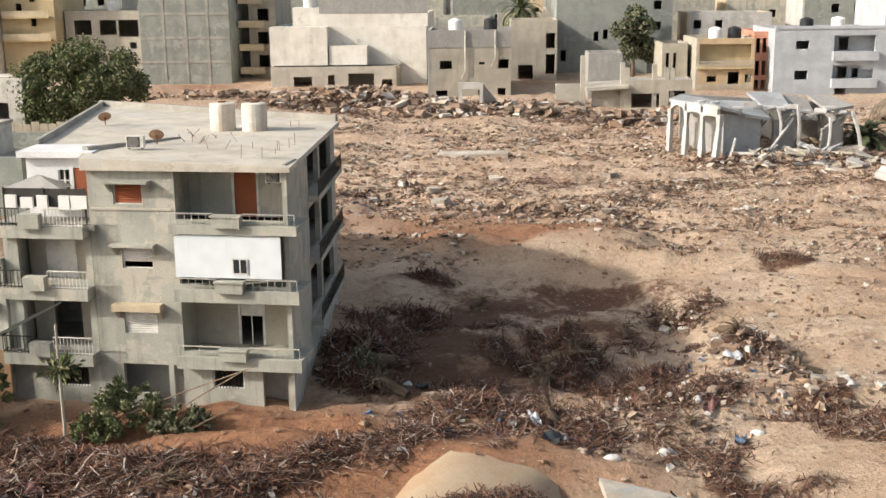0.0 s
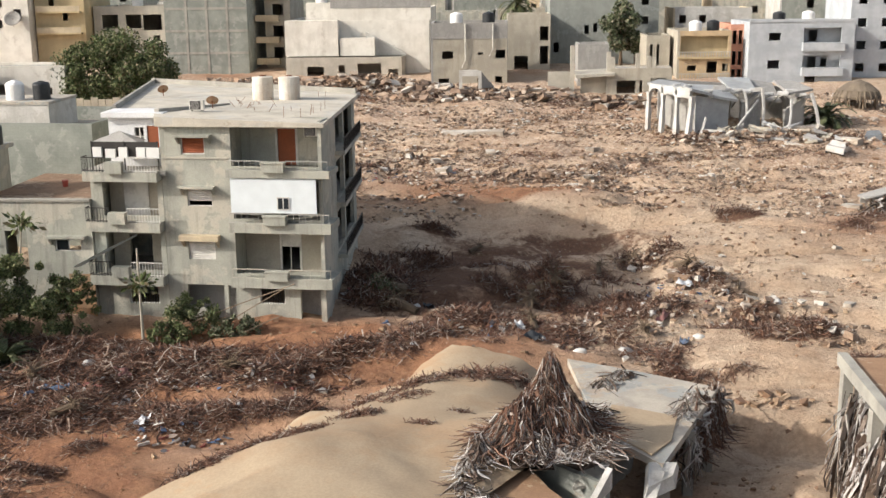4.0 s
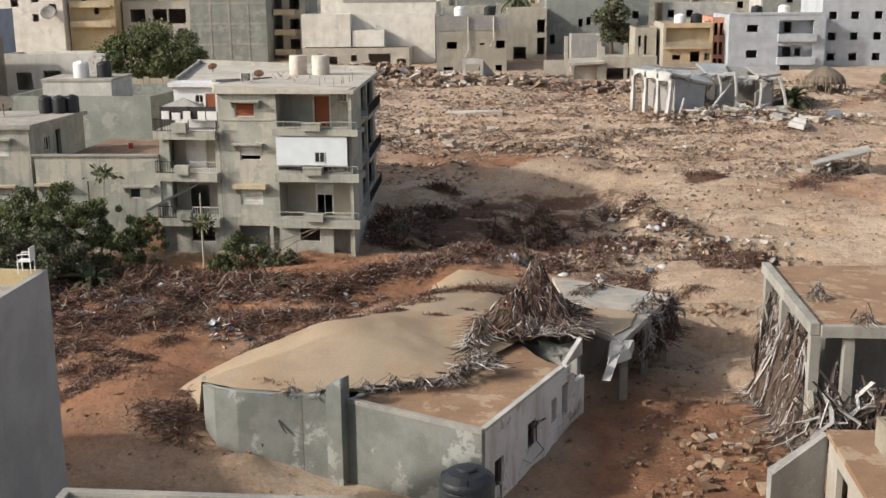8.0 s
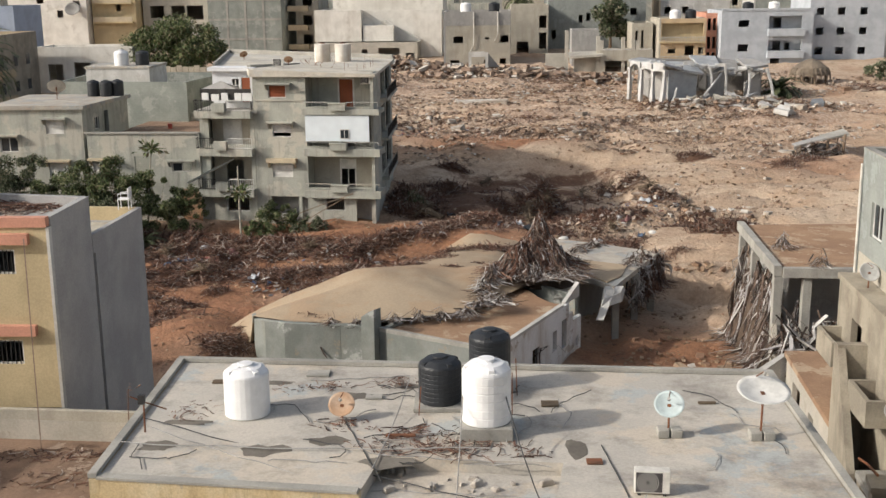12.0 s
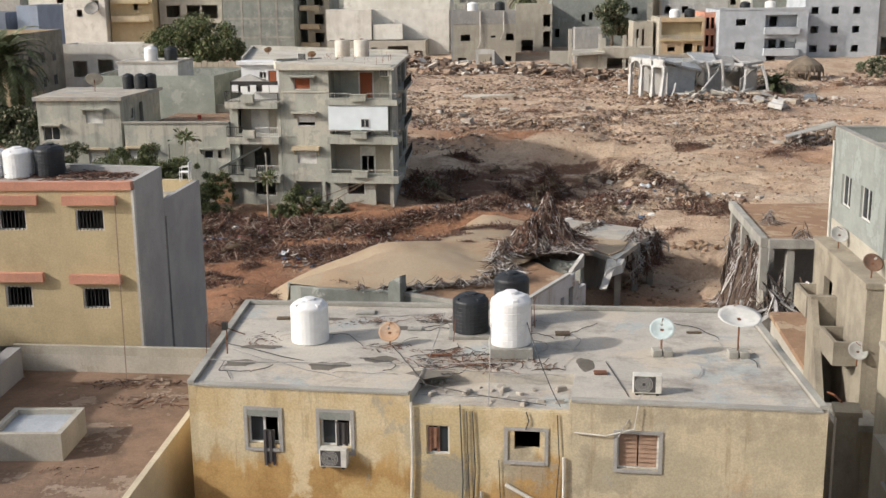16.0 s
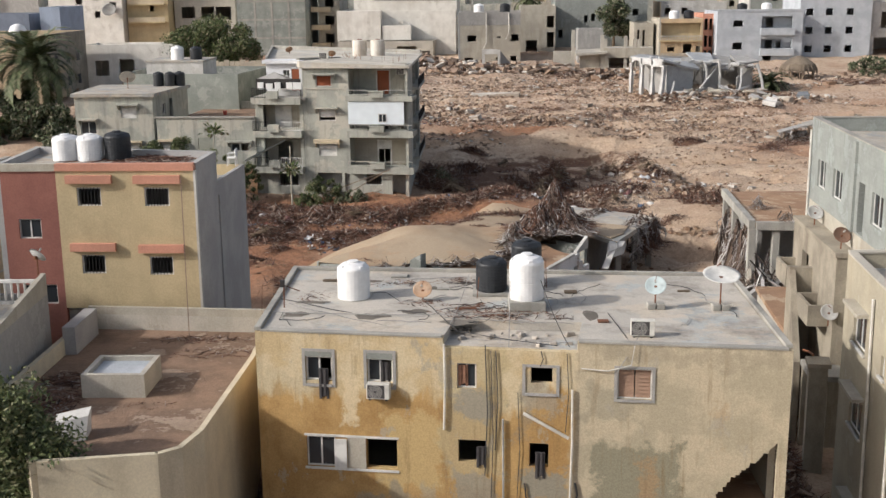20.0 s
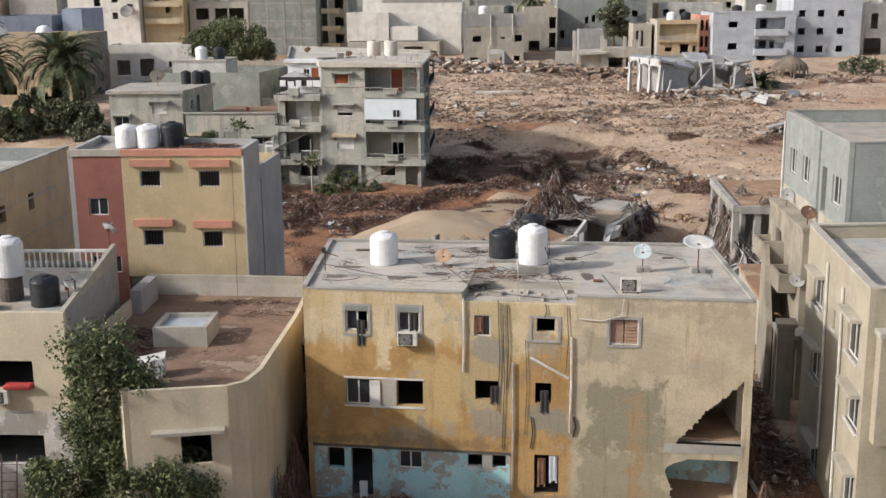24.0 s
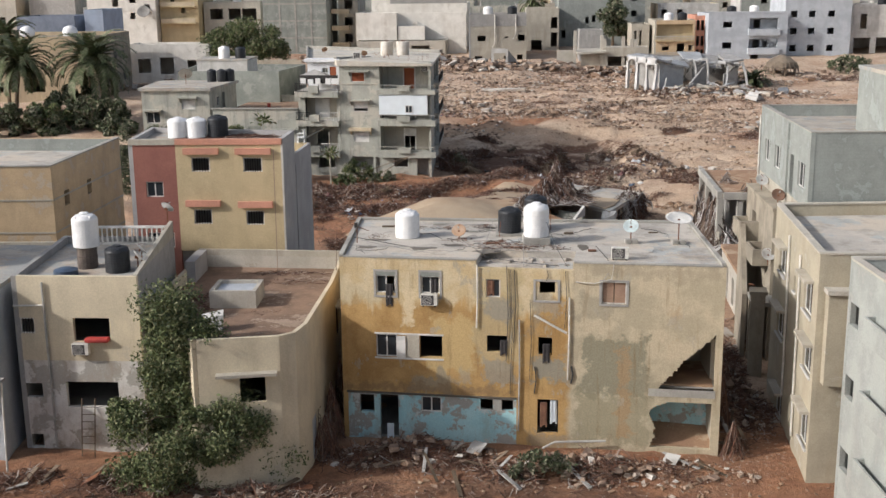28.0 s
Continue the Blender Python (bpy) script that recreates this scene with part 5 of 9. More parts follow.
part("post", Geo().tube([(-26.6, -13.6, 1.0), (-26.5, -14.2, -3.5)], .05, 6), PIPE_WHITE, sl.ob)

# ---- yellow and terracotta house ----
obh = House("yellow_house", "three-storey house painted yellow and terracotta with salmon window hoods", [(-24.0, .6), (-15.0, .5), (-14.9, 4.4), (-24.2, 6.4)], -2.9)
F = obh.fr[0]
for u0, u1, z0, z1 in ((3.65, 4.74, 8.87, 9.71), (6.68, 7.8, 8.85, 9.69), (3.63, 4.71, 5.76, 6.63), (6.72, 7.79, 5.70, 6.55)):
    obh.win(0, u0, u1, z0, z1, "bars", .06, WHITE_FRAME)
    obh.awning(0, u0 - .42, u1 + .55, z1 + .2, SALMON, .22, .36, False)
obh.win(0, .9, 1.92, 7.38, 8.29, "frame")
obh.win(0, .85, 2.4, 4.33, 5.25, "frame")
part("wall", wall_geo(F, .25, 2.75, -2.9, 10.45, .25, obh.holes[0]), TERRACOTTA, obh.ob, "terracotta-painted wall")
part("wall", wall_geo(F, 2.75, F.len, 4.15, 10.45, .25, obh.holes[0]), YELLOW_WALL, obh.ob, "yellow-painted wall")
part("wall", wall_geo(F, 2.75, F.len, -2.9, 4.15, .25, v0=.3), SHADE_GREY, obh.ob)
obh.walls(10.75, {-1: LILAC_GREY}, skip=(0,))
part("band", Geo().fbox(F, 2.75, 8.95, -.07, .25, 10.45, 10.78), SALMON, obh.ob)
part("band", Geo().fbox(F, 0.02, 2.75, -.07, .25, 10.45, 10.78), CREAM_WALL, obh.ob)
part("corner_strip", Geo().fbox(F, 8.93, 9.03, -.05, .2, 4.1, 10.45), WHITE_WALL, obh.ob)
obh.slab(10.2, 10.42, ROOF_SLAB, -.26)
obh.floors((7.2, 4.0, .8))
ro = House("rear_terrace", "grey stepped rear wall of the yellow house", [(-24.2, 6.45), (-14.9, 4.45), (-14.8, 10.5), (-24.2, 11.5)], -2.7)
ro.walls(8.6, {-1: LILAC_GREY}, skip=(0,))
ro.slab(8.3, 8.52, CREAM_WALL, -.26)
f = ro.fr[1]
part("parapet", Geo().prism([f.pt(0, 0, 0)[:2], f.pt(f.len, 0, 0)[:2], f.pt(f.len, .2, 0)[:2], f.pt(0, .2, 0)[:2]], 8.6, [9.3, 9.15, 9.15, 9.3]), LILAC_GREY, ro.ob)
part("parapet", Geo().fbox(ro.fr[2], .2, ro.fr[2].len, 0, .2, 8.6, 9.15), YELLOW_WALL, ro.ob)
place(water_tank("water_tank", TANK_WHITE, .62, 1.25, "squat white plastic tank on the yellow house's roof"), [(-21.9, 4.0, 10.42, 0), (-20.75, 4.0, 10.42, 50)])
copy_thing(black_tank, pose(-19.5, 4.2, 10.42, 0, 0, 0))
ch = thing("garden_chair", (-15.35, 10.1, 9.15), "white plastic garden chair on a wall top", "chair")
part("seat", Geo().cbox(-15.6, -15.12, 9.88, 10.32, 9.55, 9.6, .015), PLASTIC_WHITE, ch)
part("backrest", Geo().cbox(-15.16, -15.1, 9.88, 10.32, 9.62, 10.05, .015), PLASTIC_WHITE, ch)
for x in (-15.57, -15.14):
    for y in (9.91, 10.29):
        part("leg", Geo().tube([(x, y, 9.15), (x, y, 9.56)], .022, 6), PLASTIC_WHITE, ch)
for y in (9.9, 10.3):
    part("armrest", Geo().tube([(-15.56, y, 9.57), (-15.56, y, 9.8), (-15.12, y, 9.84)], .022, 6), PLASTIC_WHITE, ch)

# ---- tan stone house at the side ----
lt = House("stone_house", "tan stone-faced house with pale courses and a walled roof", [(-41, 1.8), (-29.2, 2.0), (-28.85, 14.4), (-41, 15)], -2.9)
lt.win(1, 1.8, 2.6, 6.25, 7.2, "bare")
lt.win(1, 5.7, 6.5, 6.25, 7.2, "bare")
lt.walls(9.0, {-1: STONE_TAN})
lt.slab(7.9, 8.15, ROOF_DAMP, -.26)
for k in range(4):
    part("parapet_lining", Geo().fbox(lt.fr[k], .6, lt.fr[k].len - .3, .26, .3, 8.15, 8.98), BLOCK_GREEN, lt.ob)
for z in (3.0, 4.9, 6.9):
    for k in (0, 1):
        part("course", Geo().fbox(lt.fr[k], .1, lt.fr[k].len, -.04, 0, z, z + .1), CREAM_WALL, lt.ob)
part("coping", Geo().fbox(lt.fr[0], .1, lt.fr[0].len + .03, -.05, .3, 9.0, 9.08), CONCRETE, lt.ob)
part("coping", Geo().fbox(lt.fr[1], .3, lt.fr[1].len, -.05, .3, 9.0, 9.08), CONCRETE, lt.ob)
yw = House("yard_wall", "worn cream yard wall below the stone house", [(-36, -2.2), (-27.3, -2.3), (-27.2, 1.2), (-36, 1.2)], -3.5)
yw.walls(4.6, CREAM_WALL)
yw.slab(3.8, 4.0, ROOF_SLAB, -.26)

# ---- cream house along the lane ----
LANE_CREAM = surf("lane_cream", (.43, .385, .29), (.365, .33, .25), stain=(.36, .30, .21), amount=.7, stain_scale=.8, streak=.15, patch2=((.46, .43, .36), .5, .68, .6))
CR_WINDOWS = ((1.7, 3.6, 4.4, 5.8), (8.5, 10.4, 4.25, 5.85), (1.9, 3.8, 1.05, 2.5), (9.1, 11.0, 1.6, 3.0), (2.7, 4.6, -3.1, -1.75), (9.3, 11.1, -1.9, -.2), (5.9, 6.4, 4.4, 5.2))
cr = House("cream_house", "three-storey cream house with hooded windows along the lane", [(11.5, -15.1), (20.5, -15.6), (20.9, -3.2), (12.5, -3.6)], -3.8)
for u0, u1, z0, z1 in CR_WINDOWS:
    cr.win(3, u0, u1, z0, z1, "frame")
    if u1 - u0 > 1:
        cr.awning(3, u0 - .2, u1 + .25, z1 + .12, CREAM_WALL, .45, .14, False)
    cr.later.append(lambda u0=u0, u1=u1, z0=z0: part("sill", Geo().fbox(cr.fr[3], u0 - .1, u1 + .1, -.1, .05, z0 - .09, z0), WHITE_WALL, cr.ob))
cr.walls(7.6, LANE_CREAM)
cr.slab(6.75, 6.98, ROOF_DAMP, -.26)
cr.floors((3.0, -.4))
for k in range(4):
    part("coping", Geo().fbox(cr.fr[k], .3, cr.fr[k].len, -.06, .3, 7.6, 7.68), CREAM_PALE, cr.ob)
for u, z0, z1, m in ((4.6, -1.5, 6.9, PIPE_WHITE), (7.6, -2.5, 6.6, PIPE_WHITE)):
    part("pipe", Geo().tube([cr.fr[3].pt(u, -.09, z1), cr.fr[3].pt(u + .2, -.09, (z0 + z1) / 2), cr.fr[3].pt(u + .35, -.09, z0)], .06, 7), m, cr.ob)
part("bay", Geo().fbox(cr.fr[0], .35, 1.9, -.6, 0, 1.6, 5.9), LANE_CREAM, cr.ob)
part("bay_cap", Geo().fbox(cr.fr[0], .25, 2.0, -.75, 0, 5.9, 6.1), CREAM_PALE, cr.ob)

# ---- grey block house beyond it ----
gr = House("block_house", "unplastered grey block house with a walled flat roof", [(14.25, -3.1), (24, -2.9), (24.5, 10.2), (14.9, 10.5)], -3.2)
for u0, u1 in ((1.6, 3.1), (4.6, 6.2), (11.0, 12.6)):
    gr.win(3, u0, u1, 8.1, 9.5, "frame")
gr.hole(3, 9.0, 9.9, 7.3, 9.6)
part("wall", wall_geo(gr.fr[3], .25, gr.fr[3].len, 7.2, 11.4, .25, gr.holes[3]), BLOCK_GREEN, gr.ob)
part("wall", wall_geo(gr.fr[3], .25, gr.fr[3].len, -3.2, 7.2, .25), CREAM_WALL, gr.ob, "cream lower wall")
gr.walls(11.4, {-1: BLOCK_GREEN}, skip=(3,))
gr.slab(10.5, 10.72, ROOF_SLAB, -.26)
gr.floors((7.2, 4, .8))
part("pilaster", Geo().fbox(gr.fr[3], 8.0, 8.5, -.12, 0, 7.2, 11.3), BLOCK_GREEN, gr.ob)
part("pipe", Geo().tube([gr.fr[3].pt(.2, -.1, 10.8), gr.fr[3].pt(.2, -.1, 2)], .05, 6), PIPE_WHITE, gr.ob)
for k in range(4):
    part("coping", Geo().fbox(gr.fr[k], .28, gr.fr[k].len, -.04, .28, 11.4, 11.46), CONCRETE, gr.ob)
up = House("stair_tower", "taller grey block stair tower on the roof", [(18.6, -2.5), (23.7, -2.4), (23.8, 3.5), (18.7, 3.4)], 10.72)
up.walls(14.5, BLOCK_GREEN)
up.slab(14.3, 14.52, ROOF_SLAB, .06)
# the annex's dark cream includes the shade of the lane
an = House("lane_annex", "cream plastered annex with planter balconies", [(13.6, 1.2), (14.4, 1.1), (14.85, 9.5), (14.0, 9.6)], -3.2)
an.win(3, 2.0, 3.4, 3.6, 5.1, "bare")
an.walls(6.4, SHADED_DIRTY_CREAM)
an.slab(6.2, 6.42, SHADED_DIRTY_CREAM, .08)
for u0, z in ((.6, 3.6), (5.4, 3.0)):
    fa = an.fr[3]
    b = part("balcony", Geo().fbox(fa, u0, u0 + 2.3, -.95, 0, z - .25, z), SHADED_DIRTY_CREAM, an.ob)
    part("planter", Geo().fbox(fa, u0, u0 + 2.3, -.95, -.8, z, z + .75).fbox(fa, u0, u0 + .15, -.8, 0, z, z + .75).fbox(fa, u0 + 2.15, u0 + 2.3, -.8, 0, z, z + .75), SHADED_DIRTY_CREAM, b)
place(dish(.42, "dark rusty satellite dish on a ledge", surf("dish_rust", (.22, .13, .09), (.14, .10, .08)), .3), [(14.0, 2.0, 6.42, 190)])
place(dish(.42, "grey satellite dish bolted to the wall", plain("dish_grey2", (.5, .5, .48), .5), .3), [(14.3, 7.2, 6.42, 190), (13.4, 1.2, 3.0, 190)])

# ---- low broken walls in the lane between the houses, shade put into their colour ----
lw = thing("lane_wall", (12.2, 0, -3.3), "dark broken lane walls and stair parapets", "wall")
part("pier", Geo().prism([(11.9, -1.4), (12.7, -1.5), (12.9, -.6), (12.1, -.5)], -3.4, 1.9), SHADED_DIRTY_CREAM, lw)
part("pier_cap", Geo().prism([(11.8, -1.5), (12.8, -1.6), (13.0, -.5), (12.0, -.4)], 1.9, 2.1), SHADED_DIRTY_CREAM, lw)
part("parapet", Geo().prism([(12.2, 2.0), (12.5, 2.0), (13.0, 5.4), (12.7, 5.4)], -3.4, [1.0, 1.0, 4.6, 4.6]), SHADED_DIRTY_CREAM, lw, "sloping stair parapet")
part("parapet", Geo().prism([(12.7, 5.4), (13.9, 5.3), (13.9, 5.7), (12.7, 5.8)], -3.4, 4.7), SHADED_DIRTY_CREAM, lw)
part("landing", Geo().prism([(12.3, -.4), (14.0, -.6), (14.0, 2.0), (12.5, 2.0)], .9, 1.15), CONCRETE, lw)
part("pier", Geo().prism([(12.5, 1.5), (13.1, 1.4), (13.2, 2.0), (12.6, 2.1)], -3.4, .9), SHADED_DIRTY_CREAM, lw)
part("rail", Geo().tube([(12.1, -1.2, 2.4), (12.4, .6, 2.0), (12.6, 2.0, 1.6)], .05, 5), RUST, lw)

# ---- grey house at the lane's near end ----
PALE_RENDER = surf("pale_grey_render", (.37, .388, .36), (.305, .322, .30), stain=(.30, .30, .27), amount=.7, stain_scale=.9, streak=.15, patch2=((.36, .36, .33), .5, .66, .6))
g2 = House("balcony_house", "grey-green rendered house with stacked balconies", [(12.45, -26), (21, -26.4), (21, -17.4), (12.2, -17.1)], -3.8)
for z in (-1.5, 1.85, 5.1):
    g2.win(3, .35, 1.35, z, z + .98, "bare")
g2.walls(7.9, PALE_RENDER)
g2.slab(7.2, 7.4, ROOF_SLAB, -.26)
for k in range(4):
    part("coping", Geo().fbox(g2.fr[k], .3, g2.fr[k].len, -.08, .3, 7.9, 8.0), CREAM_PALE, g2.ob)
for z in (-.75, 2.25, 5.4):
    b = part("balcony", Geo().fbox(g2.fr[3], 3.1, 8.6, -.45, 0, z - .2, z), PALE_RENDER, g2.ob)
    part("front_wall", Geo().fbox(g2.fr[3], 3.1, 8.6, -.45, -.35, z, z + .85), PALE_RENDER, b)
    part("side_wall", Geo().fbox(g2.fr[3], 3.1, 3.22, -.35, 0, z, z + .85), PALE_RENDER, b)

# ---- buried house under the silt ----
BH_WHITE = surf("muddied_white", (.80, .80, .79), (.72, .72, .70), stain=(.36, .27, .19), amount=.9, stain_scale=.9, streak=.25, patch2=((.42, .36, .29), .7, .64, .8))
bh = House("buried_house", "flat-roofed house buried to its eaves in silt", [(-5.9, 19.4), (0, 15.75), (5.1, 26.0), (.5, 31)], -4.2, thick=.25)
for u0, u1, z0, z1 in ((1.2, 2.1, -1.9, -.7), (4.6, 5.5, -1.5, -.3), (7.3, 7.9, -1.2, -.1), (8.6, 9.3, -1.4, .2)):
    bh.win(1, u0, u1, z0, z1, "bars" if u0 < 7 else "bare", .08, WHITE_WALL)
bh.holes[1] += [(9.6, 10.2, .3, 1.2), (10.2, 12, -.2, 1.2)]
bh.walls(.95, {-1: COURT_WALL, 1: BH_WHITE})
ri = bh.inset(.02)
part("roof", Geo().prism([ri[0], ri[1], (4.2, 24.35), (3.3, 25.0), (2.7, 26.1), (2.2, 27.6), ri[3]], .55, .8), SILT_BROWN, bh.ob, "roof slab under damp silt, broken away at one corner")
part("broken_panel", Geo().hexa([(4.05, 24.1, .95), (4.95, 25.75, .95), (4.75, 25.9, .95), (3.85, 24.2, .95), (4.05, 24.1, 1.05), (4.95, 25.75, 1.75), (4.75, 25.9, 1.75), (3.85, 24.2, 1.05)]), WHITE_WALL, bh.ob, "broken white parapet panel")
part("fallen_panel", Geo().hexa([(3.6, 26.6, .5), (5.0, 26.9, .6), (5.3, 29.8, 1.0), (4.7, 29.9, 1.0), (3.6, 26.6, .62), (5.0, 26.9, .72), (5.3, 29.8, 1.12), (4.7, 29.9, 1.12)]), CONCRETE, bh.ob, "tilted concrete panel beside the hole in the roof")
part("parapet", Geo().fbox(bh.fr[0], .2, bh.fr[0].len, -.02, .22, .95, 1.15), CONCRETE, bh.ob)
part("parapet", Geo().fbox(bh.fr[1], .2, 8.8, -.02, .22, .95, 1.1), WHITE_WALL, bh.ob)
b2 = thing("court_wall", (-9, 19.8, -4), "grey plastered court wall, bowed outwards, holding back a drift of silt", "wall")
bow = [(-13.0, 23.6), (-12.5, 21.7), (-11.8, 20.75), (-10.7, 20.2), (-9.2, 19.92), (-7.75, 19.68)]
tops_ = [.6, .9, 1.08, 1.14, 1.12, 1.16]
part("wall", Geo().prism(bow + [(x + .12, y + .32) for x, y in bow[::-1]], -4, tops_ + tops_[::-1]), COURT_WALL, b2, "bowed damp-stained wall")
part("wall", Geo().prism([(-7.73, 19.66), (-6.5, 19.3), (-6.4, 19.65), (-7.6, 20.0)], -4, [1.18, 1.2, 1.2, 1.18]), COURT_WALL, b2)
part("pillar", Geo().prism([(-6.62, 19.15), (-5.95, 18.85), (-5.65, 19.5), (-6.3, 19.9)], -4, [1.75, 2.2, 2.15, 1.8]), COURT_WALL, b2, "broken corner pillar")
# silt heaped over the roofs
rim = np.array([(-12.6, 21.9), (-10.6, 20.5), (-7.6, 20.0), (-5.8, 20.3), (-3.6, 21.2), (-1.1, 22.3), (.3, 24.8), (2.2, 28.0), (4.2, 33), (4.6, 37), (3.2, 43), (-1, 44.5), (-6, 40), (-9.6, 35.5), (-12.6, 30), (-14.6, 25)])
rimz = [1.0, 1.16, 1.16, 1.25, 1.15, 1.1, 1.1, 1.0, .92, .9, -9, -9, -9, -9, -9, -9]
m_, cen, seg = 96, np.array((-3.8, 28.5)), 18
tt = np.linspace(0, len(rim), m_, endpoint=False)
px_ = np.interp(tt, range(len(rim) + 1), [*rim[:, 0], rim[0, 0]])
py_ = np.interp(tt, range(len(rim) + 1), [*rim[:, 1], rim[0, 1]])
ground_at = H(px_, py_) - .12
pz_ = np.interp(tt, range(len(rim) + 1), [*rimz, rimz[0]])
pz_ = np.where(pz_ < ground_at, ground_at, pz_)
vv = []
for k in range(seg + 1):
    s = k / seg
    x, y = cen[0] + (px_ - cen[0]) * s, cen[1] + (py_ - cen[1]) * s
    crown = 1.55 - .1 * np.clip(y - 28, 0, 12) + .6 * np.exp(-(((x + 6.5) / 3.6) ** 2 + ((y - 26.5) / 4.0) ** 2)) - .35 * np.exp(-(((x + 1.2) / 2.0) ** 2 + ((y - 26) / 3.0) ** 2))
    z = crown + (pz_ - crown) * s ** 3.4 + (.35 * fbm(x * .16, y * .2, 61) + .35 * fbm(x * .4, y * .4, 64) + .1 * fbm(x * .9, y * .9, 62)) * (1 - s ** 6)
    vv.append(np.stack([x, y, z], -1))
vv = np.concatenate(vv)
i0 = np.arange(seg * m_)
nxt = (i0 // m_) * m_ + (i0 + 1) % m_


def drift_h(x, y):
    """Height of the drift's surface, or of the ground beside it."""
    x, y = np.asarray(x, float), np.asarray(y, float)
    d = (x[:, None] - vv[None, :, 0]) ** 2 + (y[:, None] - vv[None, :, 1]) ** 2
    k = np.argmin(d, 1)
    return np.maximum(H(x, y), np.where(d[np.arange(len(x)), k] < .8, vv[k, 2], -9))


soup("silt_drift", vv, np.stack([i0, nxt, nxt + m_, i0 + m_], -1), SILT, "smooth drift of dry tan silt heaped over the roof", "silt drift", "structure", True)

sl2 = thing("tilted_roof_slab", (7.5, 33, -2.5), "pale grey roof slab propped over a hollow", "roof slab")
part("slab", Geo().prism([(5.2, 31.4), (7.2, 28.2), (11.1, 36.6), (7.6, 38.8), (4.6, 40.6)], [.55, .5, .55, .6, .6], [.85, .8, .85, .9, .9]), ROOF_SLAB, sl2)
part("board", Geo().hexa([(6.0, 26.6, -.75), (6.42, 26.5, -.75), (7.2, 27.85, .62), (6.75, 27.95, .62), (6.0, 26.5, -.65), (6.42, 26.4, -.65), (7.2, 27.75, .74), (6.75, 27.85, .74)]), WHITE_WALL, sl2, "fallen white door leaning on the slab's edge")
part("edge_chunk", Geo().hexa([(6.3, 27.0, -.2), (7.6, 27.6, .1), (7.9, 28.6, .5), (6.6, 28.6, .5), (6.5, 27.2, .35), (7.5, 27.7, .6), (7.8, 28.5, .78), (6.7, 28.5, .78)]), WHITE_WALL, sl2, "cracked lip of the roof slab")
part("silt_patch", Geo().prism([(5.3, 31.6), (6.9, 29.0), (7.9, 30.4), (8.6, 33.0), (7.2, 33.8), (6.0, 34.4)], .83, .9), SILT, sl2, "thin sheet of silt on the slab")
for x, y in ((7.4, 28.9), (10.6, 36.0), (9.0, 32.3), (5.4, 32)):
    part("column", Geo().box(x - .2, x + .2, y - .2, y + .2, -3.2, .55), CONCRETE, sl2)
part("back_wall", Geo().prism([(5.3, 32), (5.5, 32), (8.0, 38.2), (7.7, 38.4)], -3.2, .55), SHADE_GREY, sl2)

# ---- frame house with driftwood against it ----
pe = thing("frame_house", (18, 28, -2.7), "concrete frame house half wrecked, silt on its roof", "house")
part("roof", Geo().prism([(15.05, 22.4), (24, 21.8), (25, 33.6), (15.7, 33.5)], 3.0, 3.3), SILT_BROWN, pe, "silted roof slab")
part("edge_beam", Geo().prism([(14.75, 22.3), (15.15, 22.3), (15.8, 33.6), (15.4, 33.7)], 2.95, 3.5), CONCRETE, pe, "pale concrete edge beam")
part("edge_beam", Geo().prism([(15.2, 22.1), (24, 21.6), (24, 22.0), (15.2, 22.5)], 2.9, 3.42), CONCRETE, pe)
for x, y in ((15.0, 22.5), (16.5, 22.4), (20.5, 22.2), (15.3, 28.5), (15.7, 33.2), (24, 22), (24.5, 34)):
    part("column", Geo().box(x - .22, x + .22, y - .22, y + .22, -3.2, 2.92), CONCRETE, pe)
part("back_wall", Geo().prism([(16.4, 33.4), (16.2, 33.6), (16.0, 25), (16.3, 25)], -3.2, 2.9), SHADE_GREY, pe)
part("back_wall", Geo().box(16.4, 24.6, 28.3, 28.6, -3.2, 2.9), SHADE_GREY, pe)
for k in range(6):
    y, z = 20.0 + .38 * k, -2.3 + .3 * k
    part("stair_tread", Geo().prism([(14.7 + .05 * k, y), (16.7 + .04 * k, y - .25), (16.75 + .04 * k, y + .3), (14.75 + .05 * k, y + .5)], -3.2, [z, z + .05, z + .1, z + .02]), CREAM_WALL, pe, "broken stair tread under silt")
part("stair_wall", Geo().prism([(14.45, 19.9), (14.7, 19.9), (15.0, 22.2), (14.75, 22.2)], -3.2, [-1.9, -1.9, .4, .4]), CREAM_WALL, pe, "sloping cream stair wall")
lo = House("low_roof_house", "single-storey wreck with a silted roof and broken walls", [(13.5, 7.2), (19.5, 7.0), (19.8, 16.8), (14.2, 17.1)], -3.2)
lo.holes[3] += [(1.5, 3.2, -2.6, -.4), (5, 6, -2.5, -.6)]
lo.walls(.3, CREAM_PALE)
lo.slab(.3, .55, SILT_BROWN, .12, "roof", "silted roof slab")
part("broken_wall", Geo().prism([(11.8, 16.6), (14.2, 17.3), (14.1, 17.6), (11.7, 16.9)], -3.2, [-1.2, .3, .3, -1.0]), SHADE_GREY, lo.ob)

# ---- tall grey house with balconies ----
PENT_WHITE = surf("penthouse_white", (.74, .75, .76), (.66, .67, .68), stain=(.45, .44, .42), amount=.5)
mb = House("balcony_block", "four-storey grey plastered house with balconies, standing alone after the flood",
           [(-17.53, 50.93), (-8.3, 49.8), (-8.0, 65.8), (-23.9, 74.4), (-21.2, 55.9), (-17.6, 56.0)], -.8)
F = mb.fr[0]
U = 9.3
for z0, z1 in ((2.75, 5.25), (5.95, 8.4), (8.95, 11.15)):
    mb.hole(0, U - 5.2, U - .22, z0, z1)
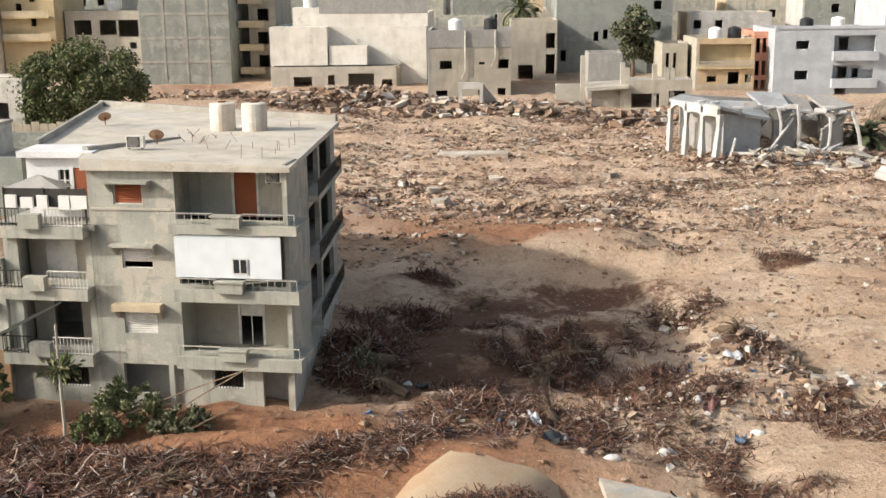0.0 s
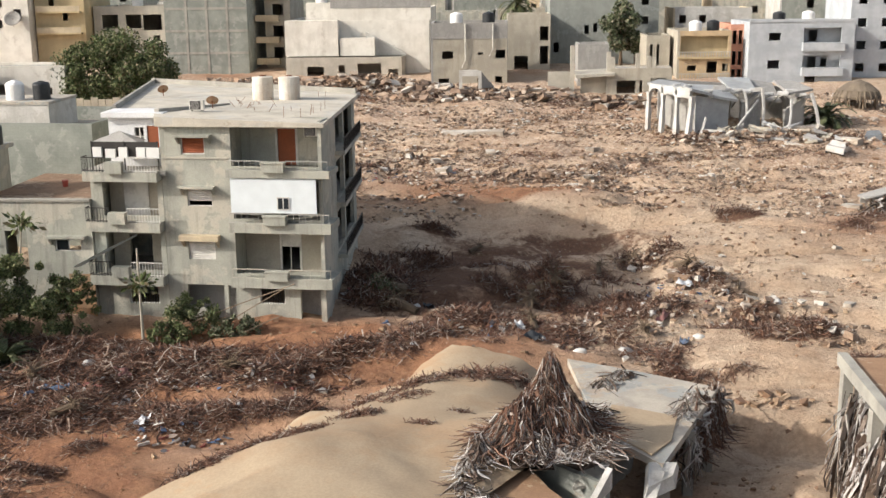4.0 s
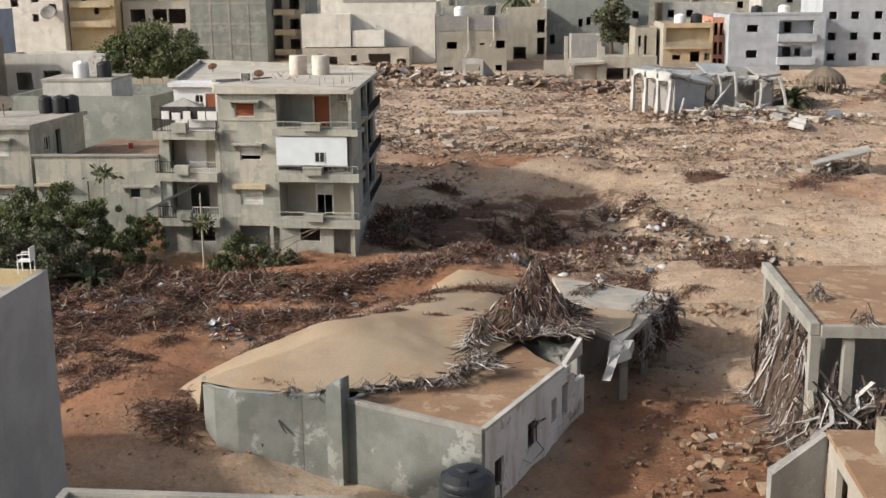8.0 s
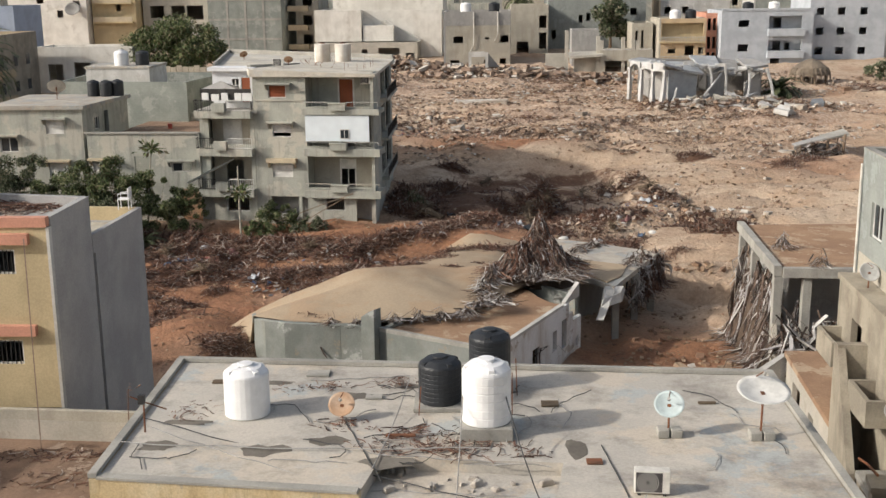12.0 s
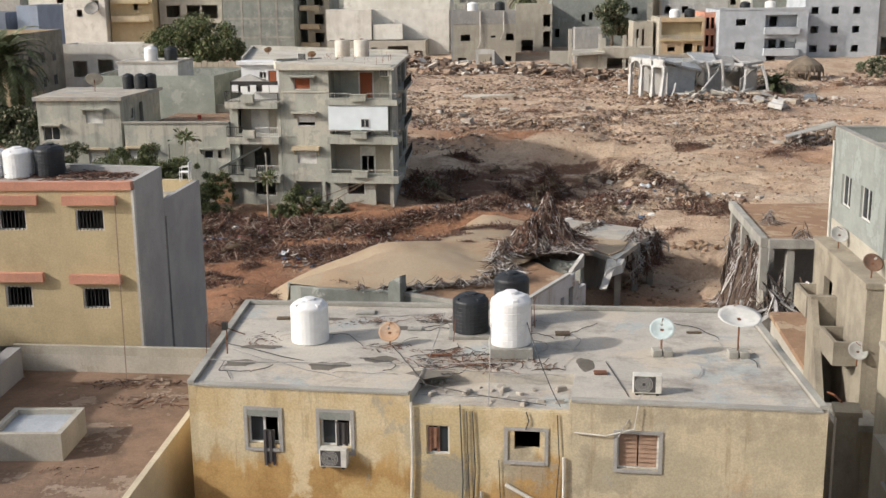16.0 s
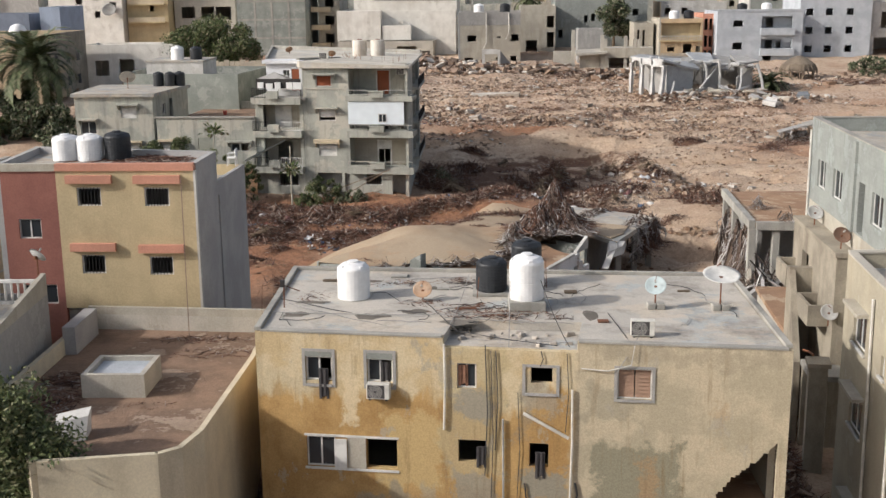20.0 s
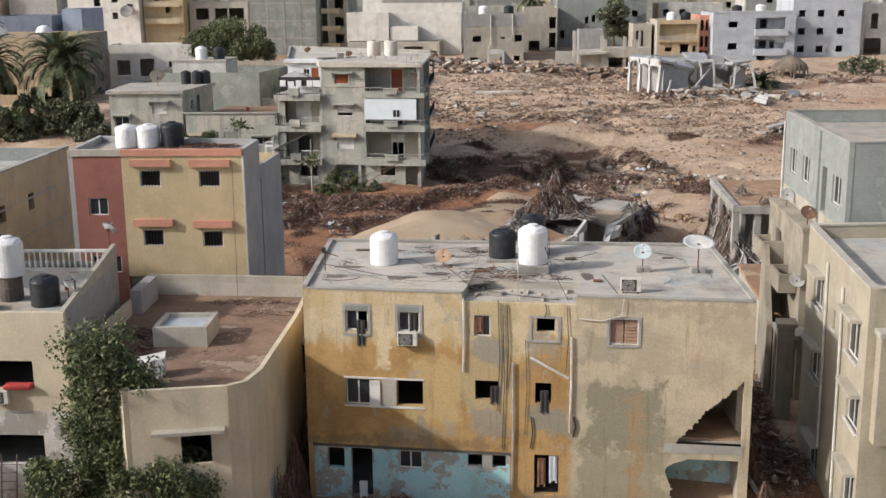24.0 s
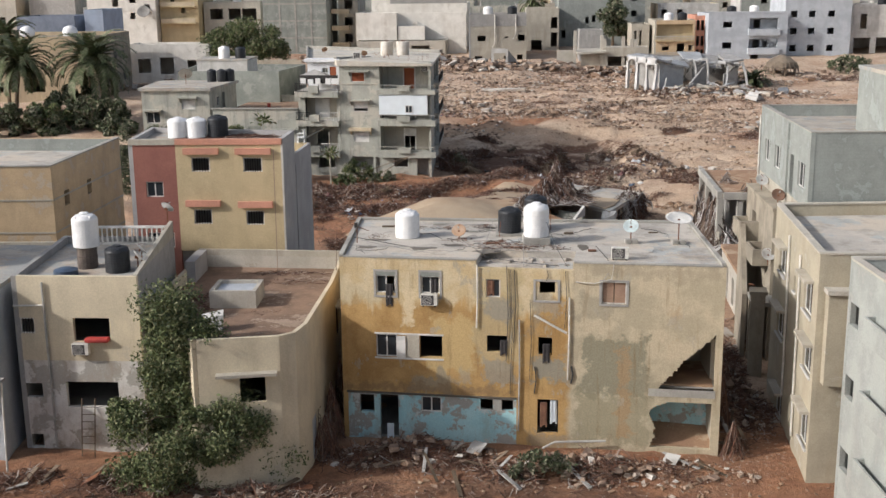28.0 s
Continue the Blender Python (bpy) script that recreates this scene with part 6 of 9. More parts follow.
mb.win(0, U - 8.1, U - 6.72, 9.61, 10.57, "red")
mb.win(0, U - 7.88, U - 6.42, 6.63, 7.66, "part")
mb.win(0, U - 8.0, U - 6.4, 3.54, 4.64, "white")
mb.awning(0, U - 8.35, U - 6.25, 10.63, GREY_PLASTER, .55)
mb.awning(0, U - 8.27, U - 6.17, 7.72, GREY_PLASTER, .55)
mb.awning(0, U - 8.37, U - 6.05, 4.7, TAN_WALL, .5, .32)
mb.hole(0, U - 8.2, U - 5.3, -.4, 2.05)
mb.hole(0, U - 1.5, U - .3, -.4, 2.05)
mb.win(0, U - 3.89, U - 2.4, 1.0, 2.05, "bars", .06)
for k, z in enumerate((2.9, 6.0, 9.1)):
    mb.win(1, 2.0, 2.8, z + 1.0, z + 1.9, "frame")
    mb.hole(1, 5.9, 9.5, z - .05, z + 2.35)
    mb.hole(1, 10.1, 14.4, z - .05, z + 2.35)
part("wall", wall_geo(F, .25, F.len, -.8, 11.2, .25, mb.holes[0]), GREY_PLASTER, mb.ob)
mb.walls(11.2, GREY_PLASTER, skip=(0, 4))
part("wall", wall_geo(mb.fr[4], .25, 3.6, -.8, 11.2, .25), GREY_PLASTER, mb.ob)
fp = Fr((-21.0, 52.95), (-17.62, 52.55))
part("penthouse_wall", wall_geo(fp, 0, 3.36, 8.66, 11.5, .2, [(1.55, 2.15, 9.5, 10.9), (2.3, 3.0, 9.1, 11.0)]), PENT_WHITE, mb.ob, "whitewashed penthouse wall")
part("penthouse_wall", Geo().prism([(-21.0, 53.2), (-20.8, 53.2), (-20.9, 55.8), (-21.1, 55.8)], 8.66, 11.5), PENT_WHITE, mb.ob, "whitewashed penthouse wall")
part("penthouse_roof", Geo().prism([(-21.3, 52.6), (-17.6, 52.2), (-17.75, 55.55), (-21.4, 55.6)], 11.5, [11.78, 11.78, 11.7, 11.7]), PENT_WHITE, mb.ob)
part("shutter", Geo().fbox(fp, 2.32, 2.98, .05, .1, 9.1, 11.0), RED_SHUTTER, mb.ob, "red slatted door")
for u in (1.55, 1.82, 2.09):
    part("window_bar", Geo().fbox(fp, u, u + .06, .04, .1, 9.5, 10.9), WHITE_FRAME, mb.ob)
for z in (9.9, 10.35):
    part("window_bar", Geo().fbox(fp, 1.61, 2.09, .05, .09, z, z + .06), WHITE_FRAME, mb.ob)
mb.floors((2.5, 5.65, 8.75))
# the roof's edge rises a little towards one end
ring = [(-18.2, 52.6), (-17.7, 50.6), (-8.1, 49.5), (-7.7, 66.1), (-24.2, 74.9), (-21.5, 55.6), (-18.2, 55.6)]
part("roof", Geo().prism(ring, 11.2, [11.75, 11.75, 11.42, 11.45, 11.55, 11.6, 11.65]), MB_ROOF, mb.ob, "pale beige flat concrete roof")
for k, (h0, h1) in enumerate(((11.8, 11.8), (11.75, 11.45), (11.42, 11.45), (11.5, 11.6), (11.55, 11.62))):
    a, b = ring[k], ring[(k + 1) % 7]
    f = Fr(a, b)
    if k in (3, 4):
        part("parapet", Geo().prism([f.pt(.1, 0, 0)[:2], f.pt(f.len, 0, 0)[:2], f.pt(f.len, .2, 0)[:2], f.pt(.1, .2, 0)[:2]], 11.3, [h0 + .3, h1 + .3, h1 + .3, h0 + .3]), CONCRETE, mb.ob)
part("roof_kerb", Geo().prism([(-18.3, 53.0), (-18.0, 52.9), (-14.9, 58.0), (-15.2, 58.1)], 11.5, [11.95, 11.95, 11.7, 11.7]), CONCRETE, mb.ob)
# recessed balconies
fi = F
for k, (zs, zt) in enumerate(((2.1, 2.75), (5.3, 5.95), (8.45, 8.95))):
    b = part("balcony", Geo().fbox(fi, U - 5.35, U + .45, -.45, 1.9, zs, zt - .2), GREY_PLASTER, mb.ob)
    part("slab_edge", Geo().fbox(fi, U - 5.4, U + .5, -.5, -.45, zs - .05, zt - .12), GREY_PLASTER, b)
    part("back_wall", wall_geo(fi, U - 5.2, U - .25, zt - .2, zt + 2.55, .15, [(U - 3.1, U - 1.9, zt - .2, zt + 1.95)], 1.9), CREAM_WALL if k == 0 else GREY_PLASTER, b)
    part("side_wall", Geo().fbox(fi, U - 5.4, U - 5.21, .26, 2.05, zt - .2, zt + 2.55), GREY_PLASTER, b)
    part("side_wall", Geo().fbox(fi, U - .24, U - .1, .26, 2.05, zt - .2, zt + 2.55), GREY_PLASTER, b)
    railing(b, fi, U - 5.3, U - 3.3, -.42, zt - .2, zt + .42, PIPE_GREY if k else CREAM_PALE, .3 if k else .95)
    railing(b, fi, U - 1.95, U + .4, -.42, zt - .2, zt + .42, PIPE_GREY if k else CREAM_PALE, .3 if k else .95)
    part("planter", Geo().fbox(fi, U - 3.3, U - 2.02, -.75, -.3, zt - .2, zt + .28).fbox(fi, U - 3.35, U - 1.97, -.8, -.25, zt + .28, zt + .35), GREY_PLASTER, b)
    d = part("door", Geo().fbox(fi, U - 3.15, U - 3.03, 1.86, 1.95, zt - .2, zt + 2.0).fbox(fi, U - 1.97, U - 1.85, 1.86, 1.95, zt - .2, zt + 2.0).fbox(fi, U - 3.03, U - 1.97, 1.86, 1.95, zt + 1.9, zt + 2.0), WHITE_FRAME, b)
    if k == 2:
        part("leaf", Geo().fbox(fi, U - 3.03, U - 1.97, 1.96, 2.0, zt - .2, zt + 1.9), RED_SHUTTER, d, "red slatted shutter door")
    elif k == 0:
        part("leaf", Geo().fbox(fi, U - 3.03, U - 1.97, 1.96, 2.0, zt + 1.2, zt + 1.9), WHITE_FRAME, d)
        part("leaf", Geo().fbox(fi, U - 2.55, U - 2.5, 1.96, 2.0, zt - .2, zt + 1.2), WHITE_FRAME, d)
f1 = fi
sh = part("sheeting", Geo().fbox(f1, U - 5.2, U - .28, -.4, -.36, 6.4, 8.35), WHITE_SHEET, mb.ob, "balcony closed in with white corrugated sheeting")
for i in range(8):
    u = U - 5.15 + .6 * i
    part("rib", Geo().fbox(f1, u, u + .02, -.404, -.4, 6.42, 8.33), WHITE_SHEET, sh)
w_ = part("window", Geo().fbox(f1, U - 2.53, U - 1.82, -.45, -.425, 6.6, 7.33), WHITE_FRAME, mb.ob)
for a in (U - 2.47, U - 2.14):
    part("pane", Geo().fbox(f1, a, a + .27, -.458, -.45, 6.66, 7.27), GLASS, w_)
place(ac_unit("grey outdoor air-conditioner under the eaves"), [(fi.pt(U - .6, .2, 0)[0], fi.pt(U - .6, .2, 0)[1], 10.6, -7), (-15.9, 53.3, 11.75, 0)])
part("string_course", Geo().fbox(F, .1, U - 5.4, -.06, 0, 9.36, 9.46), CREAM_PALE, mb.ob)
part("inner_wall", Geo().fbox(F, .6, U - 5.2, 1.2, 1.35, -.8, 2.3), SHADE_GREY, mb.ob)
part("inner_wall", Geo().fbox(F, U - 1.8, U - .26, 1.2, 1.35, -.8, 2.3), SHADE_GREY, mb.ob)
part("column", Geo().fbox(F, U - 6.0, U - 5.75, -.02, .25, -.8, 2.05), GREY_PLASTER, mb.ob)
part("low_wall", Geo().fbox(F, U - 8.1, U - 6.4, -.4, -.2, -.8, .75), GREY_PLASTER, mb.ob)
for k, (a, b) in enumerate((((-16.4, 48.0, .3), (-9.9, 48.6, 2.6)), ((-14.2, 48.2, .2), (-10.6, 49.0, 2.2)), ((-12.4, 46.8, .4), (-10.6, 48.2, .9)))):
    solo("leaning_pole", Geo().tube([a, tuple((p + q) / 2 + .05 for p, q in zip(a, b)), b], .03, 6), ROOT, "bare pole leaning against the grey house", "pole", "leaning poles")
# side balconies
fs = mb.fr[1]
for k, (zs, u0) in enumerate(((2.1, 5.6), (5.3, 5.6), (8.45, 5.6))):
    b = part("balcony", Geo().fbox(fs, u0, u0 + 9, -.6, 0, zs + .35, zs + .6), GREY_PLASTER, mb.ob)
    railing(b, fs, u0, u0 + 9, -.55, zs + .6, zs + 1.4, DARK_METAL, .22)
    part("back_wall", Geo().fbox(fs, 5.6, 14.6, 1.4, 1.5, zs + .4, zs + 3.0), SHADE_GREY, b)
# wing with stacked balconies
wg = House("balcony_wing", "side wing with stacked balconies and a roof terrace", [(-21.85, 51.5), (-17.56, 50.97), (-17.62, 55.85), (-21.15, 56.0)], -.8)
Fw = wg.fr[0]
wg.hole(0, .7, 4.0, 2.8, 5.1)
wg.hole(0, .7, 4.0, 6.0, 8.1)
wg.win(0, 1.9, 3.7, .8, 2.05, "bars", .08)
wg.walls(8.5, GREY_PLASTER)
wg.slab(8.4, 8.65, CONCRETE, .3)
wg.floors((2.6, 5.75))
for k, zt in enumerate((2.7, 5.85, 8.75)):
    b = part("balcony", Geo().fbox(Fw, -.1, 4.3, -.75, 0, zt - .65, zt - .1), GREY_PLASTER, wg.ob)
    railing(b, Fw, -.1, 1.3, -.7, zt - .1, zt + .75, DARK_METAL)
    railing(b, Fw, 2.4, 4.3, -.7, zt - .1, zt + .75, WHITE_FRAME)
    railing(b, Fr(Fw.pt(-.1, 0, 0)[:2], Fw.pt(-.1, -.7, 0)[:2]), 0, .7, 0, zt - .1, zt + .75, DARK_METAL)
    part("planter", Geo().fbox(Fw, 1.35, 2.35, -1.0, -.55, zt - .15, zt + .5), GREY_PLASTER, b)
    if k < 2:
        part("back_wall", wall_geo(Fw, .5, 4.2, zt - .1, zt + 2.4, .15, [(1.5, 2.9, zt - .1, zt + 1.9)] if k == 0 else [], 1.4), CREAM_WALL, b)
        if k:
            part("shutter", Geo().fbox(Fw, 1.4, 2.9, 1.33, 1.4, zt - .1, zt + 1.95), WHITE_FRAME, b, "closed white roller shutter")
part("tarp", Geo().add([Fw.pt(-.9, -1.1, 3.2), Fw.pt(1.0, -.6, 4.2), Fw.pt(2.6, .1, 4.95), Fw.pt(2.4, .4, 4.75), Fw.pt(.9, .2, 3.95), Fw.pt(-.8, -.7, 3.05)], [(0, 1, 4, 5), (1, 2, 3, 4)]), WHITE_SHEET, wg.ob, "torn pale awning cloth hanging off a balcony")
pg = thing("roof_pergola", (-19.8, 52.6, 8.65), "dark screened roof seat with white planters under a grey tent roof", "pergola")
part("screen", Geo().fbox(Fw, .15, 4.15, .15, .2, 9.4, 10.25), DARK_METAL, pg)
for u in (.15, 2.1, 4.1):
    part("post", Geo().fbox(Fw, u, u + .06, .1, .16, 8.65, 10.3), DARK_METAL, pg)
part("tent_roof", Geo().add([Fw.pt(.1, .2, 10.2), Fw.pt(3.0, .2, 10.2), Fw.pt(3.0, 1.35, 10.2), Fw.pt(.1, 1.35, 10.2), Fw.pt(1.6, .8, 10.8)], [(0, 1, 4), (1, 2, 4), (2, 3, 4), (3, 0, 4), (3, 2, 1, 0)]), SHADE_GREY, pg, "grey tent roof")
for u, w in ((.3, .62), (1.05, .7), (1.85, .6), (2.9, .62), (3.5, .6), (4.0, .3)):
    part("planter_box", Geo().fbox(Fw, u, u + w * .85, -.02, .13, 9.35, 9.85 + .1 * (w < .65)), PLASTIC_WHITE, pg)
# roof things of the grey house
def steel_tank(name, mat, r, h, label):
    t = thing(name, (0, 0, 0), label, "water tank", "roof tanks")
    part("drum", Geo().lathe([(r * .97, 0), (r, .04), (r, h * .33), (r * 1.02, h * .35), (r, h * .37), (r, h * .66), (r * 1.02, h * .68), (r, h * .7), (r, h - .04), (r * .96, h), (.1, h + .05)], 22, (0, 0, 0)), mat, t)
    part("lid", Geo().lathe([(.22, h + .02), (.22, h + .1), (.05, h + .12)], 12, (0, 0, 0)), RUST, t, "rusty round lid")
    return t



place(steel_tank("water_tank", surf("stained_white_tank", (.66, .63, .57), (.55, .50, .43), stain=(.32, .22, .14), amount=.7, streak=.15), .68, 1.5, "stained white steel tank on the grey house's roof"), [(-13.5, 61.8, 11.5, 0), (-11.75, 61.6, 11.5, 40)])
place(dish(.36, "rusty orange satellite dish on the roof", surf("dish_orange", (.36, .21, .12), (.42, .33, .24)), .15), [(-15.4, 55.3, 11.7, 10), (-20.6, 64.0, 11.6, 30)])
r_ = random.Random(12)
for k in range(26):
    x, y = (r_.uniform(-14.6, -11.6), r_.uniform(54, 60)) if k < 16 else (r_.uniform(-10.6, -8.6), r_.uniform(51, 64))
    z = 11.55
    solo("reinforcing_rod", Geo().tube([(x, y, z), (x + r_.uniform(-.5, .5) * (k < 16), y + r_.uniform(-.2, .2), z + r_.uniform(.25, .6))], .012, 4), RUST, "rusty reinforcing rod that sticks up from the roof", "rod", "roof rods")

# ---- long house with a roof terrace beside it ----
lb = House("long_house", "long two-storey grey house with hooded windows", [(-38, 51.9), (-31.0, 51.75), (-30.0, 60.4), (-38.2, 60.6)], -1.0)
lb.win(0, 4.1, 5.5, 6.85, 7.9, "white")
lb.win(0, .4, 1.8, 5.45, 6.6, "frame")
lb.win(0, .4, 1.9, 2.4, 3.5, "frame")
lb.win(0, 4.1, 5.6, 3.5, 4.6, "white")
for u0, u1, z in ((3.8, 5.8, 8.0), (.2, 2.0, 6.7), (.2, 2.1, 3.6), (3.8, 5.9, 4.7)):
    lb.awning(0, u0, u1, z, TAN_WALL if z == 4.7 else GREY_PLASTER, .5, .15)
lb.win(1, 2.2, 3.0, 6.9, 7.9, "frame")
lb.win(1, 4.0, 4.8, 6.3, 8.2, "bare")
lb.walls(8.75, GREY_PLASTER)
lb.slab(8.75, 9.05, ROOF_SLAB, .25)
place(water_tank("water_tank", TANK_BLACK, .5, 1.35, "black water tank on the long house's roof", 4), [(-32.3, 59.0, 9.05, 0), (-31.2, 58.9, 9.05, 20), (-30.4, 59.4, 9.05, 70)])
place(dish(.75, "large pale satellite dish on the long house", plain("dish_stone", (.5, .46, .4), .6), .4), [(-34.5, 56.5, 9.05, 15)])
lc = House("terrace_wing", "lower grey wing with a silted roof terrace", [(-31.0, 51.75), (-21.9, 51.3), (-21.3, 66), (-30.0, 66.5)], -1.0)
lc.win(0, 6.85, 8.4, 3.9, 4.6, "half")
lc.awning(0, 6.5, 8.8, 4.72, GREY_PLASTER, .5, .14)
lc.hole(0, 3.9, 5.2, 2.7, 5.1)
lc.win(0, .6, 2.3, 3.9, 4.7, "white")
lc.awning(0, .3, 2.6, 4.8, TAN_WALL, .5, .16)
lc.win(0, 7.6, 8.3, 1.2, 2.0, "bare")
lc.walls(6.85, GREY_PLASTER, skip=(3,))
lc.slab(5.9, 6.1, DUST_FLOOR, -.26, "roof", "terrace floor under brown silt")
part("coping", Geo().fbox(lc.fr[0], .1, lc.fr[0].len, -.12, .3, 6.85, 6.98), CONCRETE, lc.ob)
solo("bucket", Geo().lathe([(.16, 0), (.2, .4), (.21, .42)], 14, (-26.5, 60.5, 6.1)), plain("red_plastic", (.4, .08, .06), .5), "small red bucket on the terrace", "bucket")
part("stain_wall", Geo().fbox(Fr((-23.4, 51.2), (-21.9, 51.12)), 0, 1.5, -.05, 0, -.9, 2.6), surf("rusty_plaster", (.42, .24, .13), (.36, .27, .18), stain=(.25, .15, .1), amount=.7), lc.ob, "rust-stained lower wall")
bk = House("blind_wall_house", "blank grey block house behind the terrace", [(-38, 66.8), (-26.1, 65.4), (-24.6, 76), (-38, 78)], 0)
bk.walls(9.6, {-1: DARK_BLOCK})
bk.slab(8.4, 8.6, ROOF_SLAB, -.26)
sh2 = House("roof_shed", "pale roof shed with tanks on top", [(-36.5, 70), (-30.5, 69.6), (-30.3, 75), (-36.5, 75)], 8.6)
sh2.walls(10.6, WHITE_WALL)
sh2.slab(10.5, 10.7, ROOF_SLAB, .08)
copy_thing(black_tank, pose(-31.6, 71.5, 10.7))
copy_thing(white_tank, pose(-33.5, 71.3, 10.4, 0, 0, 0))

# ---- far side of the flood plain ----
def far_house(name, label, x0, x1, y, depth, z1, mat, wins=(), zb=None, skew=0.0, para=.5, side=None, style="bare", roof=ROOF_SLAB):
    zb = (Hz((x0 + x1) / 2, y) - .6) if zb is None else zb
    h = House(name, label, [(x0, y), (x1, y + skew), (x1 + .4, y + skew + depth), (x0 + .2, y + depth)], zb, thick=.3)
    for u0, u1, a, b in wins:
        h.win(0, u0, u1, a, b, style, .15)
    h.walls(z1, mat if isinstance(mat, dict) else {-1: mat, **({1: side, 3: side} if side else {})})
    h.slab(z1 - para - .2, z1 - para, roof, -.31)
    return h


gy_ = far_house("pale_block_house", "three-storey beige house, grey at the top, with small windows", -5.0, 5.2, 142, 10, 13.3, {-1: SHADE_GREY, 0: CREAM_WALL},
                [(1.5, 3.0, 8.6, 9.6), (8.7, 10.0, 8.6, 9.7), (1.0, 2.4, 4.7, 6.0), (6.2, 7.0, 5.2, 6.0), (8.6, 9.6, 5.0, 6.2), (6.3, 7.0, 9.1, 9.4)], skew=.8)
part("band", Geo().fbox(gy_.fr[0], .0, gy_.fr[0].len, -.06, 0, 11.2, 13.3), SHADE_GREY, gy_.ob)
for u, z0 in ((4.6, 7.4), (8.3, 8.9)):
    part("pipe", Geo().tube([gy_.fr[0].pt(u, -.2, 13.2), gy_.fr[0].pt(u, -.2, z0 + 1), gy_.fr[0].pt(u - .5, -.2, z0)], .1, 6), PIPE_WHITE, gy_.ob)
cm = far_house("whitewashed_building", "long pale building with a bare patched wall", -26.4, -5.6, 156, 16, 13.3, FAR_WHITE)
c2 = far_house("whitewashed_annex", "taller pale block with water stains", -20.0, -5.4, 157.2, 14, 15.0, FAR_WHITE, zb=9)
part("band", Geo().fbox(c2.fr[0], 0, c2.fr[0].len, -.05, 0, 15.0, 17.5), SHADE_GREY, c2.ob)
cs = far_house("broken_shopfront", "low shopfront row crushed by the flood", -26.0, -9.5, 152, 4, 8.3, CREAM_PALE, [(3, 5.4, 5, 7), (7.5, 8.4, 5, 7.2), (10.2, 13.6, 5.2, 7.4), (14.6, 16, 5, 6.6)], para=.1)
part("stair_ramp", Geo().prism([(-14.8, 155.2), (-9.0, 155.2), (-9.0, 155.9), (-14.8, 155.9)], 8.3, [11.7, 8.6, 8.6, 11.7]), WHITE_WALL, cs.ob)
cb = far_house("blank_concrete_block", "tall blank concrete block house", -44.3, -32.2, 157, 14, 21, {-1: DARK_BLOCK})
f = cb.fr[0]
for i in range(1, 4):
    part("frame_column", Geo().fbox(f, 3.0 * i, 3.0 * i + .35, -.05, 0, 5, 21), CONCRETE, cb.ob)
for z in (8.6, 11.8, 15.0, 18):
    part("frame_beam", Geo().fbox(f, 0, f.len, -.06, 0, z, z + .35), CONCRETE, cb.ob)
tb = far_house("balcony_tower", "brown apartment tower with broken balconies", -30.6, -26.8, 163, 12, 21, CREAM_WALL, [(1.2, 2.8, z, z + 1.7) for z in (7.5, 10.7, 13.9, 17.1)])
for z in (7, 10.2, 13.4, 16.6):
    part("balcony", Geo().fbox(tb.fr[0], -1.2, 2.2, -1.6, 0, z - .3, z + .6), TAN_WALL, tb.ob)
far_house("open_frame_building", "half-built pale building with open bays", -58.2, -46.8, 168, 12, 15.4, CREAM_PALE, [(1.3, 3.8, 12, 14.1), (5.0, 7.4, 12, 14.1), (7.7, 10.6, 11.7, 14.1), (9.2, 10.2, 10, 10.9)], zb=5)
far_house("cream_ruin", "pale cream house with torn openings", -80, -66.5, 163, 12, 21, FAR_WHITE, [(2, 3.4, 12.6, 14.4), (5.0, 6.2, 14.8, 16.2), (8.4, 9.4, 12.4, 13.6), (8.4, 9.6, 15.5, 17.2), (11.2, 12.4, 13.4, 15.2), (3, 4.4, 9, 11)], zb=5)
place(dish(1.3, "large dark satellite dish hung on the cream ruin", plain("dish_dark", (.25, .24, .22), .6), .2, 30), [(-68.6, 162.2, 12.6, 180)])
fl2 = far_house("yellow_tower", "narrow yellow apartment house with stacked balconies", -66.2, -58.6, 165, 12, 22, {-1: YELLOW_WALL}, [(2.2, 3.0, 15.5, 16.6), (4.2, 5.0, 13.4, 14.6), (4.2, 5, 16.8, 18)], zb=5)
for z in (11.6, 14.8):
    b = part("balcony", Geo().fbox(fl2.fr[0], .4, 7.2, -1.1, 0, z - .25, z), YELLOW_WALL, fl2.ob)
    part("front_wall", Geo().fbox(fl2.fr[0], .4, 7.2, -1.1, -.95, z, z + .8), TAN_WALL, b)
part("roof_box", Geo().box(-23.6, -19.2, 157.4, 161, 13.0, 15.8), FAR_WHITE, cm.ob, "small pale stair house on the roof")
part("step_block", Geo().box(-18.4, -13.4, 153.6, 156, 8.4, 10.9), FAR_WHITE, cm.ob)
part("step_block", Geo().box(-26.2, -18.6, 153.4, 156, 8.4, 13.4), FAR_WHITE, cm.ob)
far_house("shaded_house", "dark stained house with open stair bays", 5.7, 11.9, 156, 10, 13.9, CREAM_WALL, [(4.7, 6.0, 10.2, 12.2), (4.7, 6.0, 6.8, 9.4), (1, 3, 6, 8)])
far_house("blue_grey_tower", "tall blue-grey rendered apartment block", 12.3, 25.0, 163, 14, 22, {-1: BLOCK_GREEN}, [(5.2, 5.9, 10.7, 12.0), (6.5, 7.2, 11, 12.3), (7.8, 8.5, 11.3, 12.6), (.6, 1.4, 8, 9.5)])
